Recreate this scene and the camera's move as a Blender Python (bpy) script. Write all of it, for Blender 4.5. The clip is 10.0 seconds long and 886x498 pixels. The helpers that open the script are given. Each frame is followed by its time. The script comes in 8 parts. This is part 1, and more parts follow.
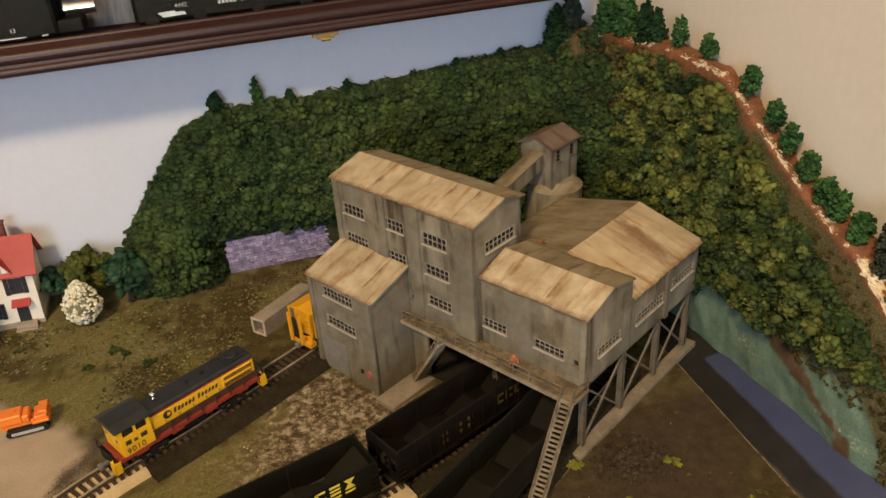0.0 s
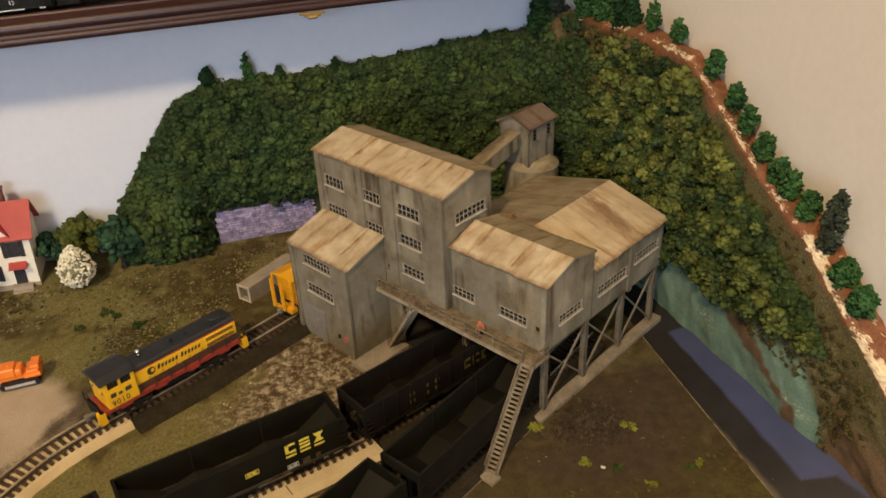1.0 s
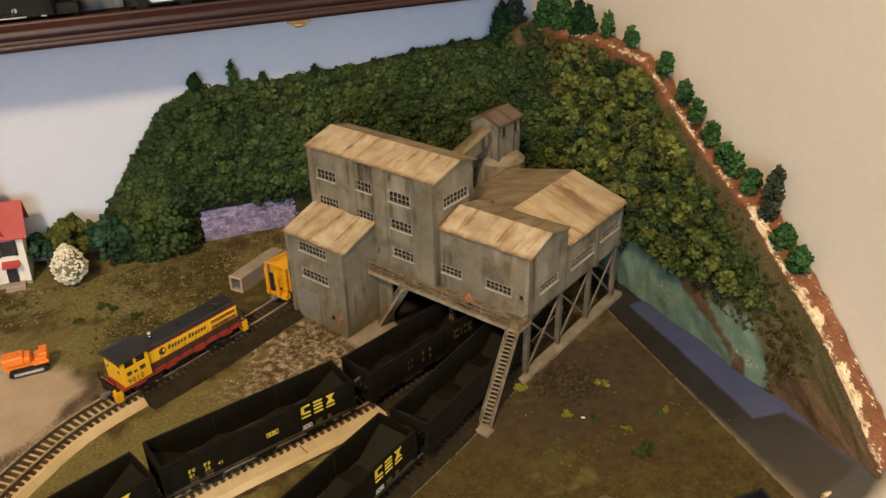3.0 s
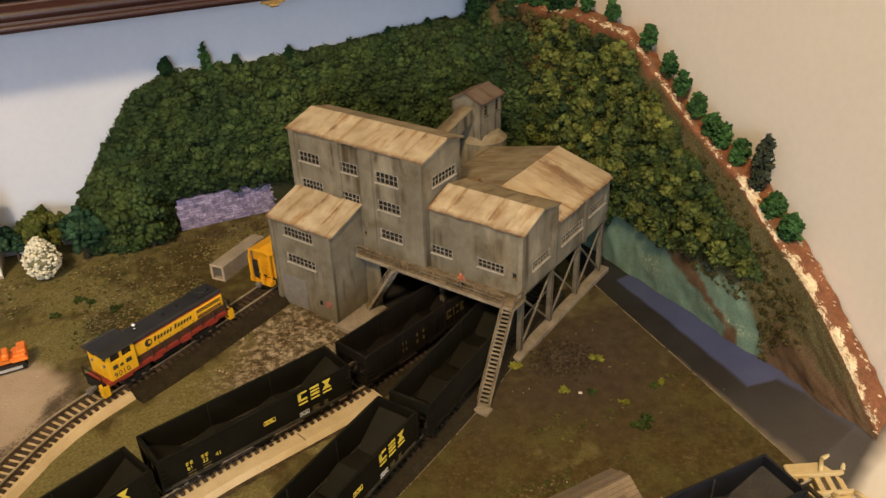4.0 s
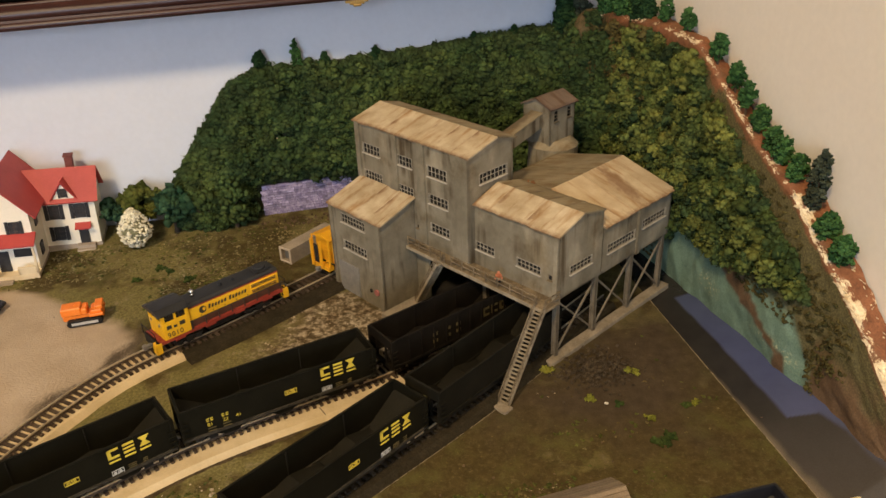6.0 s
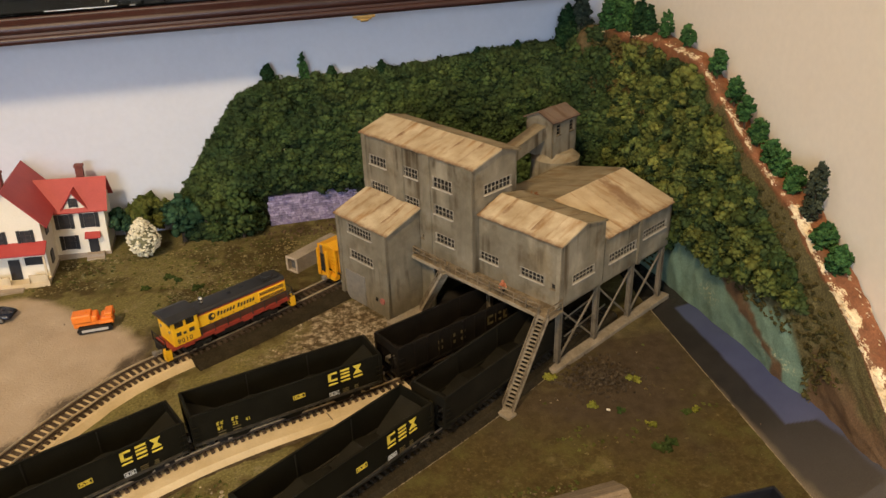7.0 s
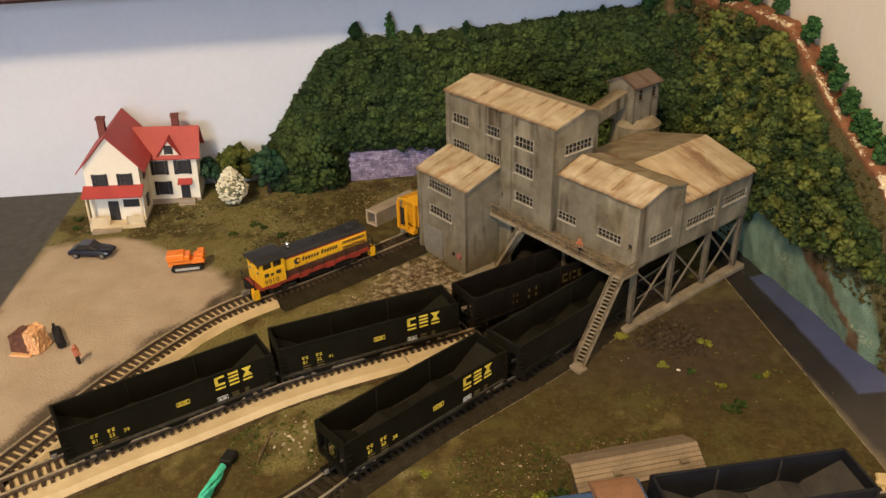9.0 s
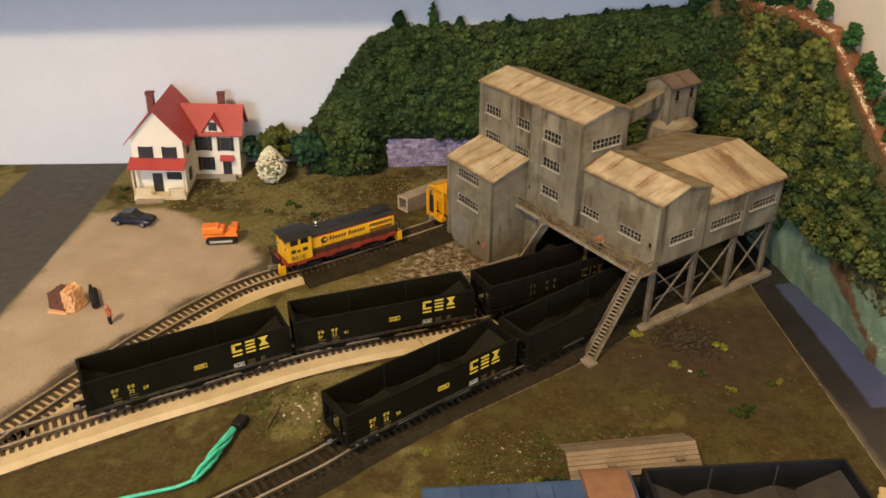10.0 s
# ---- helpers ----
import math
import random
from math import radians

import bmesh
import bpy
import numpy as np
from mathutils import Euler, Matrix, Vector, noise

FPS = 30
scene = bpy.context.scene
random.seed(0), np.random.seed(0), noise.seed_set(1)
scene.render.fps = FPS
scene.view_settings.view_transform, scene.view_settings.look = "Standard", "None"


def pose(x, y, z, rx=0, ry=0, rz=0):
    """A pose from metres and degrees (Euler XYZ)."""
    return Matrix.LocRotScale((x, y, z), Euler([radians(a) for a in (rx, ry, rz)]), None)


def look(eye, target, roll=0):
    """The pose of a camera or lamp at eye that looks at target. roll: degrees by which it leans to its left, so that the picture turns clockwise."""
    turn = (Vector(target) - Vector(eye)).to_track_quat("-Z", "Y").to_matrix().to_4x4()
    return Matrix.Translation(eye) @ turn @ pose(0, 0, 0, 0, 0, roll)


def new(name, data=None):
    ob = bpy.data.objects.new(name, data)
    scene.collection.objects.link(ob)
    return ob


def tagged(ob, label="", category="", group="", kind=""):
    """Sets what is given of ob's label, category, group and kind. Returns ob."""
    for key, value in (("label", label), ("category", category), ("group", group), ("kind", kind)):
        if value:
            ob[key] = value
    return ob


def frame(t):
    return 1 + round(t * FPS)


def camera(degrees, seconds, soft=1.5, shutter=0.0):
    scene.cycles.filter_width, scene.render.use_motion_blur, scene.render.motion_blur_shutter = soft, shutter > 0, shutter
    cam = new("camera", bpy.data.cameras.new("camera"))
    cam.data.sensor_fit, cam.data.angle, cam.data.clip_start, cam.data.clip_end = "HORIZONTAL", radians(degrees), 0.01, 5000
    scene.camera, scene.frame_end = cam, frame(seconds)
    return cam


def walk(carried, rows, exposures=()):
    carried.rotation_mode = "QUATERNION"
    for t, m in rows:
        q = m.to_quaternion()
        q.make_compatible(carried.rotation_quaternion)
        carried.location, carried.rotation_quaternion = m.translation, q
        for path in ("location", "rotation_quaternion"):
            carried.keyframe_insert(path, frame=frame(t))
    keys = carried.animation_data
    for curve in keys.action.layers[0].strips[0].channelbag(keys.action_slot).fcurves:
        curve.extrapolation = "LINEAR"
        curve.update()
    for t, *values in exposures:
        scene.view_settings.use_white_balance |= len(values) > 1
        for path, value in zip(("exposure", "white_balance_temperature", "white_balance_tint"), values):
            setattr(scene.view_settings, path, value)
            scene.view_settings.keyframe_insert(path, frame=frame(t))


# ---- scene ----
cam = camera(59.53, 10.0, soft=1.5, shutter=0.3)
PATH = [
    (0, -0.0379, -0.3052, 0.2545, 60.59, 3.31, -15.77),
    (0.5, -0.0358, -0.3117, 0.2554, 60.21, 2.50, -15.59),
    (1, -0.0270, -0.3275, 0.2551, 59.71, 2.44, -14.68),
    (1.5, -0.0152, -0.3516, 0.2533, 58.13, 2.65, -12.77),
    (2, -0.0171, -0.3612, 0.2585, 59.41, 3.42, -13.69),
    (2.5, -0.0430, -0.3649, 0.2598, 61.32, 2.25, -16.58),
    (4, -0.0793, -0.3541, 0.2532, 60.01, 1.49, -23.00),
    (4.5, -0.0735, -0.3554, 0.2546, 60.39, 1.27, -23.31),
    (5, -0.0469, -0.3684, 0.2474, 60.98, -0.68, -18.51),
    (5.5, -0.0331, -0.3765, 0.2422, 60.57, 1.81, -12.58),
    (6, -0.0366, -0.3787, 0.2429, 61.84, 1.98, -11.82),
    (7.5, -0.0427, -0.3888, 0.2446, 63.01, 1.40, -11.36),
    (8, -0.0474, -0.3864, 0.2405, 62.37, 2.09, -9.32),
    (8.5, -0.0565, -0.3929, 0.2390, 61.41, 2.20, -7.28),
    (9, -0.0531, -0.4003, 0.2415, 61.10, 1.40, -6.42),
    (9.5, -0.0479, -0.4048, 0.2420, 61.28, 0.79, -5.14),
    (10, -0.0373, -0.4098, 0.2404, 60.84, 0.13, -1.34),
]
walk(cam, [(t, pose(*p)) for t, *p in PATH], exposures=[(0.0, 0.0), (1.0, 0.03), (2.0, 0.09), (4.0, 0.08), (7.5, 0.10), (10.0, 0.13)])

# ---- world and lights: a warm ceiling lamp, cool daylight from a window behind the camera's left ----
world = bpy.data.worlds.new("world")
scene.world = world
world.use_nodes = True
sky = world.node_tree.nodes.new("ShaderNodeTexSky")
sky.sky_type, sky.sun_disc = "NISHITA", False
sky.sun_elevation, sky.sun_rotation = radians(35), radians(200)
world.node_tree.links.new(sky.outputs[0], world.node_tree.nodes["Background"].inputs[0])
world.node_tree.nodes["Background"].inputs[1].default_value = 0.1


def area_lamp(name, m, sx, sy, watts, colour):
    d = bpy.data.lights.new(name, "AREA")
    d.shape, d.size, d.size_y, d.energy, d.color = "RECTANGLE", sx, sy, watts, colour
    ob = new(name, d)
    ob.matrix_world = m
    return ob


area_lamp("ceiling_lamp_light", look((-0.60, -1.02, 1.30), (0.0, 0.0, 0.0)), 0.17, 0.17, 22.6, (1.0, 0.74, 0.43))
area_lamp("window_daylight", look((-0.9, -2.9, 0.55), (-0.2, 0.1, 0.15)), 1.2, 1.0, 49, (0.68, 0.81, 1.0))

# ---- materials ----


def nodes_of(m):
    m.use_nodes = True
    t = m.node_tree
    return t, t.nodes, t.links, t.nodes["Principled BSDF"]


def rgba(c):
    return (c[0], c[1], c[2], 1.0)


def coords(t, kind):
    if kind == "world":
        return t.nodes.new("ShaderNodeNewGeometry").outputs["Position"]
    return t.nodes.new("ShaderNodeTexCoord").outputs["Object"]


def noise_of(t, vec, scale, detail=4.0, rough=0.6, stretch=None, offset=None):
    n = t.nodes.new("ShaderNodeTexNoise")
    n.inputs["Scale"].default_value, n.inputs["Detail"].default_value, n.inputs["Roughness"].default_value = scale, detail, rough
    if stretch or offset is not None:
        mp = t.nodes.new("ShaderNodeMapping")
        if stretch:
            mp.inputs["Scale"].default_value = stretch
        t.links.new(vec, mp.inputs[0])
        if offset is not None:
            t.links.new(offset, mp.inputs["Location"])
        vec = mp.outputs[0]
    t.links.new(vec, n.inputs["Vector"])
    return n.outputs["Fac"]


def ramp(t, fac, lo, hi):
    r = t.nodes.new("ShaderNodeMapRange")
    r.inputs["From Min"].default_value, r.inputs["From Max"].default_value = lo, hi
    t.links.new(fac, r.inputs["Value"])
    return r.outputs["Result"]


def mix(t, fac, a, b, blend="MIX"):
    m = t.nodes.new("ShaderNodeMix")
    m.data_type, m.blend_type = "RGBA", blend
    for i, v in ((0, fac), (6, a), (7, b)):
        if hasattr(v, "links"):
            t.links.new(v, m.inputs[i])
        elif isinstance(v, (int, float)):
            m.inputs[i].default_value = v
        else:
            m.inputs[i].default_value = rgba(v)
    return m.outputs[2]


def bump_to(t, bsdf, height, strength, dist):
    b = t.nodes.new("ShaderNodeBump")
    b.inputs["Strength"].default_value, b.inputs["Distance"].default_value = strength, dist
    t.links.new(height, b.inputs["Height"])
    t.links.new(b.outputs[0], bsdf.inputs["Normal"])


def surface(name, c1, c2, rough=0.7, big=60.0, fine=900.0, grain=0.25, bump=0.3, metal=0.0, kind="world", stretch=None, vary=0.0, islands=0.0, lo=0.35, hi=0.65, spec=0.5, dist=0.0004):
    """Two tones mixed by a broad noise, a fine grain over both, a little relief."""
    m = bpy.data.materials.new(name)
    t, nodes, links, bsdf = nodes_of(m)
    vec = coords(t, kind)
    broad = ramp(t, noise_of(t, vec, big, 5.0, 0.65, stretch), lo, hi)
    col = mix(t, broad, c1, c2)
    small = noise_of(t, vec, fine, 3.0, 0.6)
    col = mix(t, ramp(t, small, 0.3, 0.7), mix(t, 1.0, col, [1 - grain] * 3, "MULTIPLY"), mix(t, 1.0, col, [1 + grain] * 3, "MULTIPLY"))
    for amount, source, socket in ((vary, "ShaderNodeObjectInfo", "Random"), (islands, "ShaderNodeNewGeometry", "Random Per Island")):
        if amount:
            r = nodes.new(source).outputs[socket]
            col = mix(t, r, mix(t, 1.0, col, [1 - amount] * 3, "MULTIPLY"), mix(t, 1.0, col, [1 + amount] * 3, "MULTIPLY"))
    links.new(col, bsdf.inputs["Base Color"])
    bsdf.inputs["Roughness"].default_value, bsdf.inputs["Metallic"].default_value = rough, metal
    bsdf.inputs["Specular IOR Level"].default_value = spec
    if bump:
        bump_to(t, bsdf, small, bump, dist)
    return m


M_WALL = surface("wall_paint", (0.556, 0.578, 0.643), (0.595, 0.617, 0.682), 0.8, 6, 260, 0.02, 0.05)
M_WALL_R = surface("wall_paint_cream", (0.79, 0.705, 0.590), (0.83, 0.745, 0.630), 0.8, 6, 260, 0.02, 0.05)
M_CEIL = surface("ceiling_paint", (0.50, 0.49, 0.46), (0.54, 0.53, 0.50), 0.9, 5, 200, 0.02, 0.05)
M_FLOOR = surface("room_floor", (0.22, 0.16, 0.10), (0.28, 0.20, 0.13), 0.5, 8, 200, 0.1, 0.05)


def concrete_material():
    """Warm grey render with soft blotches, a few broad grime runs and fine pitting."""
    m = bpy.data.materials.new("mine_concrete")
    t, nodes, links, bsdf = nodes_of(m)
    vec = coords(t, "world")
    base = mix(t, ramp(t, noise_of(t, vec, 42, 5, 0.62), 0.34, 0.66), (0.140, 0.119, 0.080), (0.232, 0.203, 0.146))
    pale = ramp(t, noise_of(t, vec, 1.0, 3.0, 0.5, (64, 64, 30)), 0.52, 0.70)
    base = mix(t, pale, base, mix(t, 1.0, base, (1.58, 1.57, 1.55), "MULTIPLY"))
    runs = ramp(t, noise_of(t, vec, 1.0, 3.0, 0.5, (170, 170, 12)), 0.50, 0.64)
    some = nodes.new("ShaderNodeMath")
    some.operation = "MULTIPLY"
    links.new(runs, some.inputs[0])
    links.new(ramp(t, noise_of(t, vec, 36, 3, 0.55), 0.44, 0.58), some.inputs[1])
    base = mix(t, some.outputs[0], base, mix(t, 1.0, base, (0.40, 0.34, 0.27), "MULTIPLY"))
    blot = ramp(t, noise_of(t, vec, 48, 5.0, 0.6), 0.52, 0.68)
    base = mix(t, blot, base, mix(t, 1.0, base, (0.70, 0.64, 0.55), "MULTIPLY"))
    rust = ramp(t, noise_of(t, vec, 1.0, 4.0, 0.6, (95, 95, 60)), 0.66, 0.82)
    base = mix(t, rust, base, mix(t, 1.0, base, (0.86, 0.66, 0.50), "MULTIPLY"))
    fine = noise_of(t, vec, 1100, 3.0, 0.6)
    base = mix(t, ramp(t, fine, 0.3, 0.7), mix(t, 1.0, base, (0.94, 0.94, 0.94), "MULTIPLY"), mix(t, 1.0, base, (1.06, 1.06, 1.06), "MULTIPLY"))
    links.new(base, bsdf.inputs["Base Color"])
    bsdf.inputs["Roughness"].default_value = 0.88
    bsdf.inputs["Specular IOR Level"].default_value = 0.25
    bump_to(t, bsdf, fine, 0.2, 0.0004)
    return m


M_CONC = concrete_material()
M_CONC2 = surface("footing_concrete", (0.19, 0.155, 0.11), (0.30, 0.25, 0.185), 0.9, 90, 900, 0.15, 0.3, spec=0.2)
M_STEEL = surface("trestle_steel", (0.115, 0.093, 0.063), (0.185, 0.152, 0.108), 0.7, 120, 900, 0.12, 0.1, spec=0.2)
M_RAILBROWN = surface("railing_brown", (0.10, 0.074, 0.045), (0.235, 0.182, 0.115), 0.85, 150, 1500, 0.2, 0.2, spec=0.2)
M_WOODGREY = surface("walkway_wood", (0.20, 0.158, 0.102), (0.33, 0.272, 0.186), 0.85, 150, 1500, 0.2, 0.2, spec=0.2)
M_MUNTIN = surface("window_bars", (0.17, 0.145, 0.105), (0.36, 0.318, 0.242), 0.8, 240, 1500, 0.2, 0.0)
M_TRIM = surface("window_trim", (0.34, 0.30, 0.24), (0.50, 0.45, 0.37), 0.7, 150, 1500, 0.1, 0.0)
M_GLASSD = surface("dark_pane", (0.012, 0.012, 0.012), (0.03, 0.028, 0.025), 0.25, 150, 900, 0.1, 0.0)


def roof_material(name, tan, pale, rust, seam, stain=None):
    """Painted sheet iron: mottled tan and pale, rust that runs down from the seams (local y), a rusty lower edge, at times one broad stain."""
    m = bpy.data.materials.new(name)
    t, nodes, links, bsdf = nodes_of(m)
    vec, wvec = coords(t, "object"), coords(t, "world")
    rnd = nodes.new("ShaderNodeObjectInfo").outputs["Random"]
    sc = nodes.new("ShaderNodeMath")
    sc.operation, sc.inputs[1].default_value = "MULTIPLY", 9.0
    links.new(rnd, sc.inputs[0])
    sep = nodes.new("ShaderNodeSeparateXYZ")
    links.new(vec, sep.inputs[0])
    col = mix(t, ramp(t, noise_of(t, wvec, 75, 5.0, 0.6), 0.32, 0.68), tan, pale)
    col = mix(t, rnd, mix(t, 1.0, col, (0.93, 0.91, 0.88), "MULTIPLY"), mix(t, 1.0, col, (1.07, 1.07, 1.08), "MULTIPLY"))
    wash = ramp(t, noise_of(t, vec, 1.0, 4.0, 0.6, (190, 34, 90), sc.outputs[0]), 0.50, 0.68)
    col = mix(t, wash, col, mix(t, 1.0, col, (0.66, 0.50, 0.34), "MULTIPLY"))
    # rust along the seam at the sheet's side: wide at places, gone at others
    reach = nodes.new("ShaderNodeMath")
    reach.operation, reach.inputs[1].default_value = "MULTIPLY_ADD", -0.0190
    links.new(noise_of(t, vec, 1.0, 4.0, 0.6, (90, 75, 90), sc.outputs[0]), reach.inputs[0])
    links.new(sep.outputs[0], reach.inputs[2])
    streak = ramp(t, reach.outputs[0], -0.0088 + seam, -0.0122 + seam)
    col = mix(t, streak, col, rust)
    wav = nodes.new("ShaderNodeMath")
    wav.operation, wav.inputs[1].default_value = "MULTIPLY_ADD", 0.0070
    links.new(noise_of(t, vec, 260, 4.0, 0.65), wav.inputs[0])
    links.new(sep.outputs[1], wav.inputs[2])
    col = mix(t, ramp(t, wav.outputs[0], 0.0060, 0.0030), col, mix(t, 0.85, col, rust))
    if stain:
        centre, turn, size = stain
        mp = nodes.new("ShaderNodeMapping")
        mp.vector_type = "TEXTURE"
        mp.inputs["Location"].default_value, mp.inputs["Rotation"].default_value, mp.inputs["Scale"].default_value = centre, (0, 0, radians(turn)), size
        links.new(wvec, mp.inputs[0])
        far = nodes.new("ShaderNodeVectorMath")
        far.operation = "LENGTH"
        links.new(mp.outputs[0], far.inputs[0])
        soft = nodes.new("ShaderNodeMath")
        soft.operation, soft.inputs[1].default_value = "MULTIPLY_ADD", 1.5
        links.new(noise_of(t, wvec, 1.0, 5.0, 0.6, (230, 130, 130)), soft.inputs[0])
        links.new(far.outputs["Value"], soft.inputs[2])
        col = mix(t, ramp(t, soft.outputs[0], 1.75, 1.15), col, mix(t, 0.8, col, rust))
    fine = noise_of(t, vec, 1500.0, 3.0, 0.6)
    col = mix(t, ramp(t, fine, 0.3, 0.7), mix(t, 1.0, col, (0.93, 0.93, 0.93), "MULTIPLY"), mix(t, 1.0, col, (1.07, 1.07, 1.07), "MULTIPLY"))
    links.new(col, bsdf.inputs["Base Color"])
    bsdf.inputs["Roughness"].default_value, bsdf.inputs["Specular IOR Level"].default_value = 0.75, 0.3
    bump_to(t, bsdf, fine, 0.12, 0.0004)
    return m


RUST = (0.185, 0.100, 0.048)
M_ROOF = roof_material("tan_sheet_roof", (0.335, 0.252, 0.146), (0.520, 0.428, 0.288), RUST, 0.0)
M_ROOF_A = roof_material("tan_stained_roof", (0.385, 0.285, 0.165), (0.500, 0.395, 0.250), RUST, -0.0006, ((0.133, -0.012, 0.070), -68, (0.024, 0.0065, 0.03)))
# darker, greyer copy of the tan sheets; the far slopes' shade is in its colour
M_ROOF_G = roof_material("grey_shaded_sheet_roof", (0.185, 0.148, 0.088), (0.285, 0.234, 0.150), (0.120, 0.088, 0.052), 0.0002)
M_ROOF_R = roof_material("rust_brown_roof", (0.122, 0.086, 0.062), (0.168, 0.118, 0.084), (0.095, 0.058, 0.04), -0.001)


# ---- mesh helpers ----
def box(bm, x0, x1, y0, y1, z0, z1, m=None):
    v = [bm.verts.new((x, y, z)) for x in (x0, x1) for y in (y0, y1) for z in (z0, z1)]
    for f in ((0, 1, 3, 2), (4, 6, 7, 5), (0, 4, 5, 1), (2, 3, 7, 6), (0, 2, 6, 4), (1, 5, 7, 3)):
        bm.faces.new([v[i] for i in f])
    if m is not None:
        bmesh.ops.transform(bm, matrix=m, verts=v)
    return v


def beam(bm, a, b, w, h=None):
    """A square bar from a to b."""
    a, b = Vector(a), Vector(b)
    q = (b - a).to_track_quat("Z", "Y").to_matrix().to_4x4()
    h = h or w
    return box(bm, -w / 2, w / 2, -h / 2, h / 2, 0, (b - a).length, Matrix.Translation(a) @ q)


def tube(bm, a, b, r0, r1=None, n=10, caps=True):
    a, b = Vector(a), Vector(b)
    r1 = r0 if r1 is None else r1
    m = Matrix.Translation((a + b) / 2) @ (b - a).to_track_quat("Z", "Y").to_matrix().to_4x4()
    bmesh.ops.create_cone(bm, cap_ends=caps, segments=n, radius1=r0, radius2=r1, depth=(b - a).length, matrix=m)


def prism(bm, outline, y0, y1, m=None):
    """An outline in x and z, drawn out along y."""
    a = [bm.verts.new((x, y0, z)) for x, z in outline]
    b = [bm.verts.new((x, y1, z)) for x, z in outline]
    n = len(a)
    bm.faces.new(a)
    bm.faces.new(b[::-1])
    for i in range(n):
        bm.faces.new((a[i], b[i], b[(i + 1) % n], a[(i + 1) % n]))
    if m is not None:
        bmesh.ops.transform(bm, matrix=m, verts=a + b)


def mesh_of(name, bm, material, bevel=0.0, smooth=False):
    if bevel:
        bmesh.ops.bevel(bm, geom=list(bm.edges), offset=bevel, segments=1, affect="EDGES", clamp_overlap=True)
    bmesh.ops.recalc_face_normals(bm, faces=list(bm.faces))
    me = bpy.data.meshes.new(name)
    bm.to_mesh(me)
    bm.free()
    me.materials.append(material)
    if smooth:
        me.polygons.foreach_set("use_smooth", [True] * len(me.polygons))
    return me


def part(name, bm, material, parent, label="", bevel=0.0, smooth=False, m=None):
    ob = new(name, mesh_of(name, bm, material, bevel, smooth))
    ob.parent = parent
    if m is not None:
        ob.matrix_basis = m
    return tagged(ob, label=label)


def thing(name, m, label, category, group="", kind=""):
    ob = new(name)
    ob.empty_display_size = 0.01
    ob.matrix_basis = m
    return tagged(ob, label, category, group, kind)


def solid(name, bm, material, label, category, kind="", bevel=0.0, smooth=False, m=None, group=""):
    ob = new(name, mesh_of(name, bm, material, bevel, smooth))
    if m is not None:
        ob.matrix_basis = m
    return tagged(ob, label, category, group, kind)


def pydata(name, verts, faces, material, smooth=False, tone=None):
    me = bpy.data.meshes.new(name)
    verts, faces = np.asarray(verts, float), np.asarray(faces, int)
    k = faces.shape[1]
    me.vertices.add(len(verts))
    me.vertices.foreach_set("co", verts.ravel())
    me.loops.add(faces.size)
    me.loops.foreach_set("vertex_index", faces.ravel())
    me.polygons.add(len(faces))
    me.polygons.foreach_set("loop_start", np.arange(0, faces.size, k))
    me.polygons.foreach_set("loop_total", np.full(len(faces), k))
    me.polygons.foreach_set("use_smooth", np.full(len(faces), smooth))
    me.update(calc_edges=True)
    me.validate()
    if tone is not None:
        me.attributes.new("tone", "FLOAT", "POINT").data.foreach_set("value", np.asarray(tone, float))
    me.materials.append(material)
    return me


bm_new = bmesh.new

# ---- the room ----
BACK, RIGHT = 0.168, 0.192


def wall(name, x0, x1, y0, y1, z0, z1, material, label):
    bm = bm_new()
    box(bm, x0, x1, y0, y1, z0, z1)
    return solid(name, bm, material, label, "wall", "structure")


wall("wall_back", -3.0, RIGHT, BACK, BACK + 0.12, -0.9, 1.5, M_WALL, "smooth white painted wall behind the model layout")
wall("wall_right", RIGHT, RIGHT + 0.12, -3.0, BACK + 0.12, -0.9, 1.5, M_WALL_R, "smooth cream painted wall beside the river bank")
wall("wall_left", -3.12, -3.0, -3.0, BACK + 0.12, -0.9, 1.5, M_WALL, "plain white painted wall of the room")
wall("wall_front", -3.12, RIGHT + 0.12, -3.12, -3.0, -0.9, 1.5, M_WALL, "plain white painted wall of the room")
wall("ceiling", -3.12, RIGHT + 0.12, -3.12, BACK + 0.12, 1.5, 1.6, M_CEIL, "plain white ceiling of the room")
wall("floor", -3.12, RIGHT + 0.12, -3.12, BACK + 0.12, -1.0, -0.9, M_FLOOR, "plain brown floor of the room")


# ---- the layout's ground: one sheet with zones of dirt, grass, gravel, road ----
def inside(poly, X, Y):
    """Signed distance to a polygon, positive inside."""
    p = np.array(poly)
    d, c = np.full(X.shape, 9.0), np.zeros(X.shape, bool)
    for (ax, ay), (bx, by) in zip(p, np.roll(p, -1, 0)):
        ex, ey = bx - ax, by - ay
        s = np.clip(((X - ax) * ex + (Y - ay) * ey) / (ex * ex + ey * ey + 1e-12), 0, 1)
        d = np.minimum(d, np.hypot(X - ax - s * ex, Y - ay - s * ey))
        cross = (ay > Y) != (by > Y)
        with np.errstate(divide="ignore", invalid="ignore"):
            c ^= cross & (X < ex * (Y - ay) / (ey if ey else 1e-12) + ax)
    return np.where(c, d, -d)


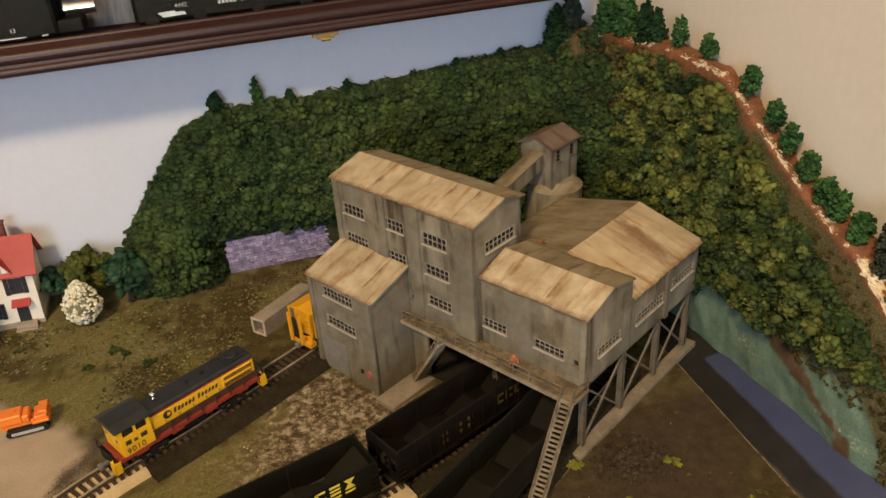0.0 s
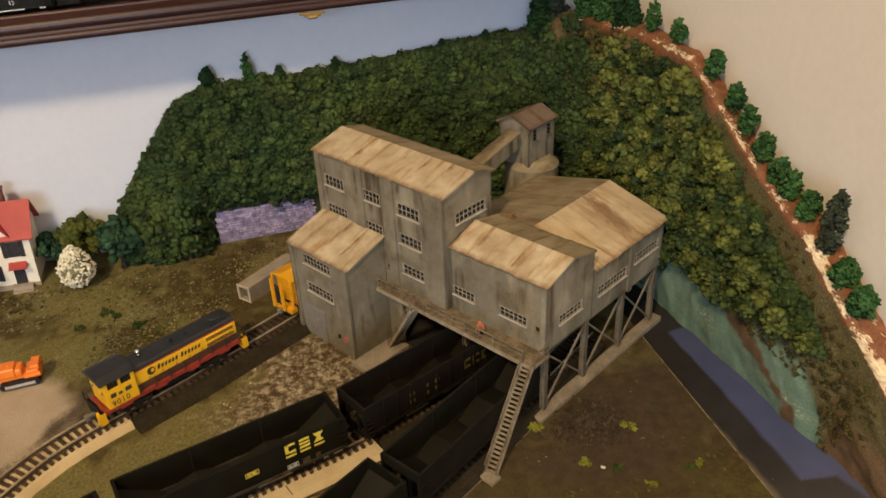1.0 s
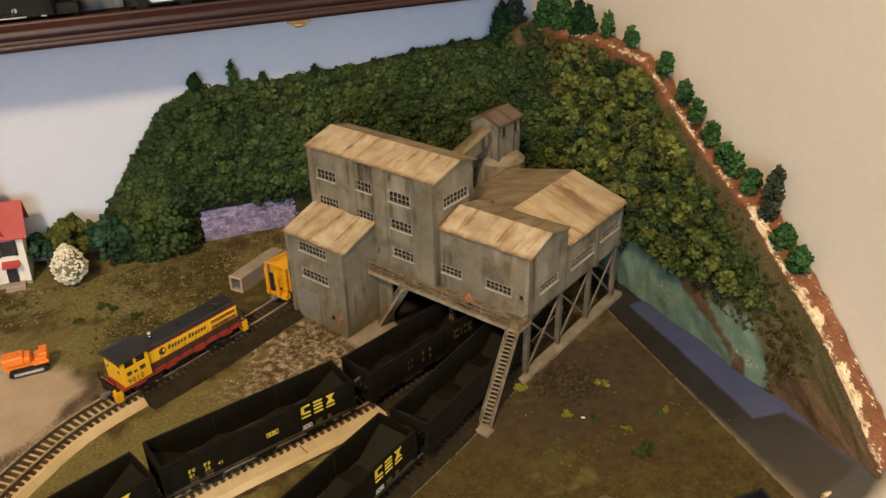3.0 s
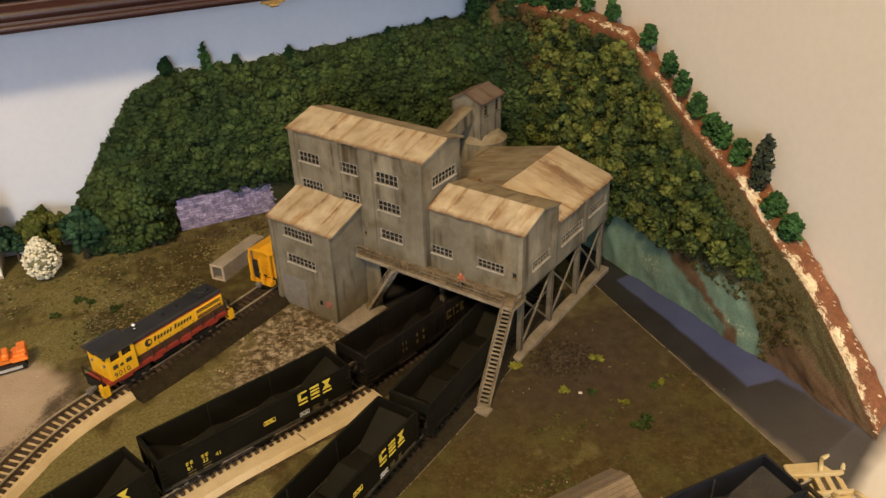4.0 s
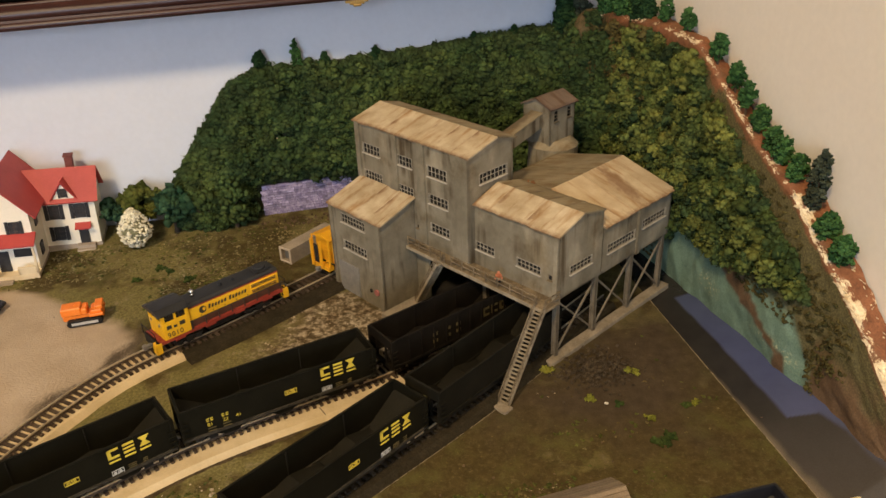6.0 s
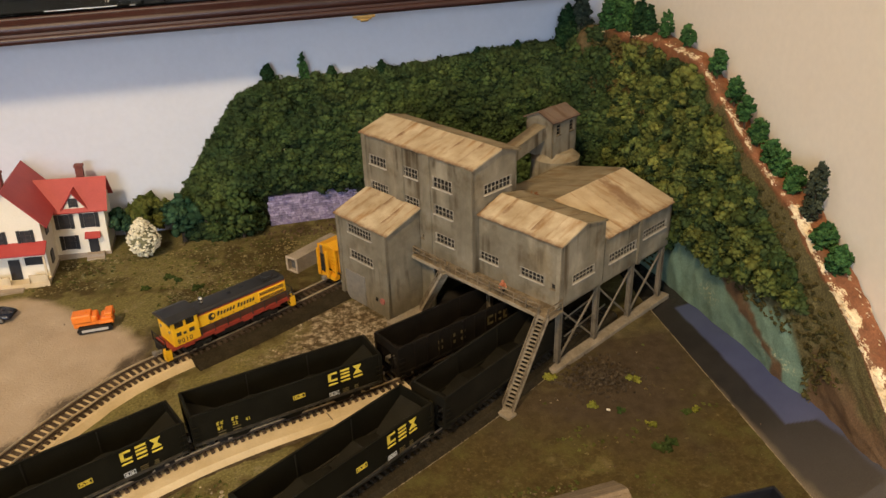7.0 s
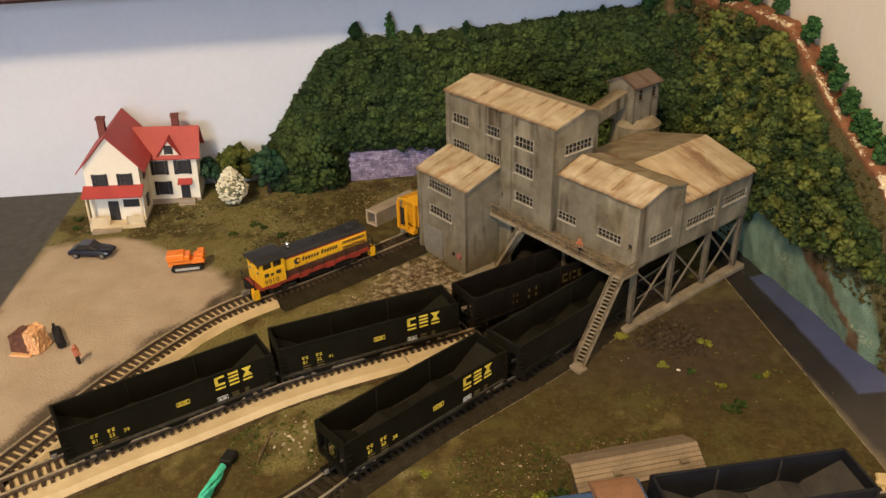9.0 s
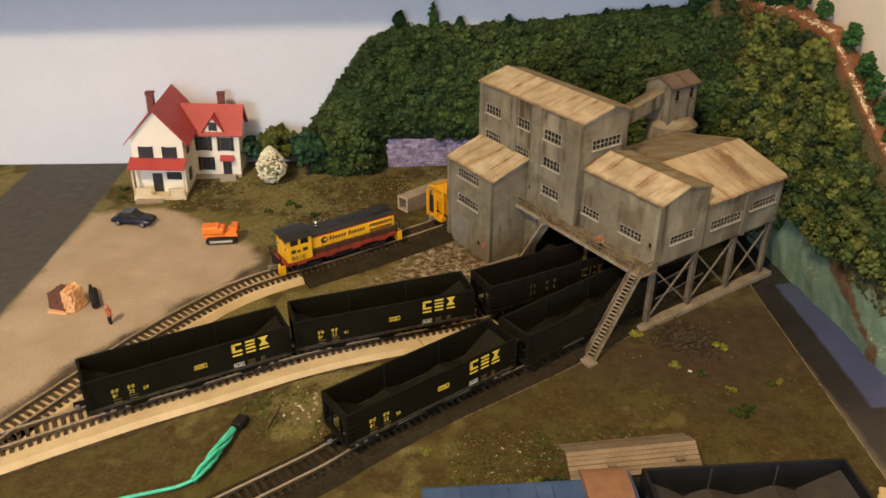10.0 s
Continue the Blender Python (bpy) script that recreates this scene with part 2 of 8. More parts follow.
def lattice(shape, step, seed):
    """Smooth random field over a grid of nodes, from -1 to 1; step may differ by axis."""
    s0, s1 = step if isinstance(step, tuple) else (step, step)
    r = np.random.RandomState(seed)
    n0, n1 = int(shape[0] / s0) + 3, int(shape[1] / s1) + 3
    g = r.uniform(-1, 1, (n0, n1))
    u, v = np.arange(shape[0]) / s0, np.arange(shape[1]) / s1
    i, j = u.astype(int), v.astype(int)
    fu, fv = (u - i)[:, None], (v - j)[None]
    fu, fv = fu * fu * (3 - 2 * fu), fv * fv * (3 - 2 * fv)
    a, b, c, d = g[np.ix_(i, j)], g[np.ix_(i + 1, j)], g[np.ix_(i, j + 1)], g[np.ix_(i + 1, j + 1)]
    return (a * (1 - fu) + b * fu) * (1 - fv) + (c * (1 - fu) + d * fu) * fv


gx = np.concatenate([np.linspace(-0.9, -0.44, 24)[:-1], np.arange(-0.44, 0.1515, 0.002), [0.1515]])
gy = np.concatenate([np.linspace(-0.8, -0.26, 24)[:-1], np.arange(-0.26, BACK, 0.002), [BACK - 0.0005]])
GX, GY = np.meshgrid(gx, gy, indexing="ij")
wob = lattice(GX.shape, 9, 1) * 0.006 + lattice(GX.shape, 3, 2) * 0.003
wob2 = lattice(GX.shape, 14, 3) * 0.5 + lattice(GX.shape, 5, 4) * 0.3 + lattice(GX.shape, 2, 5) * 0.2


def zone(poly, soft, wobble=1.0):
    return np.clip(0.5 + (inside(poly, GX, GY) + wob * wobble) / soft, 0, 1)


LOT = [(-0.2725, 0.079), (-0.222, 0.085), (-0.192, 0.062), (-0.166, 0.038), (-0.140, 0.018), (-0.140, -0.020), (-0.174, -0.054), (-0.205, -0.100), (-0.235, -0.160), (-0.36, -0.32), (-0.5, -0.4), (-0.5, -0.36), (-0.272, -0.07)]
ROADP = [(-0.273, BACK), (-0.347, BACK), (-0.347, 0.02), (-0.36, -0.5), (-0.285, -0.5), (-0.272, 0.078)]
ROCKY = [(-0.085, -0.014), (-0.045, 0.012), (-0.018, 0.030), (0.002, -0.003), (0.022, -0.018), (-0.005, -0.040), (-0.05, -0.048), (-0.1, -0.048)]
DARK = [(0.03, -0.10), (0.09, -0.06), (0.15, -0.03), (0.15, -0.09), (0.12, -0.135), (0.075, -0.125)]
z_lot, z_road = zone(LOT, 0.008, 0.6), zone(ROADP, 0.0016, 0.10)
z_rock, z_dark = zone(ROCKY, 0.034, 2.2) * np.clip(0.35 + (GX + 0.085) / 0.07, 0.35, 1.0), zone(DARK, 0.04, 2.0)
BANK = [(-0.262, -0.190), (-0.2285, -0.1300), (-0.1960, -0.0745), (-0.1740, -0.0440), (-0.1480, -0.0160), (-0.1270, 0.0040), (-0.1360, 0.0300), (-0.1460, 0.0320), (-0.1440, 0.0080), (-0.1560, -0.0080), (-0.1810, -0.0380), (-0.2030, -0.0700), (-0.2355, -0.1260), (-0.27, -0.185)]
z_bank = zone(BANK, 0.018, 0.8)
z_grass = np.clip(0.38 + wob2 * 1.4 + 0.35 * (GY > 0.03) - np.where(GX > 0.0, 0.62, 0.28) * (GY < -0.05), 0, 1)
DRYSTRIP = [(-0.15, -0.045), (-0.10, -0.018), (-0.045, 0.012), (0.0, -0.03), (-0.03, -0.055), (-0.08, -0.072), (-0.13, -0.09), (-0.16, -0.10), (-0.17, -0.085)]
z_grass = np.clip(z_grass + 0.75 * zone(DRYSTRIP, 0.02, 2.0), 0, 1)
height = 0.0006 * wob2 * (1 - z_lot) * (1 - z_road)
height = np.where((GX > 0.149) | (GY > BACK - 0.003), 0, height)
nx_, ny_ = GX.shape
idx = np.arange(nx_ * ny_).reshape(nx_, ny_)
quads = np.stack([idx[:-1, :-1], idx[1:, :-1], idx[1:, 1:], idx[:-1, 1:]], -1).reshape(-1, 4)


def ground_material():
    m = bpy.data.materials.new("layout_ground")
    t, nodes, links, bsdf = nodes_of(m)
    vec = coords(t, "world")
    zn = nodes.new("ShaderNodeVertexColor")
    zn.layer_name = "zones"
    sep = nodes.new("ShaderNodeSeparateColor")
    links.new(zn.outputs[0], sep.inputs[0])
    zb = nodes.new("ShaderNodeVertexColor")
    zb.layer_name = "zones_more"
    sep2 = nodes.new("ShaderNodeSeparateColor")
    links.new(zb.outputs[0], sep2.inputs[0])
    mid, fine, finer = noise_of(t, vec, 160, 5), noise_of(t, vec, 700, 4), noise_of(t, vec, 2600, 2)
    broad = noise_of(t, vec, 50, 6, 0.7)
    dirt = mix(t, ramp(t, mid, 0.35, 0.65), (0.050, 0.036, 0.0118), (0.077, 0.056, 0.0195))
    dirt = mix(t, ramp(t, noise_of(t, vec, 420, 6, 0.8), 0.50, 0.68), dirt, (0.112, 0.084, 0.036))
    dirt = mix(t, ramp(t, broad, 0.48, 0.66), dirt, (0.088, 0.078, 0.024))
    grass = mix(t, ramp(t, fine, 0.35, 0.65), (0.106, 0.092, 0.030), (0.192, 0.164, 0.064))
    grass = mix(t, ramp(t, broad, 0.52, 0.66), grass, (0.150, 0.120, 0.050))
    worn = ramp(t, noise_of(t, vec, 80, 7, 0.75), 0.55, 0.72)
    grass = mix(t, worn, grass, (0.240, 0.195, 0.125))
    grass = mix(t, ramp(t, noise_of(t, vec, 130, 6, 0.7), 0.46, 0.34), grass, mix(t, 1.0, grass, (0.74, 0.76, 0.70), "MULTIPLY"))
    dirt = mix(t, ramp(t, noise_of(t, vec, 75, 6, 0.75), 0.60, 0.74), dirt, (0.135, 0.110, 0.055))
    lot = mix(t, ramp(t, noise_of(t, vec, 45, 5, 0.6), 0.3, 0.7), (0.345, 0.268, 0.190), (0.430, 0.340, 0.248))
    road = mix(t, ramp(t, mid, 0.3, 0.7), (0.060, 0.058, 0.056), (0.085, 0.082, 0.078))
    rock = mix(t, ramp(t, noise_of(t, vec, 240, 10, 0.72), 0.46, 0.60), (0.112, 0.084, 0.045), (0.46, 0.385, 0.28))
    rock = mix(t, ramp(t, noise_of(t, vec, 75, 6, 0.7), 0.42, 0.60), rock, mix(t, 1.0, rock, (0.50, 0.44, 0.36), "MULTIPLY"))
    dark = mix(t, ramp(t, mid, 0.3, 0.7), (0.045, 0.032, 0.019), (0.075, 0.054, 0.032))
    col = mix(t, ramp(t, sep.outputs[1], 0.3, 0.7), dirt, grass)
    col = mix(t, sep2.outputs[1], col, dark)
    fade = nodes.new("ShaderNodeMath")
    fade.operation, fade.inputs[1].default_value = "MULTIPLY_ADD", 1.3
    links.new(noise_of(t, vec, 230, 6, 0.75), fade.inputs[0])
    links.new(sep2.outputs[0], fade.inputs[2])
    col = mix(t, ramp(t, fade.outputs[0], 1.00, 1.40), col, rock)
    col = mix(t, sep.outputs[0], col, lot)
    soot = nodes.new("ShaderNodeMath")
    soot.operation, soot.inputs[1].default_value = "MULTIPLY_ADD", 2.2
    links.new(noise_of(t, vec, 760, 8, 0.92), soot.inputs[0])
    links.new(sep2.outputs[2], soot.inputs[2])
    col = mix(t, ramp(t, soot.outputs[0], 1.58, 1.92), col, (0.078, 0.059, 0.040))
    speck = ramp(t, noise_of(t, vec, 900, 2, 0.5), 0.70, 0.74)
    col = mix(t, speck, col, mix(t, 1.0, col, (1.9, 1.8, 1.6), "MULTIPLY"))
    col = mix(t, sep.outputs[2], col, road)
    col = mix(t, ramp(t, finer, 0.25, 0.75), mix(t, 1.0, col, (0.76, 0.76, 0.76), "MULTIPLY"), mix(t, 1.0, col, (1.22, 1.22, 1.22), "MULTIPLY"))
    links.new(col, bsdf.inputs["Base Color"])
    bsdf.inputs["Roughness"].default_value = 0.95
    bsdf.inputs["Specular IOR Level"].default_value = 0.15
    bump_to(t, bsdf, fine, 0.5, 0.0010)
    return m


me = pydata("ground", np.stack([GX, GY, height], -1).reshape(-1, 3), quads, ground_material(), True)
for layer, chans in (("zones", (z_lot, z_grass, z_road)), ("zones_more", (z_rock, z_dark, z_bank))):
    a = me.color_attributes.new(layer, "FLOAT_COLOR", "POINT")
    a.data.foreach_set("color", np.stack([*chans, np.ones_like(z_lot)], -1).reshape(-1))
ground = tagged(new("ground", me), "brown and olive scatter ground of the model layout", "ground", kind="structure")

M_BOARD = surface("board_edge", (0.30, 0.22, 0.13), (0.40, 0.31, 0.19), 0.9, 80, 800, 0.2, 0.3)
bm = bm_new()
box(bm, -0.9, 0.1513, -0.8, BACK - 0.001, -0.03, -0.0016)
solid("layout_board", bm, M_BOARD, "thick tan foam board that carries the layout", "board", "structure")
# the river's top: blue paint along the falls, shade put in as dark slate, bare cream board past its end
wx_, wy_ = np.arange(0.1516, 0.1916, 0.0007), np.concatenate([np.linspace(-0.55, -0.285, 14), np.arange(-0.28, 0.04, 0.001), np.linspace(0.045, BACK - 0.002, 14)])
WX, WY_ = np.meshgrid(wx_, wy_, indexing="ij")
wn = lattice(WX.shape, 9, 71) * 0.0006
WZ = -0.003 + np.clip((WX - 0.1516) / 0.027, 0, 1) * np.interp(-WY_, [0.0, 0.04, 0.08, 0.12, 0.15, 0.19, 0.207, 0.230], [0.002, 0.006, 0.0115, 0.0145, 0.0165, 0.0180, 0.0150, 0.002])
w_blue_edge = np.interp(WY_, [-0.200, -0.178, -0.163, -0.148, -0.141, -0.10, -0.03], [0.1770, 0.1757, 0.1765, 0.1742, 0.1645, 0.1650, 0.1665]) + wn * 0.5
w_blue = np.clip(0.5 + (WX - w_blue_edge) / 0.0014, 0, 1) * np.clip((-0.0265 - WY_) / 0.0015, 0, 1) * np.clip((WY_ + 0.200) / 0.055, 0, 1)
w_spray = np.clip(1.25 - (WX - 0.1516) / np.interp(WY_, [-0.20, -0.16, -0.08, -0.045], [0.0060, 0.0040, 0.0015, 0.0006]) + lattice(WX.shape, 5, 72) * 0.2, 0, 1)
w_spray = np.maximum(w_spray, 0.26 * np.clip((-0.115 - WY_) / 0.09, 0, 1))
w_bare = np.clip((-0.2620 - (WY_ - 0.364 * WX)) / 0.008 + lattice(WX.shape, 6, 73) * 0.15, 0, 1)


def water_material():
    """Glossy blue paint, slate where shade is put into the colour, fading by overspray into bare cream board."""
    m = bpy.data.materials.new("river_paint_and_shade")
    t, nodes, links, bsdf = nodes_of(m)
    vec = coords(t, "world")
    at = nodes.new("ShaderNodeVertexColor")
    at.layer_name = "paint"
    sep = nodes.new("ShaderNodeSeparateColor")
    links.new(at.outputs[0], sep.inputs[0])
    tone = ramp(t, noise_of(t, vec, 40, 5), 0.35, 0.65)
    # outside the blue mask the colour carries the shade as slate
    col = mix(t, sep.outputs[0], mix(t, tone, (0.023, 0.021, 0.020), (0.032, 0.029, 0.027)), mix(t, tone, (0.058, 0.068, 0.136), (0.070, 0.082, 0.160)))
    grain = noise_of(t, vec, 1500, 3)
    bare = mix(t, ramp(t, grain, 0.3, 0.7), (0.34, 0.26, 0.17), (0.46, 0.37, 0.26))
    col = mix(t, sep.outputs[1], col, mix(t, 0.42, col, bare))
    col = mix(t, sep.outputs[2], col, (0.55, 0.48, 0.38))
    links.new(col, bsdf.inputs["Base Color"])
    bsdf.inputs["Roughness"].default_value = 0.24
    bsdf.inputs["Specular IOR Level"].default_value = 0.4
    bump_to(t, bsdf, noise_of(t, vec, 220, 2), 0.04, 0.0004)
    return m


iw = np.arange(WX.size).reshape(WX.shape)
wq = np.stack([iw[:-1, :-1], iw[1:, :-1], iw[1:, 1:], iw[:-1, 1:]], -1).reshape(-1, 4)
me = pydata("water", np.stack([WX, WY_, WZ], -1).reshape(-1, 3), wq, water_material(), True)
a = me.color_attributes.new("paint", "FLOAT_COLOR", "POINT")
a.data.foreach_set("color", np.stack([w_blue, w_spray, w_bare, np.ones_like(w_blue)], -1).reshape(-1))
tagged(new("water", me), "glossy blue painted river, shade put in as slate, on a cream board", "river", kind="structure")
bm = bm_new()
box(bm, 0.1516, 0.1915, -0.55, BACK - 0.002, -0.023, -0.0034)
solid("river_board", bm, M_BOARD, "tan board under the painted river", "board", "structure")
# frayed pale lip along the board's edge
lipv = random.Random(12)
bm = bm_new()
yy = -0.215
while yy < -0.02:
    ll = lipv.uniform(0.0008, 0.0045)
    ww = lipv.uniform(0.00003, 0.0003)
    if lipv.random() < 0.85:
        box(bm, 0.1515 - ww, 0.1517, yy, yy + ll, -0.0012, lipv.uniform(0.0, 0.0003))
    yy += ll
lip = new("edge_lip", mesh_of("edge_lip", bm, surface("frayed_edge", (0.12, 0.092, 0.050), (0.36, 0.29, 0.18), 0.9, 900, 1500, 0.3, 0.3)))
tagged(lip, "frayed pale lip along the layout board's edge", "edge", kind="structure")

# ---- hills against the two walls ----
# stations along the hill's foot: foot x, y; crest x, y; crest height; rock share of the crest
HILL = [(-0.128, 0.150, -0.128, 0.163, 0.020), (-0.120, 0.146, -0.121, 0.163, 0.032), (-0.112, 0.143, -0.112, 0.163, 0.046), (-0.100, 0.144, -0.099, 0.163, 0.066),
        (-0.080, 0.150, -0.078, 0.163, 0.093), (-0.060, 0.1600, -0.058, 0.164, 0.104), (-0.02, 0.1605, -0.02, 0.164, 0.104), (0.05, 0.148, 0.05, 0.163, 0.108),
        (0.10, 0.138, 0.11, 0.163, 0.114), (0.135, 0.120, 0.155, 0.160, 0.117), (0.155, 0.100, 0.172, 0.145, 0.128), (0.166, 0.075, 0.177, 0.095, 0.135),
        (0.171, 0.045, 0.178, 0.050, 0.140), (0.1745, 0.005, 0.179, 0.006, 0.140), (0.176, -0.018, 0.179, -0.015, 0.1315), (0.177, -0.043, 0.179, -0.038, 0.119),
        (0.178, -0.073, 0.179, -0.067, 0.104), (0.178, -0.102, 0.179, -0.096, 0.094), (0.178, -0.125, 0.179, -0.119, 0.0785), (0.178, -0.155, 0.179, -0.150, 0.0605),
        (0.178, -0.182, 0.179, -0.177, 0.0385), (0.180, -0.2005, 0.180, -0.1985, 0.0160)]
hill = np.array(HILL)
ns, nv = 560, 40
along = np.linspace(0, len(hill) - 1, ns)
st = np.stack([np.interp(along, np.arange(len(hill)), hill[:, k]) for k in range(5)], 1)
vv = np.linspace(0, 1, nv)
bulge = np.sin(vv * np.pi) * 0.006
rough = lattice((ns, nv), (18, 6), 11) * 0.0030 + lattice((ns, nv), (6, 2), 12) * 0.0016
dirx, diry = st[:, 0] - st[:, 2], st[:, 1] - st[:, 3]
ln = np.hypot(dirx, diry) + 1e-9
dirx, diry = dirx / ln, diry / ln
# the river bank faces the open side
turn = np.clip((along - 10.5) / 1.5, 0, 1)
dirx, diry = dirx * (1 - turn) - 0.97 * turn, diry * (1 - turn) - 0.24 * turn
rough = rough * (1 - 0.65 * np.clip((along[:, None] - 10.5) / 1.5, 0, 1))
out = (bulge[None] * (1 - 0.75 * np.clip((along[:, None] - 17.0) / 1.5, 0, 1)) + rough) * (1 - vv[None] ** 8) * np.minimum(1, st[:, 4:5] / 0.05)
# kept flat behind the retaining wall
out = np.where((st[:, 0:1] > -0.078) & (st[:, 0:1] < 0.04) & (vv[None] * st[:, 4:5] < 0.036), np.minimum(out, 0.0), out)
FX = st[:, 0:1] + (st[:, 2:3] - st[:, 0:1]) * vv[None] + dirx[:, None] * out
FY = st[:, 1:2] + (st[:, 3:4] - st[:, 1:2]) * vv[None] + diry[:, None] * out
FZ = -0.004 + (st[:, 4:5] + 0.004) * vv[None] + 0 * FX
# from the crest back to the wall
wx = np.where(st[:, 2] > 0.17, RIGHT - 0.0008, st[:, 2])
wy = np.where(st[:, 2] > 0.17, np.minimum(st[:, 3] + 0.004, BACK - 0.001), BACK - 0.001)
wx, wy = np.where((st[:, 2] > 0.15) & (st[:, 3] > 0.11), np.minimum(st[:, 2] + 0.03, RIGHT - 0.0008), wx), np.where((st[:, 2] > 0.15) & (st[:, 3] > 0.11), BACK - 0.001, wy)
jag = lattice((ns, 4), (4, 1), 3)[:, 0] * 0.0016
TX = np.stack([st[:, 2] + (wx - st[:, 2]) * k for k in (0.35, 0.7, 1.0)], 1)
TY = np.stack([st[:, 3] + (wy - st[:, 3]) * k for k in (0.35, 0.7, 1.0)], 1)
TZ = st[:, 4:5] + np.where(st[:, 2:3] > 0.182, np.array([[-0.0014, -0.0030, -0.0050]]) * np.clip((15.5 - along[:, None]) / 3, 0, 1) + 0.0008, np.array([[0.0012, 0.001, 0.0005]])) + np.stack([jag, np.roll(jag, 3), np.roll(jag, 7)], 1)
# the clay shelf runs back to the right wall
rear = np.interp(-wy, [-0.012, 0.010, 0.041, 0.095, 0.133, 0.157, 0.171, 0.185, 0.200], [0.136, 0.130, 0.1125, 0.097, 0.0740, 0.0550, 0.0430, 0.0320, 0.0140])
on_shelf = np.clip(along[:, None] - 12.5, 0, 1)
TZ = TZ * (1 - on_shelf) + on_shelf * (st[:, 4:5] + (rear - st[:, 4])[:, None] * np.array([[0.35, 0.7, 1.0]]) + 0.7 * np.stack([jag, np.roll(jag, 3), np.roll(jag, 7)], 1))
SX, SY, SZ = np.hstack([FX, TX]), np.hstack([FY, TY]), np.hstack([FZ, TZ])
nvt = SX.shape[1]
ih = np.arange(ns * nvt).reshape(ns, nvt)
hq = np.stack([ih[:-1, :-1], ih[1:, :-1], ih[1:, 1:], ih[:-1, 1:]], -1).reshape(-1, 4)
M_PLASTER = surface("bare_plaster", (0.62, 0.47, 0.28), (0.80, 0.68, 0.47), 0.6, 200, 1500, 0.1, 0.2)


def slope_material():
    """Dark soil, teal painted falls with pale streaks and dabs, a red-brown rock streak."""
    m = bpy.data.materials.new("hill_slope")
    t, nodes, links, bsdf = nodes_of(m)
    vec = coords(t, "world")
    at = nodes.new("ShaderNodeVertexColor")
    at.layer_name = "tints"
    sep = nodes.new("ShaderNodeSeparateColor")
    links.new(at.outputs[0], sep.inputs[0])
    cr = nodes.new("ShaderNodeVertexColor")
    cr.layer_name = "crest"
    sep3 = nodes.new("ShaderNodeSeparateColor")
    links.new(cr.outputs[0], sep3.inputs[0])
    fine, mid = noise_of(t, vec, 1200, 3), noise_of(t, vec, 160, 6, 0.7)
    soil = mix(t, ramp(t, noise_of(t, vec, 90, 5), 0.35, 0.65), (0.022, 0.026, 0.010), (0.040, 0.042, 0.016))
    soil = mix(t, sep3.outputs[1], soil, mix(t, ramp(t, fine, 0.3, 0.7), (0.072, 0.059, 0.025), (0.145, 0.120, 0.050)))
    teal = mix(t, ramp(t, mid, 0.35, 0.65), (0.140, 0.215, 0.152), (0.190, 0.275, 0.195))
    teal = mix(t, ramp(t, noise_of(t, vec, 1.0, 5, 0.7, (150, 150, 40)), 0.52, 0.74), teal, (0.235, 0.330, 0.245))
    rock = mix(t, ramp(t, mid, 0.30, 0.70), (0.108, 0.062, 0.031), (0.162, 0.098, 0.052))
    col = mix(t, sep.outputs[0], soil, teal)
    dots = nodes.new("ShaderNodeMath")
    dots.operation = "MULTIPLY"
    links.new(ramp(t, noise_of(t, vec, 620, 3, 0.6), 0.54, 0.62), dots.inputs[0])
    links.new(sep.outputs[2], dots.inputs[1])
    col = mix(t, dots.outputs[0], col, (0.56, 0.52, 0.30))
    col = mix(t, sep.outputs[1], col, rock)
    wob_ = nodes.new("ShaderNodeMath")
    wob_.operation, wob_.inputs[1].default_value = "MULTIPLY_ADD", 1.0
    links.new(noise_of(t, vec, 380, 5, 0.7), wob_.inputs[0])
    links.new(sep3.outputs[0], wob_.inputs[2])
    clay = mix(t, ramp(t, mid, 0.35, 0.65), (0.150, 0.058, 0.026), (0.265, 0.108, 0.050))
    clay = mix(t, ramp(t, noise_of(t, vec, 60, 6, 0.7), 0.50, 0.66), clay, (0.145, 0.078, 0.038))
    col = mix(t, ramp(t, wob_.outputs[0], 0.75, 1.15), col, clay)
    crack = nodes.new("ShaderNodeMath")
    crack.operation, crack.inputs[1].default_value = "MULTIPLY_ADD", 1.5
    links.new(noise_of(t, vec, 1.0, 6, 0.7, (520, 240, 420)), crack.inputs[0])
    links.new(sep3.outputs[2], crack.inputs[2])
    col = mix(t, ramp(t, crack.outputs[0], 1.30, 1.40), col, mix(t, ramp(t, mid, 0.35, 0.65), (0.58, 0.42, 0.23), (0.82, 0.70, 0.48)))
    col = mix(t, ramp(t, fine, 0.3, 0.7), mix(t, 1.0, col, (0.75, 0.75, 0.75), "MULTIPLY"), mix(t, 1.0, col, (1.25, 1.25, 1.25), "MULTIPLY"))
    links.new(col, bsdf.inputs["Base Color"])
    bsdf.inputs["Roughness"].default_value = 0.7
    bsdf.inputs["Specular IOR Level"].default_value = 0.25
    bump_to(t, bsdf, mid, 0.22, 0.0010)
    return m


M_SOIL = slope_material()
me = pydata("hillside", np.stack([SX, SY, SZ], -1).reshape(-1, 3), hq, M_SOIL, True)
# falls and rock streak as smooth tints
QY, QZ = (SY + 0.017) / 0.954, (SZ - 0.0115) / 0.954


def slope_mask(edge_y, edge_z, soft):
    return np.clip(0.5 + (np.interp(-QY, edge_y, edge_z, left=-0.02, right=-0.02) + hn * 0.5 - QZ) / soft, 0, 1)


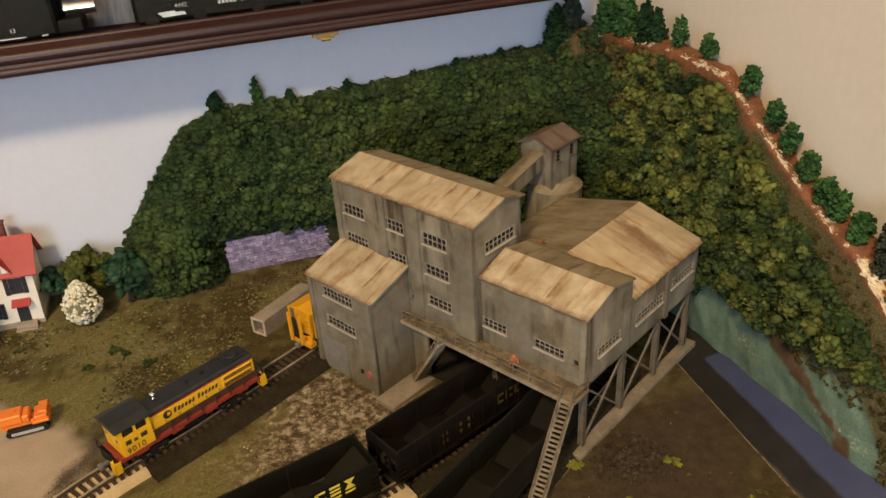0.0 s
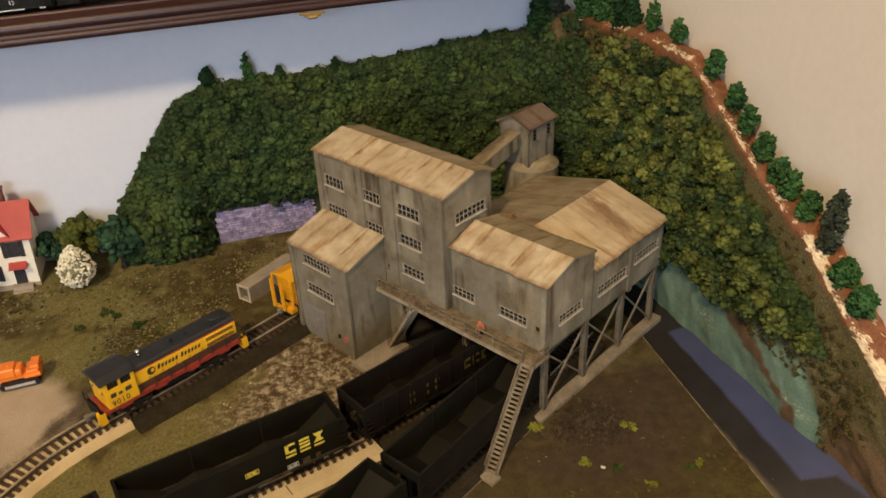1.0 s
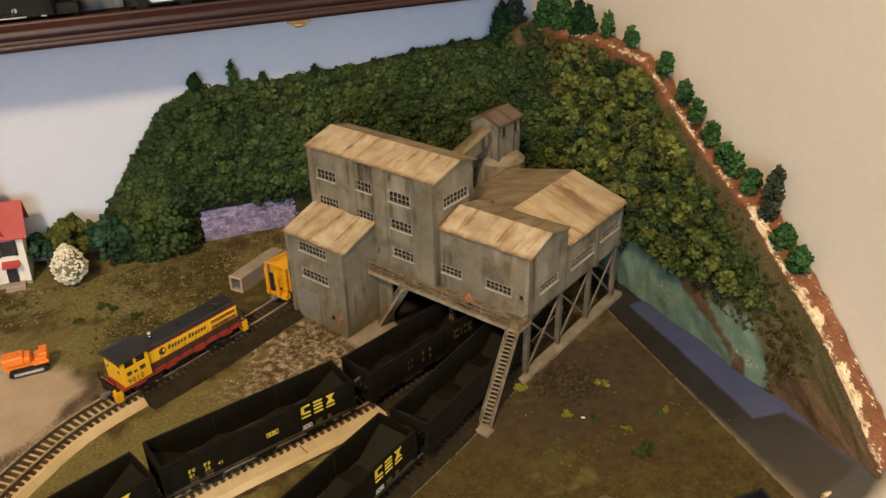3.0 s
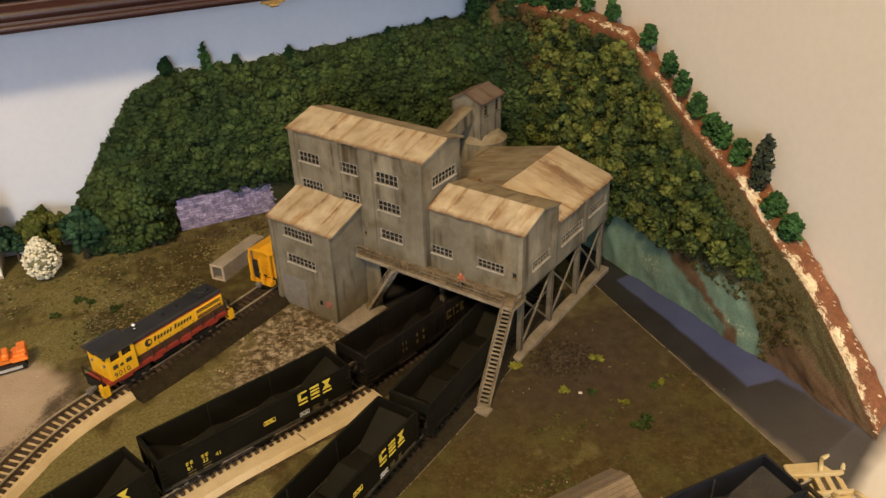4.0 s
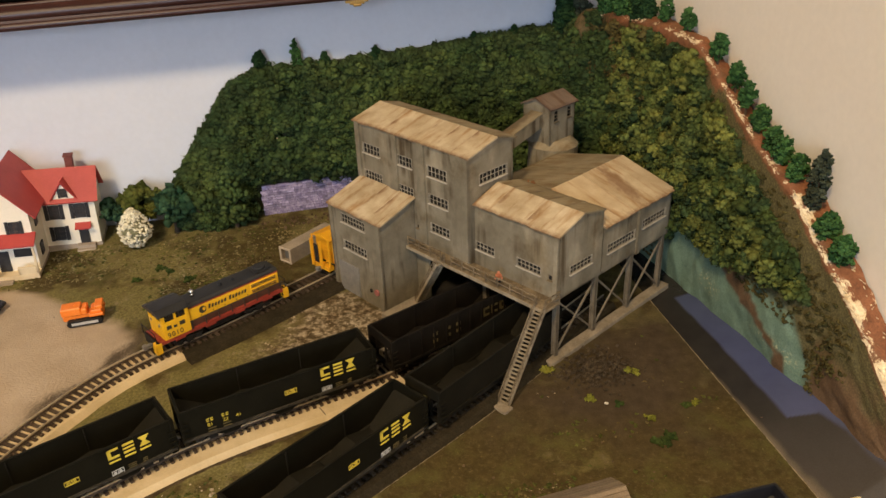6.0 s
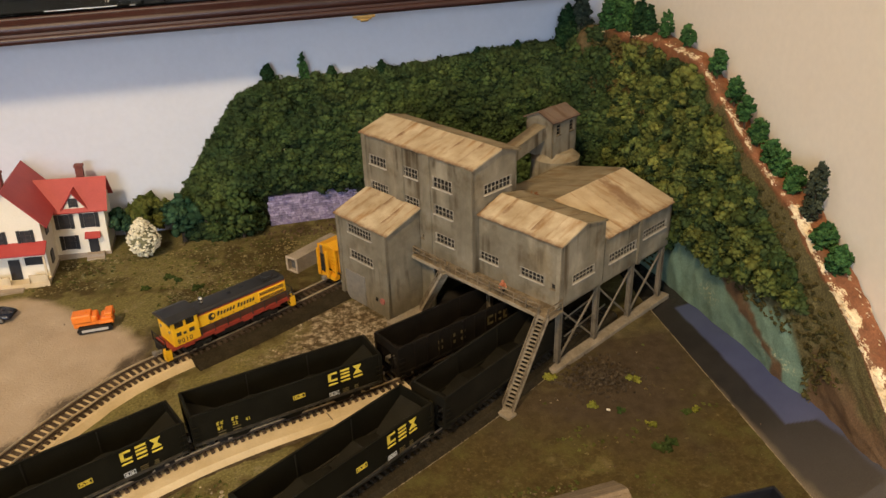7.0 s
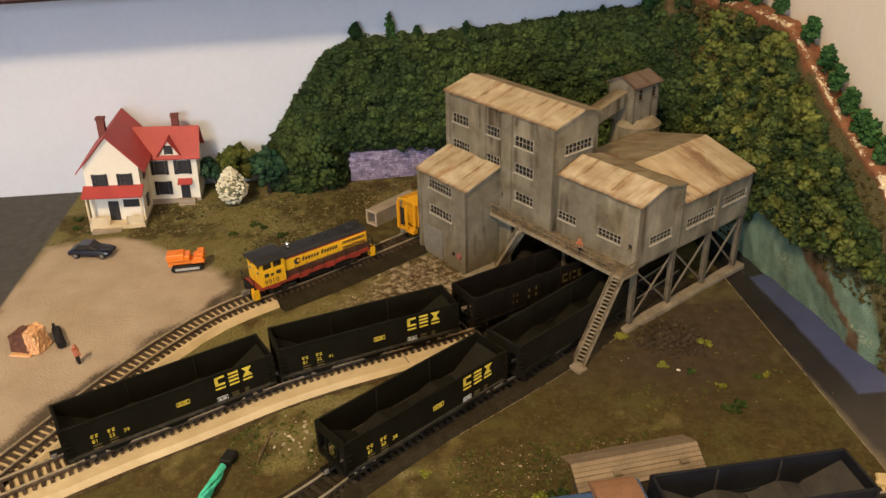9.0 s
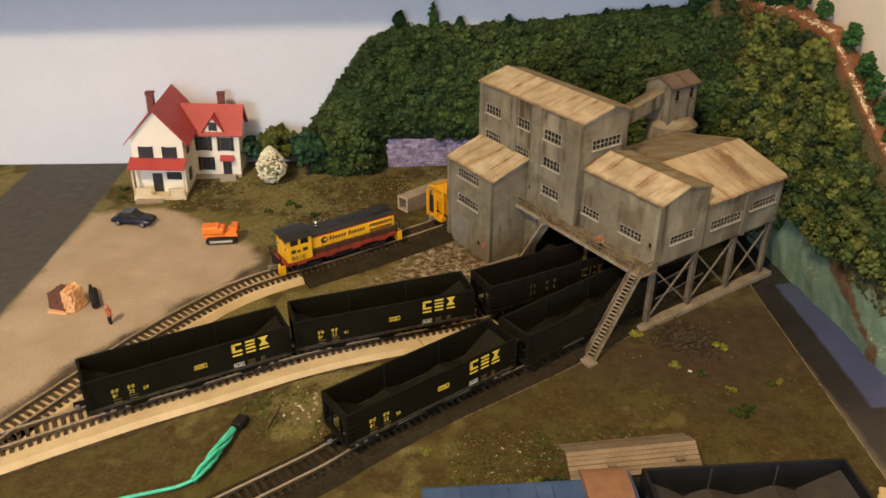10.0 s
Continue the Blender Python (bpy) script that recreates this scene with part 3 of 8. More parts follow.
hn = lattice(SX.shape, (5, 3), 74) * 0.003 + lattice(SX.shape, (12, 6), 75) * 0.002
on_right = ((SX > 0.160) & (SY < 0.06)) * 1.0
t_teal = slope_mask([-0.05, -0.012, -0.004, 0.017, 0.05, 0.09, 0.106, 0.122, 0.126], [0.006, 0.012, 0.028, 0.026, 0.029, 0.035, 0.033, 0.010, -0.01], 0.006) * on_right
wl = np.interp(QZ, [-0.004, 0.007, 0.0245, 0.04], [0.1020, 0.0970, 0.0470, 0.037])
wr = np.interp(QZ, [-0.004, 0.007, 0.0259, 0.04], [0.1045, 0.1030, 0.0715, 0.060])
t_brown = np.clip(0.5 + (-QY - wl + hn * 1.2) / 0.0025, 0, 1) * np.clip(0.5 + (wr + QY + hn * 1.2) / 0.0025, 0, 1) * on_right * np.clip((0.040 - QZ) / 0.01, 0, 1)
t_brown = np.maximum(t_brown, np.clip((-QY - 0.121 + hn) / 0.006, 0, 1) * np.clip(0.5 + (0.030 - 0.25 * (-QY - 0.12) + hn * 2 - QZ) / 0.012, 0, 1) * on_right)
dab = np.exp(-(((QY + 0.031) / 0.010) ** 2 + ((QZ - 0.009) / 0.006) ** 2)) + 0.8 * np.exp(-(((QY + 0.098) / 0.018) ** 2 + ((QZ - 0.009) / 0.004) ** 2))
jrow = np.arange(nvt)[None] + 0 * SX
t_clay = np.clip((jrow - (nv - 3.2) + 330 * hn) / 2.0, 0, 1) * np.clip((along[:, None] - 10.0) / 1.0, 0, 1)
t_clay = t_clay * np.clip(0.75 + 0.5 * (along[:, None] - 12.0), 0.75, 1.0)
patchy = 0.5 + 0.5 * np.sin(along * 5.1 + 1.2 * np.sin(along * 2.3)) + 0.35 * np.sin(along * 17.0)
t_plaster = np.exp(-(((jrow - (nv - 0.7)) / 1.1) ** 2)) * np.clip(0.55 + 0.45 * patchy, 0, 1)[:, None] * np.clip((along[:, None] - 10.6) / 0.8, 0, 1)
low_end = np.clip((along - 16.5) / 1.5, 0, 1)[:, None]
t_plaster = np.maximum(t_plaster * (0.75 + 0.3 * low_end), low_end * np.exp(-(((jrow - (nvt - 1.2)) / 0.8) ** 2)) * np.clip(0.05 + 0.45 * patchy, 0, 1)[:, None])
att = me.color_attributes.new("crest", "FLOAT_COLOR", "POINT")
att.data.foreach_set("color", np.stack([t_clay, np.maximum(np.clip((-QY - 0.055) / 0.05, 0, 1), np.clip((jrow / nv - 0.62) / 0.22, 0, 1)) * on_right, t_plaster, np.ones_like(t_clay)], -1).reshape(-1))
att = me.color_attributes.new("tints", "FLOAT_COLOR", "POINT")
att.data.foreach_set("color", np.stack([t_teal, t_brown, np.clip(dab, 0, 1) * t_teal, np.ones_like(t_teal)], -1).reshape(-1))
tagged(new("hillside", me), "steep brown hillside with red clay crest along both walls", "hill", kind="structure")


# ---- foliage clumps: bumpy foam balls with loose flakes ----
def ico(level):
    b = bm_new()
    bmesh.ops.create_icosphere(b, subdivisions=level, radius=1.0)
    v = np.array([x.co for x in b.verts])
    f = np.array([[y.index for y in x.verts] for x in b.faces])
    b.free()
    return v, f


def clump_template(seed, level=1, lobes=11, flakes=64, knob=0.37):
    """A foam clump: a core set round with smaller uneven knobs, and a few loose crumbs."""
    r = np.random.RandomState(seed)
    v0, f0 = ico(level)
    c = r.normal(size=(lobes * 6, 3))
    c /= np.linalg.norm(c, axis=1)[:, None]
    keep = [c[0]]
    for q in c[1:]:
        if len(keep) < lobes and min(np.linalg.norm(q - k) for k in keep) > 1.9 / math.sqrt(lobes):
            keep.append(q)
    fv, ff, n = [v0 * r.uniform(0.60, 0.74, (len(v0), 1))], [f0], len(v0)
    for q in keep:
        k = knob * r.uniform(0.75, 1.25)
        fv.append(q * r.uniform(0.50, 0.86) + v0 * r.normal(1.0, 0.24, (len(v0), 1)) * k * r.uniform(0.7, 1.3, 3))
        ff.append(f0 + n)
        n += len(v0)
    for _ in range(flakes):
        d = r.normal(size=3)
        d /= np.linalg.norm(d)
        p = d * r.uniform(0.78, 1.10)
        a, b_ = r.normal(size=(2, 3)) * 0.13
        fv.append(np.array([p - a, p + b_, p + a]))
        ff.append(np.array([[n, n + 1, n + 2]]))
        n += 3
    return np.concatenate(fv), np.concatenate(ff)


CLUMPS = [clump_template(s) for s in range(7)]
CLUMPS_SMALL = [clump_template(40 + s, 1, 6, 8, 0.44) for s in range(6)]


def scatter(places, sizes, seed, templates=CLUMPS, squash=0.85):
    r = np.random.RandomState(seed)
    """Clumps at the places, turned at random: vertices, faces, and one tone from 0 to 1 for each clump."""
    vs, fs, tones, n = [], [], [], 0
    for p, s in zip(places, sizes):
        v, f = templates[r.randint(len(templates))]
        a, b_, c_ = r.uniform(0, 6.283, 3)
        ca, sa, cb, sb, cc, sc_ = np.cos(a), np.sin(a), np.cos(b_), np.sin(b_), np.cos(c_), np.sin(c_)
        rot = np.array([[ca, -sa, 0], [sa, ca, 0], [0, 0, 1]]) @ np.array([[cb, 0, sb], [0, 1, 0], [-sb, 0, cb]]) @ np.array([[1, 0, 0], [0, cc, -sc_], [0, sc_, cc]])
        w = (v * s * r.uniform(0.8, 1.2, 3)) @ rot.T
        w[:, 2] *= squash
        vs.append(w + p)
        fs.append(f + n)
        tones.append(np.full(len(v), r.uniform()))
        n += len(v)
    return np.concatenate(vs), np.concatenate(fs), np.concatenate(tones)


def foliage(name, dark, light, spread=0.22):
    """Ground foam: each clump has its own tone between dark and light, its knobs differ a little, crumbly grain over all."""
    m = bpy.data.materials.new(name)
    t, nodes, links, bsdf = nodes_of(m)
    vec = coords(t, "world")
    at = nodes.new("ShaderNodeAttribute")
    at.attribute_name = "tone"
    col = mix(t, ramp(t, at.outputs["Fac"], 0.05, 1.0), dark, light)
    knob = nodes.new("ShaderNodeNewGeometry").outputs["Random Per Island"]
    col = mix(t, knob, mix(t, 1.0, col, [1 - spread] * 3, "MULTIPLY"), mix(t, 1.0, col, [1 + spread] * 3, "MULTIPLY"))
    crumb = noise_of(t, vec, 1700, 3.0, 0.65)
    col = mix(t, ramp(t, crumb, 0.32, 0.68), mix(t, 1.0, col, (0.80, 0.81, 0.78), "MULTIPLY"), mix(t, 1.0, col, (1.20, 1.19, 1.16), "MULTIPLY"))
    broad = ramp(t, noise_of(t, vec, 30, 4.0, 0.6), 0.34, 0.66)
    col = mix(t, broad, mix(t, 1.0, col, (0.70, 0.80, 0.86), "MULTIPLY"), mix(t, 1.0, col, (1.26, 1.20, 1.08), "MULTIPLY"))
    drift = ramp(t, noise_of(t, vec, 95, 3.0, 0.6, offset=None), 0.36, 0.64)
    col = mix(t, drift, mix(t, 1.0, col, (0.84, 0.80, 0.80), "MULTIPLY"), mix(t, 1.0, col, (1.16, 1.20, 1.20), "MULTIPLY"))
    links.new(col, bsdf.inputs["Base Color"])
    bsdf.inputs["Roughness"].default_value, bsdf.inputs["Specular IOR Level"].default_value = 0.95, 0.08
    bump_to(t, bsdf, crumb, 0.6, 0.0006)
    return m


M_LEAF_D = foliage("foliage_deep_green", (0.030, 0.045, 0.018), (0.050, 0.073, 0.027))
M_LEAF_M = foliage("foliage_mid_green", (0.034, 0.054, 0.018), (0.066, 0.094, 0.031))
M_LEAF_Y = foliage("foliage_yellow_green", (0.042, 0.058, 0.016), (0.150, 0.160, 0.042))
M_LEAF_O = foliage("foliage_olive", (0.048, 0.040, 0.015), (0.082, 0.068, 0.025))


MIDX, MIDY = (st[:, 0] + st[:, 2]) / 2, (st[:, 1] + st[:, 3]) / 2
WAY = np.concatenate([[0.0], np.cumsum(np.hypot(np.diff(MIDX), np.diff(MIDY)))])


def hill_clumps(name, lo, hi, count, size, seed, material, label, keep, templates=CLUMPS, reach=(0.0, 0.7)):
    """Clumps spread over the hillside between two stretches of it."""
    r = np.random.RandomState(seed)
    out_p, out_s = [], []
    while len(out_p) < count:
        u, w = np.interp(r.uniform(*np.interp((lo, hi), along, WAY)), WAY, along), r.uniform(0.0, 1.0)
        i, j = u / (len(hill) - 1) * (ns - 1), w * (nv - 1)
        i0, j0 = int(i), int(j)
        p = np.array([FX[i0, j0], FY[i0, j0], FZ[i0, j0]])
        if p[2] < 0.002 or not keep(p, u, w, r):
            continue
        s = size * r.uniform(0.6, 1.25)
        p = p + np.array([dirx[i0], diry[i0], 0.15]) * s * r.uniform(*reach)
        out_p.append(p)
        out_s.append(s)
    v, f, tone = scatter(out_p, out_s, seed, templates)
    return tagged(new(name, pydata(name, v, f, material, True, tone)), label, "foliage", kind="stuff")


def free_back(p, u, w, r):
    return not (-0.073 < p[0] < 0.03 and p[2] < 0.0262) and p[2] < 0.118


def free_right(p, u, w, r):
    p = np.array([p[0], (p[1] + 0.017) / 0.954, (p[2] - 0.0115) / 0.954])
    if p[2] < np.interp(-p[1], [-0.02, -0.005, 0.05, 0.075, 0.106, 0.125], [0.012, 0.030, 0.033, 0.042, 0.046, 0.044]) and p[1] < 0.03:
        return False
    limit = (0.965 if u < 14 else 0.93) - 0.25 * max(0, (u - 15) / 5)
    low = 0.0 if p[1] > -0.09 else (-0.09 - p[1]) * 0.75 + 0.02
    return w < limit and p[2] > low and p[1] > -0.150 and (p[1] > -0.105 or r.uniform() < 0.45)


hill_clumps("hill_foliage_deep", 0, 10.6, 1750, 0.0056, 51, M_LEAF_D, "deep green clumped foliage covering the hillside", free_back)
hill_clumps("hill_foliage_mid", 0, 10.9, 1150, 0.0051, 52, M_LEAF_M, "mid green clumped foliage covering the hillside", free_back, reach=(0.3, 1.1))
hill_clumps("hill_foliage_bright", 11.0, 20, 520, 0.0043, 53, M_LEAF_Y, "yellow green clumped foliage on the river bank slope", free_right, reach=(0.7, 1.4))
hill_clumps("hill_foliage_shade", 9.8, 20, 480, 0.0040, 54, M_LEAF_M, "mid green clumped foliage on the river bank slope", free_right)
hill_clumps("hill_foliage_dark", 9.8, 19, 900, 0.0042, 55, M_LEAF_D, "dark green clumped foliage on the river bank slope", free_right)


def crest_turf(p, u, w, r):
    """Thin turf that thins out towards the crest and the river's end."""
    p = np.array([p[0], (p[1] + 0.017) / 0.954, (p[2] - 0.0115) / 0.954])
    if p[2] < 0.028 and -0.118 < p[1] < 0.035:
        return False
    if p[1] < -0.085 and r.uniform() < 0.6:
        return False
    top = 1.0 - max(0.0, (w - 0.80) / 0.16)
    return w < 0.96 and r.uniform() < top * (1.0 if p[1] > -0.13 else max(0.0, 1 - (-0.13 - p[1]) / 0.02) * (p[2] > 0.02))


M_TURF = foliage("dry_turf", (0.058, 0.045, 0.016), (0.108, 0.084, 0.031))
hill_clumps("hill_turf_olive", 9.5, 20.6, 2600, 0.0011, 56, M_LEAF_O, "short olive turf on the slope below the crest", crest_turf, CLUMPS_SMALL)
hill_clumps("hill_turf_dry", 9.5, 20.8, 2300, 0.0010, 57, M_TURF, "dry brown turf on the slope below the crest", crest_turf, CLUMPS_SMALL)

# broken chips of bare plaster along the clay crest
rp = np.random.RandomState(61)
cv, cf, ck = [], [], 0
for i in range(800):
    u = rp.uniform(10.4, 20.95) if i < 520 else rp.uniform(16.6, 20.97)
    if u < 17.5 and rp.uniform() < 0.35:
        continue
    if math.sin(u * 5.1) + 0.7 * math.sin(u * 13.7 + 1) < -0.55:
        continue
    i0 = int(u / (len(hill) - 1) * (ns - 1))
    rear = u > 17.0 and rp.uniform() < 0.18
    jj = nv + 1 if rear else nv - 1
    c = np.array([SX[i0, jj], SY[i0, jj], SZ[i0, jj] + 0.0010])
    back = np.array([-dirx[i0], -diry[i0], 0.0])
    c = c + back * abs(rp.normal(0, 0.0010 if u > 12.5 else 0.0030)) - np.array([0, 0, 1.0]) * rp.uniform(0, 0.0016) + rp.normal(0, 0.0003, 3)
    s = rp.uniform(0.00018, 0.00050 if u < 17 else 0.00065) * (1.0 if rp.uniform() < 0.88 else 1.9)
    k = rp.randint(5, 9)
    an = np.sort(rp.uniform(0, 6.283, k))
    tip = rp.uniform(-0.5, 0.5)
    rag = rp.uniform(0.55, 1.25, k)
    ring = np.column_stack([np.cos(an) * s * rp.uniform(0.35, 0.8) * rag, np.sin(an) * s * rp.uniform(0.9, 3.4) * rag, np.cos(an) * s * tip + rp.uniform(-0.3, 0.3, k) * s])
    cv += [ring + c, ring * 0.85 + c + (0, 0, 0.00035)]
    cf += [list(range(ck + k, ck + 2 * k))] + [[ck + j, ck + (j + 1) % k, ck + k + (j + 1) % k, ck + k + j] for j in range(k)]
    ck += 2 * k
me = bpy.data.meshes.new("plaster_chips")
me.from_pydata(np.concatenate(cv).tolist(), [], cf)
me.materials.append(M_PLASTER)
tagged(new("plaster_chips", me), "broken white plaster chips along the red clay crest", "plaster", kind="stuff")


# a few white crumbs caught in the foliage
rk_ = np.random.RandomState(65)
sv, sf = ico(1)
kv, kf = [], []
for i in range(26):
    i0, j0 = rk_.randint(60, 270), rk_.randint(nv // 2, nv - 3)
    kv.append(sv * rk_.uniform(0.0002, 0.00045) + (SX[i0, j0] + dirx[i0] * 0.0042, SY[i0, j0] + diry[i0] * 0.0042, SZ[i0, j0] + 0.002))
    kf.append(sf + i * len(sv))
tagged(new("white_crumbs", pydata("white_crumbs", np.concatenate(kv), np.concatenate(kf), M_PLASTER)), "tiny white plaster crumbs in the hill foliage", "crumbs", kind="stuff")

# foliage along the back ridge, over its crest
rc = np.random.RandomState(62)
ridge_p, ridge_s = [], []
for i in range(520):
    i0 = int(rc.uniform(0.6, 10.4) / (len(hill) - 1) * (ns - 1))
    s = 0.0050 * rc.uniform(0.55, 1.25)
    k = rc.uniform(0, 0.5)
    ridge_p.append((SX[i0, nv - 1], SY[i0, nv - 1] - k * 0.004, SZ[i0, nv - 1] - 0.0002 - k * 0.004 + rc.uniform(-0.001, 0.001)))
    ridge_s.append(s)
v, f, tone = scatter(ridge_p, ridge_s, 63)
v[:, 1] = np.minimum(v[:, 1], BACK - 0.0012)
tagged(new("ridge_foliage", pydata("ridge_foliage", v, f, M_LEAF_D, True, tone)), "dark green clumped foliage along the ridge", "foliage", kind="stuff")


def corner_dry(p, u, w, r):
    return w > 0.72 and w < 0.99


hill_clumps("corner_dry_foliage", 9.6, 12.2, 170, 0.0034, 58, M_TURF, "dry brown foliage on the corner rock", corner_dry, CLUMPS_SMALL)

# dry grassy boulder in the corner, behind the firs
iv, if_ = ico(3)
rb_ = np.random.RandomState(64)
lump = np.ones(len(iv))
for _ in range(16):
    d = rb_.normal(size=3)
    d /= np.linalg.norm(d)
    lump += rb_.uniform(-0.10, 0.10) * np.exp(4 * (iv @ d - 1))
me = pydata("corner_rock", iv * lump[:, None] * np.array([0.0120, 0.0120, 0.0180]) + (0.1735, 0.1420, 0.1150), if_, surface("dry_rock", (0.062, 0.052, 0.022), (0.135, 0.092, 0.046), 0.95, 130, 1500, 0.35, 0.6, spec=0.1, dist=0.001), True)
tagged(new("corner_rock", me), "rounded tan rock with dry grass in the hill's corner", "rock")

# ---- the coal mine ----
MINE = pose(0, 0, 0, 0, 0, -58)
mine = thing("coal_mine", MINE, "weathered grey concrete coal mine model with rusty tan roofs", "building")


def wall_panel(name, p, u, width, z0, z1, holes=(), t=0.0012, gable=None, pil=(), gaps=()):
    """A wall from p along u, thickness behind it, with rectangular holes (a0, a1, b0, b1) and a gable outline on top."""
    bm = bm_new()
    cut = [*holes, *gaps]
    xs = sorted({0.0, width, *[h[0] for h in cut], *[h[1] for h in cut]})
    zs = sorted({z0, z1, *[h[2] for h in cut], *[h[3] for h in cut]})
    for a0, a1 in zip(xs, xs[1:]):
        for b0, b1 in zip(zs, zs[1:]):
            am, bmid = (a0 + a1) / 2, (b0 + b1) / 2
            if not any(h[0] < am < h[1] and h[2] < bmid < h[3] for h in cut):
                box(bm, a0, a1, 0, t, b0, b1)
    bmesh.ops.remove_doubles(bm, verts=list(bm.verts), dist=1e-6)
    if gable:
        prism(bm, gable, 0.0, t)
    m = Matrix.Translation(p) @ Matrix.Rotation(math.atan2(u[1], u[0]), 4, "Z")
    w = part(name, bm, M_CONC, mine, m=m)
    for a, pw, b0, b1 in pil:
        bm = bm_new()
        box(bm, a, a + pw, -0.0013, 0.0002, b0, b1)
        part("pilaster", bm, M_CONC, w)
    for h in holes:
        window(w, h, t)
    return w


def window(parent, h, t, cols=None, rows=None):
    a0, a1, b0, b1 = h
    w, hh = a1 - a0, b1 - b0
    cols = cols or max(1, round(w / 0.0028))
    rows = rows or max(1, round(hh / 0.0026))
    bm = bm_new()
    fr = 0.00032
    box(bm, a0, a1, 0.0001, 0.0006, b1 - fr * 0.8, b1)
    box(bm, a0, a0 + fr * 0.8, 0.0001, 0.0006, b0, b1 - fr * 0.8)
    box(bm, a1 - fr * 0.8, a1, 0.0001, 0.0006, b0, b1 - fr * 0.8)
    for i in range(1, cols):
        x = a0 + w * i / cols
        box(bm, x - 0.00013, x + 0.00013, 0.0002, 0.0006, b0, b1)
    for j in range(1, rows):
        z = b0 + hh * j / rows
        box(bm, a0, a1, 0.0001, 0.0005, z - 0.00012, z + 0.00012)
    bar = M_MUNTIN if w > 0.006 else M_RAILBROWN
    fr_ob = part("window", bm, bar, parent, "grimy many-paned factory window")
    bm = bm_new()
    box(bm, a0 - fr * 1.4, a1 + fr * 1.4, -0.0009, 0.0004, b0 - fr * 1.9, b0)
    part("sill", bm, M_TRIM if w > 0.006 else M_RAILBROWN, fr_ob, "pale window sill" if w > 0.006 else "brown window sill", bevel=0.0001)
    if w > 0.006:
        bm = bm_new()
        box(bm, a0 - fr, a0, -0.0003, 0.0003, b0, b1 + fr)
        box(bm, a1, a1 + fr, -0.0003, 0.0003, b0, b1 + fr)
        box(bm, a0, a1, -0.0003, 0.0003, b1, b1 + fr)
        part("surround", bm, M_MUNTIN, fr_ob)
    bm = bm_new()
    box(bm, a0, a1, t * 0.75, t * 0.95, b0, b1)
    part("pane", bm, M_GLASSD, fr_ob, "dark window glass")


def roof_slope(name, p, q, rise, n, material, t=0.0009, label=""):
    """Roof sheets between the eave p-q and the ridge, which lies `rise` from the eave."""
    p, q, rise = Vector(p), Vector(q), Vector(rise)
    u, v = (q - p).normalized(), rise.normalized()
    nrm = u.cross(v)
    step, run = (q - p).length / n, rise.length
    r = random.Random(int(p.x * 1e5) + n)
    nu, nv_ = 4, 6
    for i in range(n):
        bm = bm_new()
        w0 = [r.uniform(-1, 1) * 0.00016 for _ in range(nu + 1)]
        drop = [r.uniform(-0.0004, 0.0002) for _ in range(nu + 1)]
        rows = []
        for side in (0.0, -t):
            g = []
            for a in range(nu + 1):
                for b in range(nv_ + 1):
                    fb = b / nv_
                    y = run * fb + (drop[a] if b == 0 else 0.0)
                    z = side + w0[a] * (1 - fb) ** 2 + r.uniform(-1, 1) * 0.00005 * (side == 0.0) + 0.00006 * (a in (0, nu)) * (side == 0.0)
                    g.append(bm.verts.new((0.00001 + (step - 0.00002) * a / nu, y, z)))
            rows.append(g)
        up, dn = rows
        k = nv_ + 1
        for a in range(nu):
            for b in range(nv_):
                q = (a * k + b, (a + 1) * k + b, (a + 1) * k + b + 1, a * k + b + 1)
                bm.faces.new([up[j] for j in q])
                bm.faces.new([dn[j] for j in q[::-1]])
        rim = [a * k for a in range(nu + 1)] + [nu * k + b for b in range(1, k)] + [a * k + nv_ for a in range(nu - 1, -1, -1)] + [b for b in range(nv_ - 1, 0, -1)]
        for j0, j1 in zip(rim, rim[1:] + rim[:1]):
            bm.faces.new((up[j0], dn[j0], dn[j1], up[j1]))
        ob = new(name, mesh_of(name, bm, material))
        ob.parent = mine
        o = p + u * step * i + nrm * r.uniform(-0.00012, 0.00012)
        ob.matrix_basis = Matrix.Translation(o) @ Matrix((u, v, nrm)).transposed().to_4x4()
        if label:
            tagged(ob, label)


# tall block: x -0.049..0.043, y 0.027..0.061
TX0, TX1, TY0, TY1, TZ, TR = -0.0485, 0.0430, 0.0268, 0.0612, 0.0985, 0.1040
TRY, TZB = 0.0475, 0.1004
DECK, BOT = 0.0372, 0.0370
H = []
for a0, a1, b0, b1 in ((-0.0430, -0.0281, 0.0805, 0.0863), (-0.0141, -0.0004, 0.0810, 0.0867), (0.0123, 0.0270, 0.0806, 0.0868), (-0.0430, -0.0275, 0.0640, 0.0696), (-0.0141, -0.0004, 0.0633, 0.0690), (0.0128, 0.0275, 0.0646, 0.0702), (0.0133, 0.0280, 0.0475, 0.0528)):
    H.append((a0 - TX0, a1 - TX0, b0, b1))
H.append((0.0010 - TX0, 0.0028 - TX0, 0.0455, 0.0480))
wall_panel("front_wall", (TX0, TY0, 0), (1, 0), TX1 - TX0, 0.0, TZ, H, pil=((0.0, 0.0035, 0.058, TZ), (0.0290, 0.0075, 0.060, TZ), (0.0540, 0.0050, 0.038, TZ), (0.0800, 0.0115, 0.038, TZ)), gaps=[(0.0100 - TX0, TX1 - TX0, 0.0, BOT - 0.0005)])
span = TY1 - TY0
wall_panel("gable_wall", (TX1, TY0, 0), (0, 1), span, BOT, TZ, [(0.0085, 0.0295, 0.0815, 0.0870)], gable=[(0, TZ), (span, TZ), (span, TZB), (TRY - TY0, TR)])
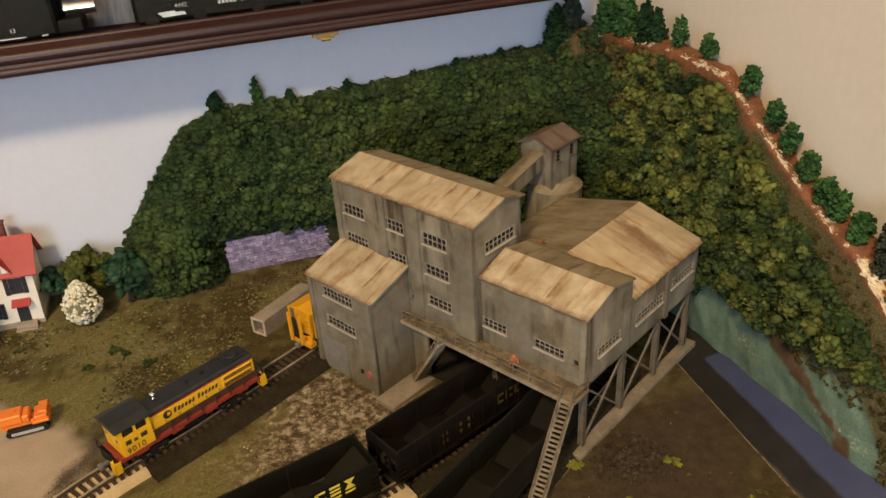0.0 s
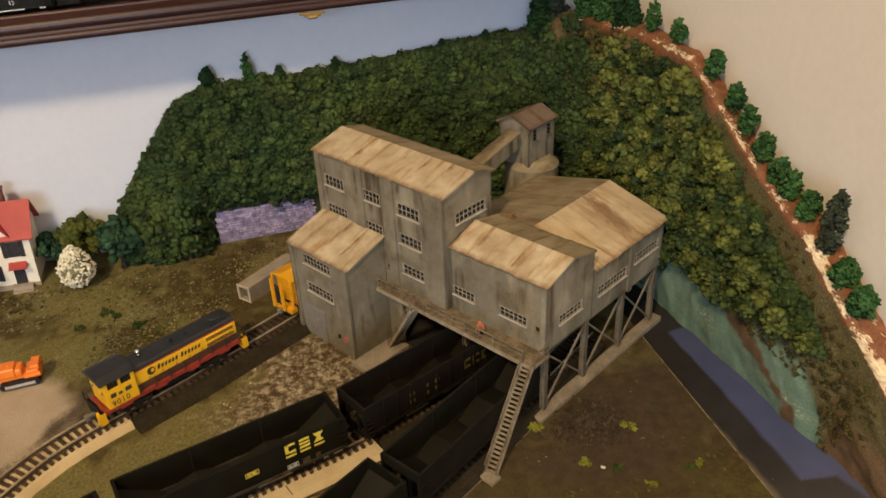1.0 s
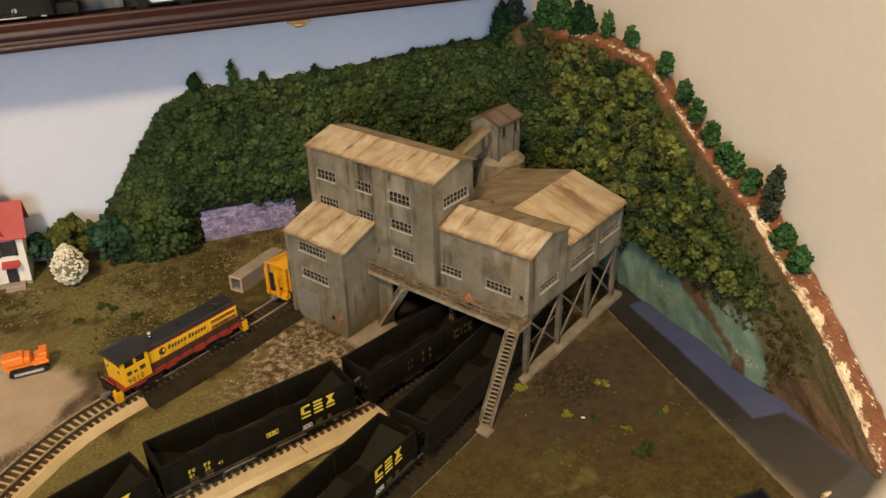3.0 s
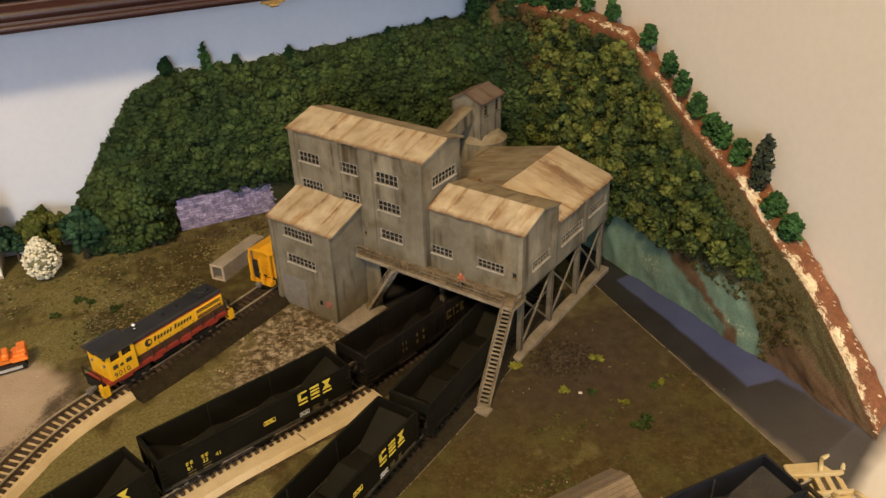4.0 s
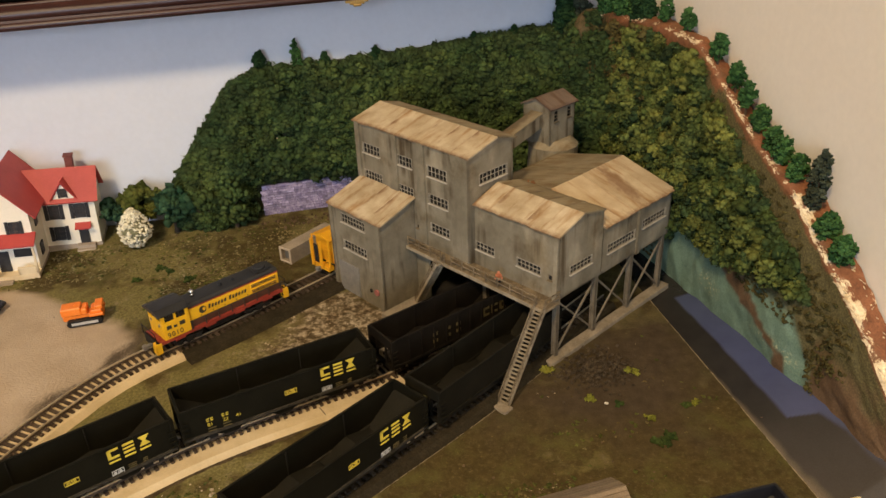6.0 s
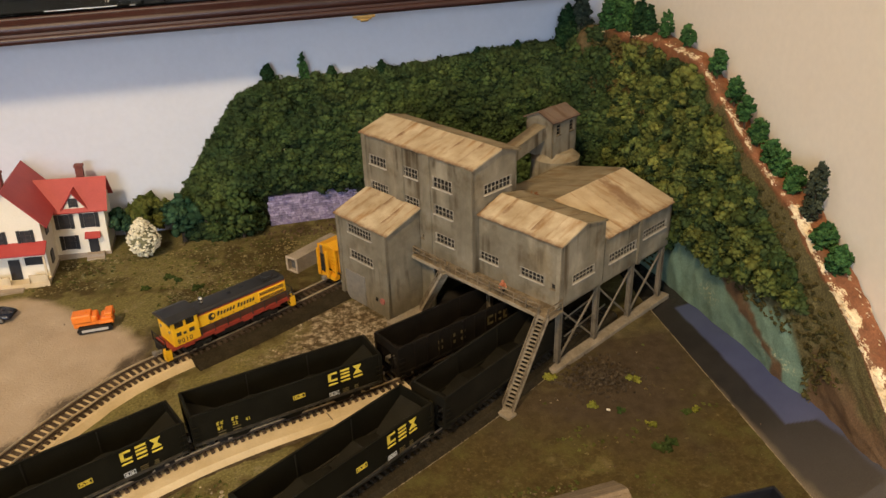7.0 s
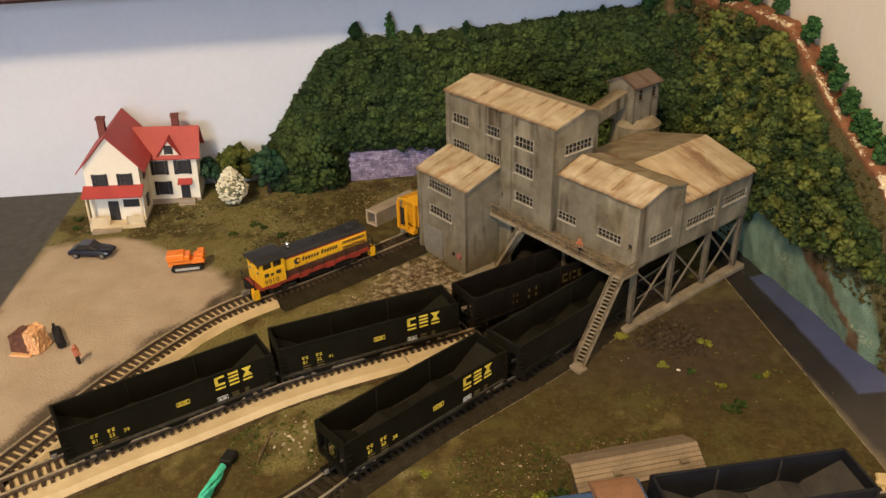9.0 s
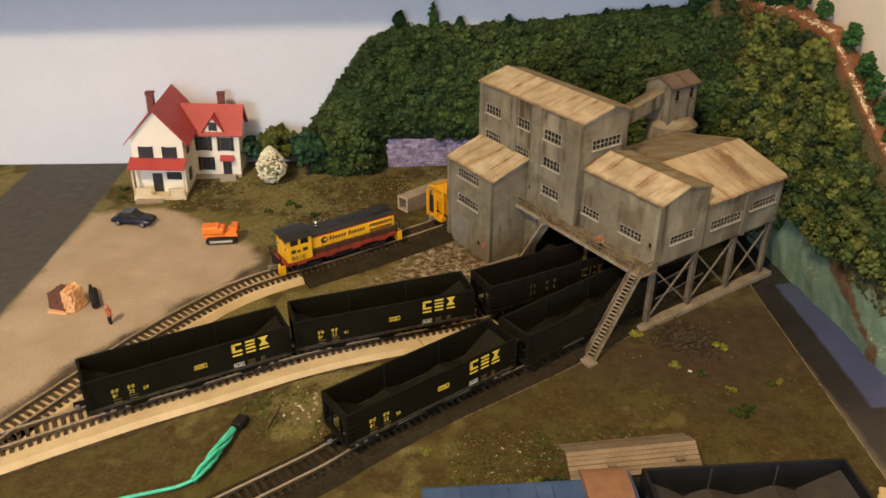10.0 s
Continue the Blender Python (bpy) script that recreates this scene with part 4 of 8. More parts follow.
wall_panel("back_wall", (TX1, TY1, 0), (-1, 0), TX1 - TX0, 0.0, TZB)
wall_panel("gable_wall", (TX0, TY1, 0), (0, -1), span, 0.0, TZ, gable=[(0, TZ), (span, TZ), (TY1 - TRY, TR), (0, TZB)])
ov = 0.0016
half = TRY - TY0
k_ = (TR - TZ) / half
rest = TY1 - TRY
kb_ = (TR - TZB) / rest
roof_slope("roof_sheet", (TX0 - ov, TY0 - ov, TZ - ov * k_ + 0.0009), (TX1 + ov, TY0 - ov, TZ - ov * k_ + 0.0009), (0, half + ov, (half + ov) * k_), 7, M_ROOF)
roof_slope("roof_sheet", (TX1 + ov, TY1 + ov, TZB - ov * kb_ + 0.0009), (TX0 - ov, TY1 + ov, TZB - ov * kb_ + 0.0009), (0, -rest - ov, (rest + ov) * kb_), 7, M_ROOF_G, label="grey-brown roof sheet darkened for the slope's shade")

# small tower in front: x -0.046..0, y 0..0.0256
SX0, SX1, SY0, SY1, SZE, SZR = -0.0455, 0.0, 0.0006, 0.0262, 0.0558, 0.0640
wall_panel("front_wall", (SX0, SY0, 0), (1, 0), SX1 - SX0, 0.0, SZE, [(-0.0351 - SX0, -0.0136 - SX0, 0.0472, 0.0528), (-0.0346 - SX0, -0.0136 - SX0, 0.0303, 0.0356)], pil=((0, 0.0028, 0, SZE), (0.0427, 0.0028, 0, SZE)))
sp = SY1 - SY0
wall_panel("side_wall", (SX1, SY0, 0), (0, 1), sp, 0.0, SZE, gable=[(0, SZE), (sp, SZE), (sp, SZR)])
wall_panel("side_wall", (SX0, SY1, 0), (0, -1), sp, 0.0, SZE, gable=[(0, SZE), (sp, SZE), (0, SZR)])
ks = (SZR - SZE) / sp
roof_slope("roof_sheet", (SX0 - ov, SY0 - ov, SZE - ov * ks + 0.0009), (SX1 + ov, SY0 - ov, SZE - ov * ks + 0.0009), (0, sp + ov, (sp + ov) * ks), 4, M_ROOF)
bm = bm_new()
box(bm, -0.0405, -0.0225, -0.0003, 0.0006, 0.001, 0.0205)
part("tower_door", bm, surface("door_grey", (0.17, 0.16, 0.14), (0.23, 0.21, 0.18), 0.8, 200, 900, 0.1, 0.1), mine, "faded grey loading door")
bm = bm_new()
box(bm, -0.0126, -0.0111, -0.0002, 0.0006, 0.0090, 0.0110)
part("vent_hole", bm, M_GLASSD, mine, "small dark vent")
bm = bm_new()
tube(bm, (-0.0065, -0.0004, 0.0105), (-0.0065, 0.0006, 0.0105), 0.0019, n=12)
part("warning_sign", bm, surface("sign_red", (0.30, 0.085, 0.075), (0.40, 0.15, 0.13), 0.6, 300, 900, 0.2, 0), mine, "faded red round sign")

# low block: x 0.043..0.1005, y 0.0295..0.063, raised on steel
LX0, LX1, LY0, LY1, LZ, LR = 0.0442, 0.1005, 0.0300, 0.0655, 0.0726, 0.0785
wall_panel("front_wall", (LX0, LY0, 0), (1, 0), LX1 - LX0, BOT, LZ, [(0.0008, 0.0140, 0.0465, 0.0512), (0.0740 - LX0, 0.0895 - LX0, 0.0473, 0.0520), (0.0942 - LX0, 0.0970 - LX0, 0.0468, 0.0500)], pil=((0.0540, 0.0023, BOT, LZ),))
ls = LY1 - LY0
wall_panel("gable_wall", (LX1, LY0, 0), (0, 1), ls, BOT, LZ, [(0.0095, 0.0270, 0.0480, 0.0526)], gable=[(0, LZ), (ls, LZ), (ls, 0.0745), (ls / 2 + 0.001, LR)])
kl = (LR - LZ) / (ls / 2)
roof_slope("roof_sheet", (LX0, LY0 - ov, LZ - ov * kl + 0.0009), (LX1 + 0.001, LY0 - ov, LZ - ov * kl + 0.0009), (0, ls / 2 + ov, (ls / 2 + ov) * kl), 5, M_ROOF)
roof_slope("roof_sheet", (LX1 + 0.001, LY1, 0.0745 + 0.0009), (LX0, LY1, 0.0745 + 0.0009), (0, -ls / 2, LR - 0.0745), 5, M_ROOF_G, label="grey-brown roof sheet darkened for the slope's shade")

# annex behind: x 0.020..0.1005, y 0.0655..0.130, ridge along y
AX0, AX1, AY0, AY1, AZ, AR, ARX = 0.0200, 0.1005, 0.0662, 0.1300, 0.0640, 0.0745, 0.0655
aw = AY1 - AY0
wall_panel("side_wall", (AX1, AY0, 0), (0, 1), aw, BOT, AZ, [(0.0045, 0.0290, 0.0474, 0.0526), (0.0360, 0.0585, 0.0504, 0.0552)], pil=((0.0305, 0.0030, BOT, AZ),))
wall_panel("end_wall", (AX1, AY1, 0), (-1, 0), AX1 - AX0, BOT, AZ, gable=[(0, AZ), (AX1 - AX0, AZ), (AX1 - ARX, AR)])
wall_panel("side_wall", (AX0, AY1, 0), (0, -1), aw, BOT, AZ)
wall_panel("end_wall", (AX0, AY0, 0), (1, 0), AX1 - AX0, BOT, AZ - 0.001, gable=[(0, AZ - 0.001), (AX1 - AX0, AZ - 0.001), (ARX - AX0, AR - 0.001)])
ka = (AR - AZ) / (AX1 - ARX)
roof_slope("roof_sheet", (AX1 + ov, AY0 + 0.0002, AZ - ov * ka + 0.0009), (AX1 + ov, AY1 + ov, AZ - ov * ka + 0.0009), (-(AX1 - ARX) - ov, 0, (AX1 - ARX + ov) * ka), 5, M_ROOF_A)
kb = (AR - AZ) / (ARX - AX0)
roof_slope("roof_sheet", (AX0 - ov, AY1 + ov, AZ - ov * kb + 0.0009), (AX0 - ov, AY0 - 0.003, AZ - ov * kb + 0.0009), (ARX - AX0 + ov, 0, (ARX - AX0 + ov) * kb), 5, M_ROOF_G, label="grey-brown roof sheet darkened for the slope's shade")
bm = bm_new()
box(bm, LX0, LX1, LY0 + 0.0013, AY1 - 0.0013, BOT, BOT + 0.001)
part("floor_deck", bm, M_CONC, mine)
# added dark slab that stands in for the shade beneath the tall block
bm = bm_new()
box(bm, 0.0016, 0.0440, TY0 + 0.0014, TY1 - 0.0014, -0.001, 0.0014)
part("shade_floor", bm, surface("shade_floor_dark", (0.018, 0.016, 0.014), (0.034, 0.030, 0.025), 0.95, 150, 1500, 0.3, 0.5, spec=0.1), mine, "near-black floor slab, added as shade under the mine")

# steel trestle
for x in (0.0985, 0.0500):
    ys = (0.0320, 0.0640, 0.0960, 0.1270)
    for y in ys:
        bm = bm_new()
        box(bm, x - 0.0013, x + 0.0013, y - 0.0006, y + 0.0006, 0.0022, BOT)
        box(bm, x - 0.0013, x - 0.0008, y - 0.0013, y + 0.0013, 0.0022, BOT)
        box(bm, x + 0.0008, x + 0.0013, y - 0.0013, y + 0.0013, 0.0022, BOT)
        part("post", bm, M_STEEL, mine)
    for y0, y1 in zip(ys, ys[1:]):
        for a, b_ in ((0.004, 0.0355), (0.0355, 0.004)):
            bm = bm_new()
            beam(bm, (x + (0.0004 if a < b_ else -0.0004), y0, a), (x + (0.0004 if a < b_ else -0.0004), y1, b_), 0.0009)
            part("brace", bm, M_STEEL, mine)
    bm = bm_new()
    box(bm, x - 0.0022, x + 0.0042, 0.0250, 0.1345, -0.0010, 0.0024)
    part("footing", bm, M_CONC2, mine, "long low concrete footing", bevel=0.0004)
for y in (0.0320, 0.1270):
    bm = bm_new()
    box(bm, 0.0490, 0.0995, y - 0.0008, y + 0.0008, BOT - 0.0028, BOT)
    part("girder", bm, M_STEEL, mine)


# walkway with railing and the two stairs
def rail_run(points, posts):
    bm = bm_new()
    for h in (0.0030, 0.0058):
        for a, b_ in zip(points, points[1:]):
            beam(bm, (a[0], a[1], a[2] + h), (b_[0], b_[1], b_[2] + h), 0.00055)
    part("handrail", bm, M_RAILBROWN, mine)
    for p in posts:
        bm = bm_new()
        beam(bm, p, (p[0], p[1], p[2] + 0.0060), 0.0005)
        part("rail_post", bm, M_RAILBROWN, mine)


bm = bm_new()
box(bm, 0.0012, LX1 + 0.002, 0.0185, LY0 - 0.0002, DECK - 0.0012, DECK)
part("walkway", bm, M_RAILBROWN, mine, "weathered plank walkway")
bm = bm_new()
box(bm, 0.0012, LX1 + 0.002, 0.0178, 0.0186, DECK - 0.0016, DECK + 0.0002)
part("edge_beam", bm, M_WOODGREY, mine, "pale edge beam of the walkway")
WY = 0.0190
rail_run([(0.0015, WY, DECK), (0.0285, WY, DECK)], [(x, WY, DECK) for x in (0.0015, 0.0110, 0.0200, 0.0285)])
rail_run([(0.0365, WY, DECK), (0.0960, WY, DECK)], [(0.0365 + i * 0.0085, WY, DECK) for i in range(8)])
rail_run([(0.1020, 0.0190, DECK), (0.1020, 0.0300, DECK)], [(0.1020, 0.0190, DECK), (0.1020, 0.0300, DECK)])


def stairs(a, b_, width, n):
    """A straight flight from the foot a to the head b."""
    a, b_ = Vector(a), Vector(b_)
    flat = Vector((b_.x - a.x, b_.y - a.y, 0))
    side = Vector((flat.y, -flat.x, 0)).normalized() * width / 2
    ang = math.atan2(flat.y, flat.x)
    for s in (-1, 1):
        bm = bm_new()
        beam(bm, a + side * s, b_ + side * s, 0.0007, 0.0016)
        part("stringer", bm, M_WOODGREY, mine)
        bm = bm_new()
        for h in (0.0028, 0.0052):
            beam(bm, a + side * s + Vector((0, 0, h)), b_ + side * s + Vector((0, 0, h)), 0.00042)
        for i in range(9):
            p = a.lerp(b_, i / 8) + side * s
            beam(bm, p, p + Vector((0, 0, 0.0054)), 0.0004)
        part("handrail", bm, M_RAILBROWN, mine)
    bm = bm_new()
    box(bm, -0.00048, 0.00048, -width / 2, width / 2, -0.0003, 0.0003)
    me = mesh_of("tread", bm, M_WOODGREY)
    for i in range(n):
        ob = new("tread", me)
        ob.parent = mine
        ob.matrix_basis = Matrix.Translation(a.lerp(b_, (i + 0.7) / n)) @ Matrix.Rotation(ang, 4, "Z")


stairs((0.1058, -0.0150, 0.0012), (0.0992, 0.0185, DECK), 0.0055, 24)
bm = bm_new()
box(bm, 0.1012, 0.1102, -0.0190, -0.0130, -0.0010, 0.0014)
part("stair_footing", bm, M_CONC2, mine, "small concrete stair footing", bevel=0.0003)
stairs((0.0068, 0.0205, 0.0012), (0.0305, 0.0168, DECK), 0.0052, 19)
bm = bm_new()
box(bm, 0.0012, 0.0140, -0.0040, 0.0260, -0.0010, 0.0022)
part("apron", bm, M_CONC2, mine, "narrow concrete apron", bevel=0.0003)

# head house on a round base, and its sloping gallery
HX0, HX1, HY0, HY1, HZ0, HZ, HR = -0.0118, 0.0105, 0.1330, 0.1570, 0.0660, 0.0905, 0.0955
bm = bm_new()
tube(bm, (0.0035, 0.1450, 0.0), (0.0035, 0.1450, 0.0640), 0.0185, 0.0158, 28)
part("round_base", bm, M_CONC, mine, "round concrete base")
bm = bm_new()
tube(bm, (0.0035, 0.1450, 0.0641), (0.0035, 0.1450, 0.0685), 0.0162, 0.0110, 28)
part("base_cap", bm, M_ROOF_G, mine, "domed grey-brown cap")
hs = HX1 - HX0
wall_panel("head_wall", (HX0, HY0, 0), (1, 0), hs, HZ0, HZ, gable=[(0, HZ), (hs, HZ), (hs / 2, HR)])
wall_panel("head_wall", (HX1, HY0, 0), (0, 1), HY1 - HY0, HZ0, HZ, [(0.0035, 0.0075, 0.0815, 0.0885), (0.0165, 0.0205, 0.0815, 0.0885)])
wall_panel("head_wall", (HX1, HY1, 0), (-1, 0), hs, HZ0, HZ, gable=[(0, HZ), (hs, HZ), (hs / 2, HR)])
wall_panel("head_wall", (HX0, HY1, 0), (0, -1), HY1 - HY0, HZ0, HZ)
kh = (HR - HZ) / (hs / 2)
roof_slope("head_roof", (HX0 - ov, HY1 + ov, HZ - ov * kh + 0.0009), (HX0 - ov, HY0 - ov, HZ - ov * kh + 0.0009), (hs / 2 + ov, 0, (hs / 2 + ov) * kh), 1, M_ROOF_R, label="dark rust-brown roof sheet")
roof_slope("head_roof", (HX1 + ov, HY0 - ov, HZ - ov * kh + 0.0009), (HX1 + ov, HY1 + ov, HZ - ov * kh + 0.0009), (-hs / 2 - ov, 0, (hs / 2 + ov) * kh), 1, M_ROOF_R, label="dark rust-brown roof sheet")
ga, gb = Vector((0.0004, 0.0613, 0.0648)), Vector((0.0004, 0.1335, 0.0826))
gdir = (gb - ga).normalized()
gm = Matrix.Translation(ga) @ Matrix((gdir.cross(Vector((0, 0, 1))).normalized(), gdir, gdir.cross(Vector((0, 0, 1))).normalized().cross(gdir))).transposed().to_4x4()
glen = (gb - ga).length
bm = bm_new()
box(bm, -0.0040, 0.0040, 0, glen, -0.0042, 0.0042, gm)
part("gallery", bm, M_CONC, mine, "sloping enclosed conveyor gallery")
bm = bm_new()
box(bm, -0.0045, 0.0045, -0.0010, glen, 0.0043, 0.0051, gm)
part("gallery_roof", bm, M_ROOF_G, mine, "greyed sheet gallery roof")

# rusty scrap lying on the annex roof beside the tall block
bm = bm_new()
rs_ = random.Random(31)
for i in range(9):
    p = Vector((rs_.uniform(-0.0022, 0.0022), rs_.uniform(-0.0014, 0.0014), 0.0004))
    beam(bm, p, p + Vector((rs_.uniform(-0.002, 0.002), rs_.uniform(-0.002, 0.002), rs_.uniform(0.0002, 0.0016))), 0.0006)
SCRAP = MINE @ Vector((0.0470, 0.0720, AZ + (0.0470 - AX0) * kb + 0.0009))
solid("scrap_pile", bm, surface("scrap_rust", (0.16, 0.062, 0.022), (0.30, 0.13, 0.05), 0.8, 300, 1500, 0.3, 0.2), "small heap of rusty orange scrap on the mine roof", "scrap", m=Matrix.Translation(SCRAP))

# ---- tracks ----
def smooth_line(pts, step=0.0012):
    """A curve through points, at even steps: places and headings."""
    p = np.array(pts, float)
    q = np.vstack([2 * p[0] - p[1], p, 2 * p[-1] - p[-2]])
    outp = []
    for i in range(len(p) - 1):
        a, b, c, d = q[i : i + 4]
        for s in np.linspace(0, 1, 24, endpoint=False):
            outp.append(0.5 * (2 * b + (c - a) * s + (2 * a - 5 * b + 4 * c - d) * s * s + (3 * b - a - 3 * c + d) * s**3))
    outp = np.array(outp + [p[-1]])
    d = np.concatenate([[0], np.cumsum(np.hypot(*np.diff(outp, axis=0).T))])
    s = np.arange(0, d[-1], step)
    xy = np.stack([np.interp(s, d, outp[:, k]) for k in (0, 1)], 1)
    for _ in range(3):
        xy[4:-4] = sum(xy[4 + k : len(xy) - 4 + k] for k in range(-4, 5)) / 9
    g = np.gradient(xy, axis=0)
    return xy, np.arctan2(g[:, 1], g[:, 0])


def sweep(profile, xy, ang, i0=0, i1=None):
    """A closed profile of (side, height), side positive to the left, along a line."""
    xy, ang = xy[i0:i1], ang[i0:i1]
    nrm = np.stack([-np.sin(ang), np.cos(ang)], 1)
    v = np.concatenate([np.column_stack([xy + nrm * s, np.full(len(xy), z)])[:, None] for s, z in profile], 1)
    k, n = len(profile), len(xy)
    ids = np.arange(n * k).reshape(n, k)
    f = [np.stack([ids[:-1, j], ids[1:, j], ids[1:, (j + 1) % k], ids[:-1, (j + 1) % k]], 1) for j in range(k)]
    f = np.concatenate(f)
    if k == 4:
        f = np.concatenate([f, [ids[0, ::-1]], [ids[-1]]])
    return v.reshape(-1, 3), f


M_CORK = surface("bare_cork", (0.50, 0.385, 0.220), (0.60, 0.475, 0.290), 0.9, 70, 1500, 0.06, 0.3, spec=0.2)
M_BALLAST = surface("dark_roadbed", (0.025, 0.020, 0.012), (0.041, 0.033, 0.021), 0.95, 150, 1500, 0.3, 0.6, spec=0.05)
M_TIE = surface("brown_tie", (0.050, 0.034, 0.022), (0.085, 0.060, 0.040), 0.7, 200, 1800, 0.2, 0.2, vary=0.25, spec=0.12)
M_TIE_D = surface("weathered_tie", (0.030, 0.023, 0.015), (0.050, 0.039, 0.026), 0.85, 200, 1800, 0.25, 0.3, vary=0.25, spec=0.1)
M_RAIL = surface("nickel_rail", (0.46, 0.375, 0.240), (0.66, 0.550, 0.380), 0.30, 90, 1200, 0.1, 0.05, metal=0.45)
BED, TIE, RAILTOP = 0.0032, 0.0042, 0.0062
tracks = {}


def track(name, pts, beds, tie_material, label):
    xy, ang = smooth_line(pts)
    tracks[name] = (xy, ang)
    t = thing("railway_track", Matrix.Identity(4), label, "railway track", "tracks")
    for a, b, near, far, material, blabel in beds:
        i0, i1 = (np.abs(xy[:, 0] - k).argmin() for k in (a, b))
        v, f = sweep([(far, 0.0002), (far - 0.0026, BED), (-near + 0.0026, BED), (-near, 0.0002)], xy, ang, i0, i1 + 1)
        ob = new("roadbed", pydata("roadbed", v, f, material))
        ob.parent = t
        tagged(ob, blabel)
    for s in (-1, 1):
        c = 0.00485 * s
        v, f = sweep([(c + 0.00026, TIE + 0.0012), (c + 0.00026, RAILTOP), (c - 0.00026, RAILTOP), (c - 0.00026, TIE + 0.0012)], xy, ang)
        ob = new("rail", pydata("rail", v, f, M_RAIL))
        ob.parent = t
        v, f = sweep([(c + 0.00065, TIE), (c + 0.00022, TIE + 0.0013), (c - 0.00022, TIE + 0.0013), (c - 0.00065, TIE)], xy, ang)
        foot = new("rail_foot", pydata("rail_foot", v, f, tie_material))
        foot.parent = ob
    bm = bm_new()
    box(bm, -0.00082, 0.00082, -0.0080, 0.0080, BED - 0.0004, TIE)
    for s in (-1, 1):
        for k in (0.0036, 0.0061):
            box(bm, -0.0005, 0.0005, s * k - 0.0005, s * k + 0.0005, TIE, TIE + 0.0004)
    me = mesh_of("tie", bm, tie_material)
    for i in range(1, len(xy), 3):
        if -0.36 < xy[i, 0] < 0.16:
            ob = new("tie", me)
            ob.parent = t
            ob.matrix_basis = pose(xy[i, 0], xy[i, 1], 0, 0, 0, math.degrees(ang[i]))
    return t


CORKL, DARKL = "bare tan cork roadbed", "dark painted roadbed"
track("L", [(-0.330, -0.330), (-0.262, -0.215), (-0.2372, -0.167), (-0.2203, -0.1367), (-0.2053, -0.1110), (-0.1880, -0.0812), (-0.1666, -0.0516), (-0.1406, -0.0240), (-0.0925, 0.0055), (-0.0438, 0.0378), (-0.0265, 0.0500), (0.02, 0.083), (0.065, 0.113)],
      [(-0.33, -0.1165, 0.0125, 0.0095, M_CORK, CORKL), (-0.1163, 0.065, 0.0185, 0.0115, M_BALLAST, DARKL)], M_TIE, "curved model track with brown ties on cork roadbed")
track("M", [(-0.330, -0.245), (-0.285, -0.195), (-0.245, -0.167), (-0.2135, -0.1480), (-0.1765, -0.1275), (-0.1545, -0.1169), (-0.1315, -0.1052), (-0.106, -0.0925), (-0.079, -0.0822), (-0.050, -0.0735), (-0.019, -0.0640), (0.008, -0.0535), (0.03, -0.0430), (0.08, -0.0165), (0.125, 0.010)],
      [(-0.33, -0.0035, 0.0170, 0.0110, M_CORK, CORKL), (-0.0033, 0.125, 0.0130, 0.0120, M_BALLAST, DARKL)], M_TIE, "curved model track on wide bare cork roadbed")
track("R", [(-0.30, -0.318), (-0.20, -0.2485), (-0.0893, -0.1712), (-0.0760, -0.1600), (-0.0362, -0.1302), (0.0012, -0.1064), (0.040, -0.0805), (0.080, -0.0500), (0.122, -0.018)],
      [(-0.30, 0.122, 0.0141, 0.0125, M_BALLAST, DARKL)], M_TIE_D, "model track on dark painted roadbed beside the mine")


# pale frayed line along the near foot of the dark bed beside the mine
xyR, angR = tracks["R"]
fr_ = random.Random(14)
bm = bm_new()
for i in range(40, len(xyR) - 30):
    if fr_.random() < 0.75 + 0.25 * math.sin(i * 0.21) and -0.03 < xyR[i, 0] < 0.075:
        ww = fr_.uniform(0.00002, 0.00016)
        box(bm, -0.0007, 0.0007, -0.0143 - ww, -0.0141, 0.0, fr_.uniform(0.0001, 0.0003), pose(xyR[i, 0], xyR[i, 1], 0, 0, 0, math.degrees(angR[i])))
fray = new("bed_fray", mesh_of("bed_fray", bm, surface("frayed_bed_edge", (0.10, 0.078, 0.045), (0.30, 0.245, 0.16), 0.9, 900, 1500, 0.3, 0.3)))
fray.parent = [o for o in scene.objects if o.name.startswith("railway_track")][2]
tagged(fray, "frayed pale edge", kind="stuff")
# a dark joint across the wide cork; along its foot a strip toned for dirt and the bed's shadow
M_JOINT = surface("joint_shadow_brown", (0.10, 0.075, 0.045), (0.15, 0.115, 0.07), 0.9, 300, 1500, 0.2, 0.2)
xyM, angM = tracks["M"]
im = np.abs(xyM[:, 0] + 0.046).argmin()
bm = bm_new()
box(bm, -0.00025, 0.00025, -0.0146, -0.0082, BED - 0.001, BED + 0.00012)
jt = new("cork_joint", mesh_of("cork_joint", bm, M_JOINT))
jt.matrix_basis = pose(xyM[im, 0], xyM[im, 1], 0, 0, 0, math.degrees(angM[im]) + 6)
jt.parent = [o for o in scene.objects if o.name.startswith("railway_track")][1]
iA, iB = (np.abs(xyM[:, 0] - k).argmin() for k in (-0.285, -0.0036))
fl_ = np.random.RandomState(15)
dv, df = [], []
for i in range(iA, iB):
    c, sn = math.cos(angM[i]), math.sin(angM[i])
    wid = 0.0009 + 0.0006 * math.sin(i * 0.13) + 0.0004 * math.sin(i * 0.71 + 1) + fl_.uniform(-0.0003, 0.0003)
    for off, z in ((-0.0166, 0.0009), (-0.0172 - max(wid, 0.0003), 0.0004)):
        dv.append((xyM[i, 0] - sn * off, xyM[i, 1] + c * off, z))
    if i < iB - 1:
        k = 2 * (i - iA)
        df.append((k, k + 1, k + 3, k + 2))
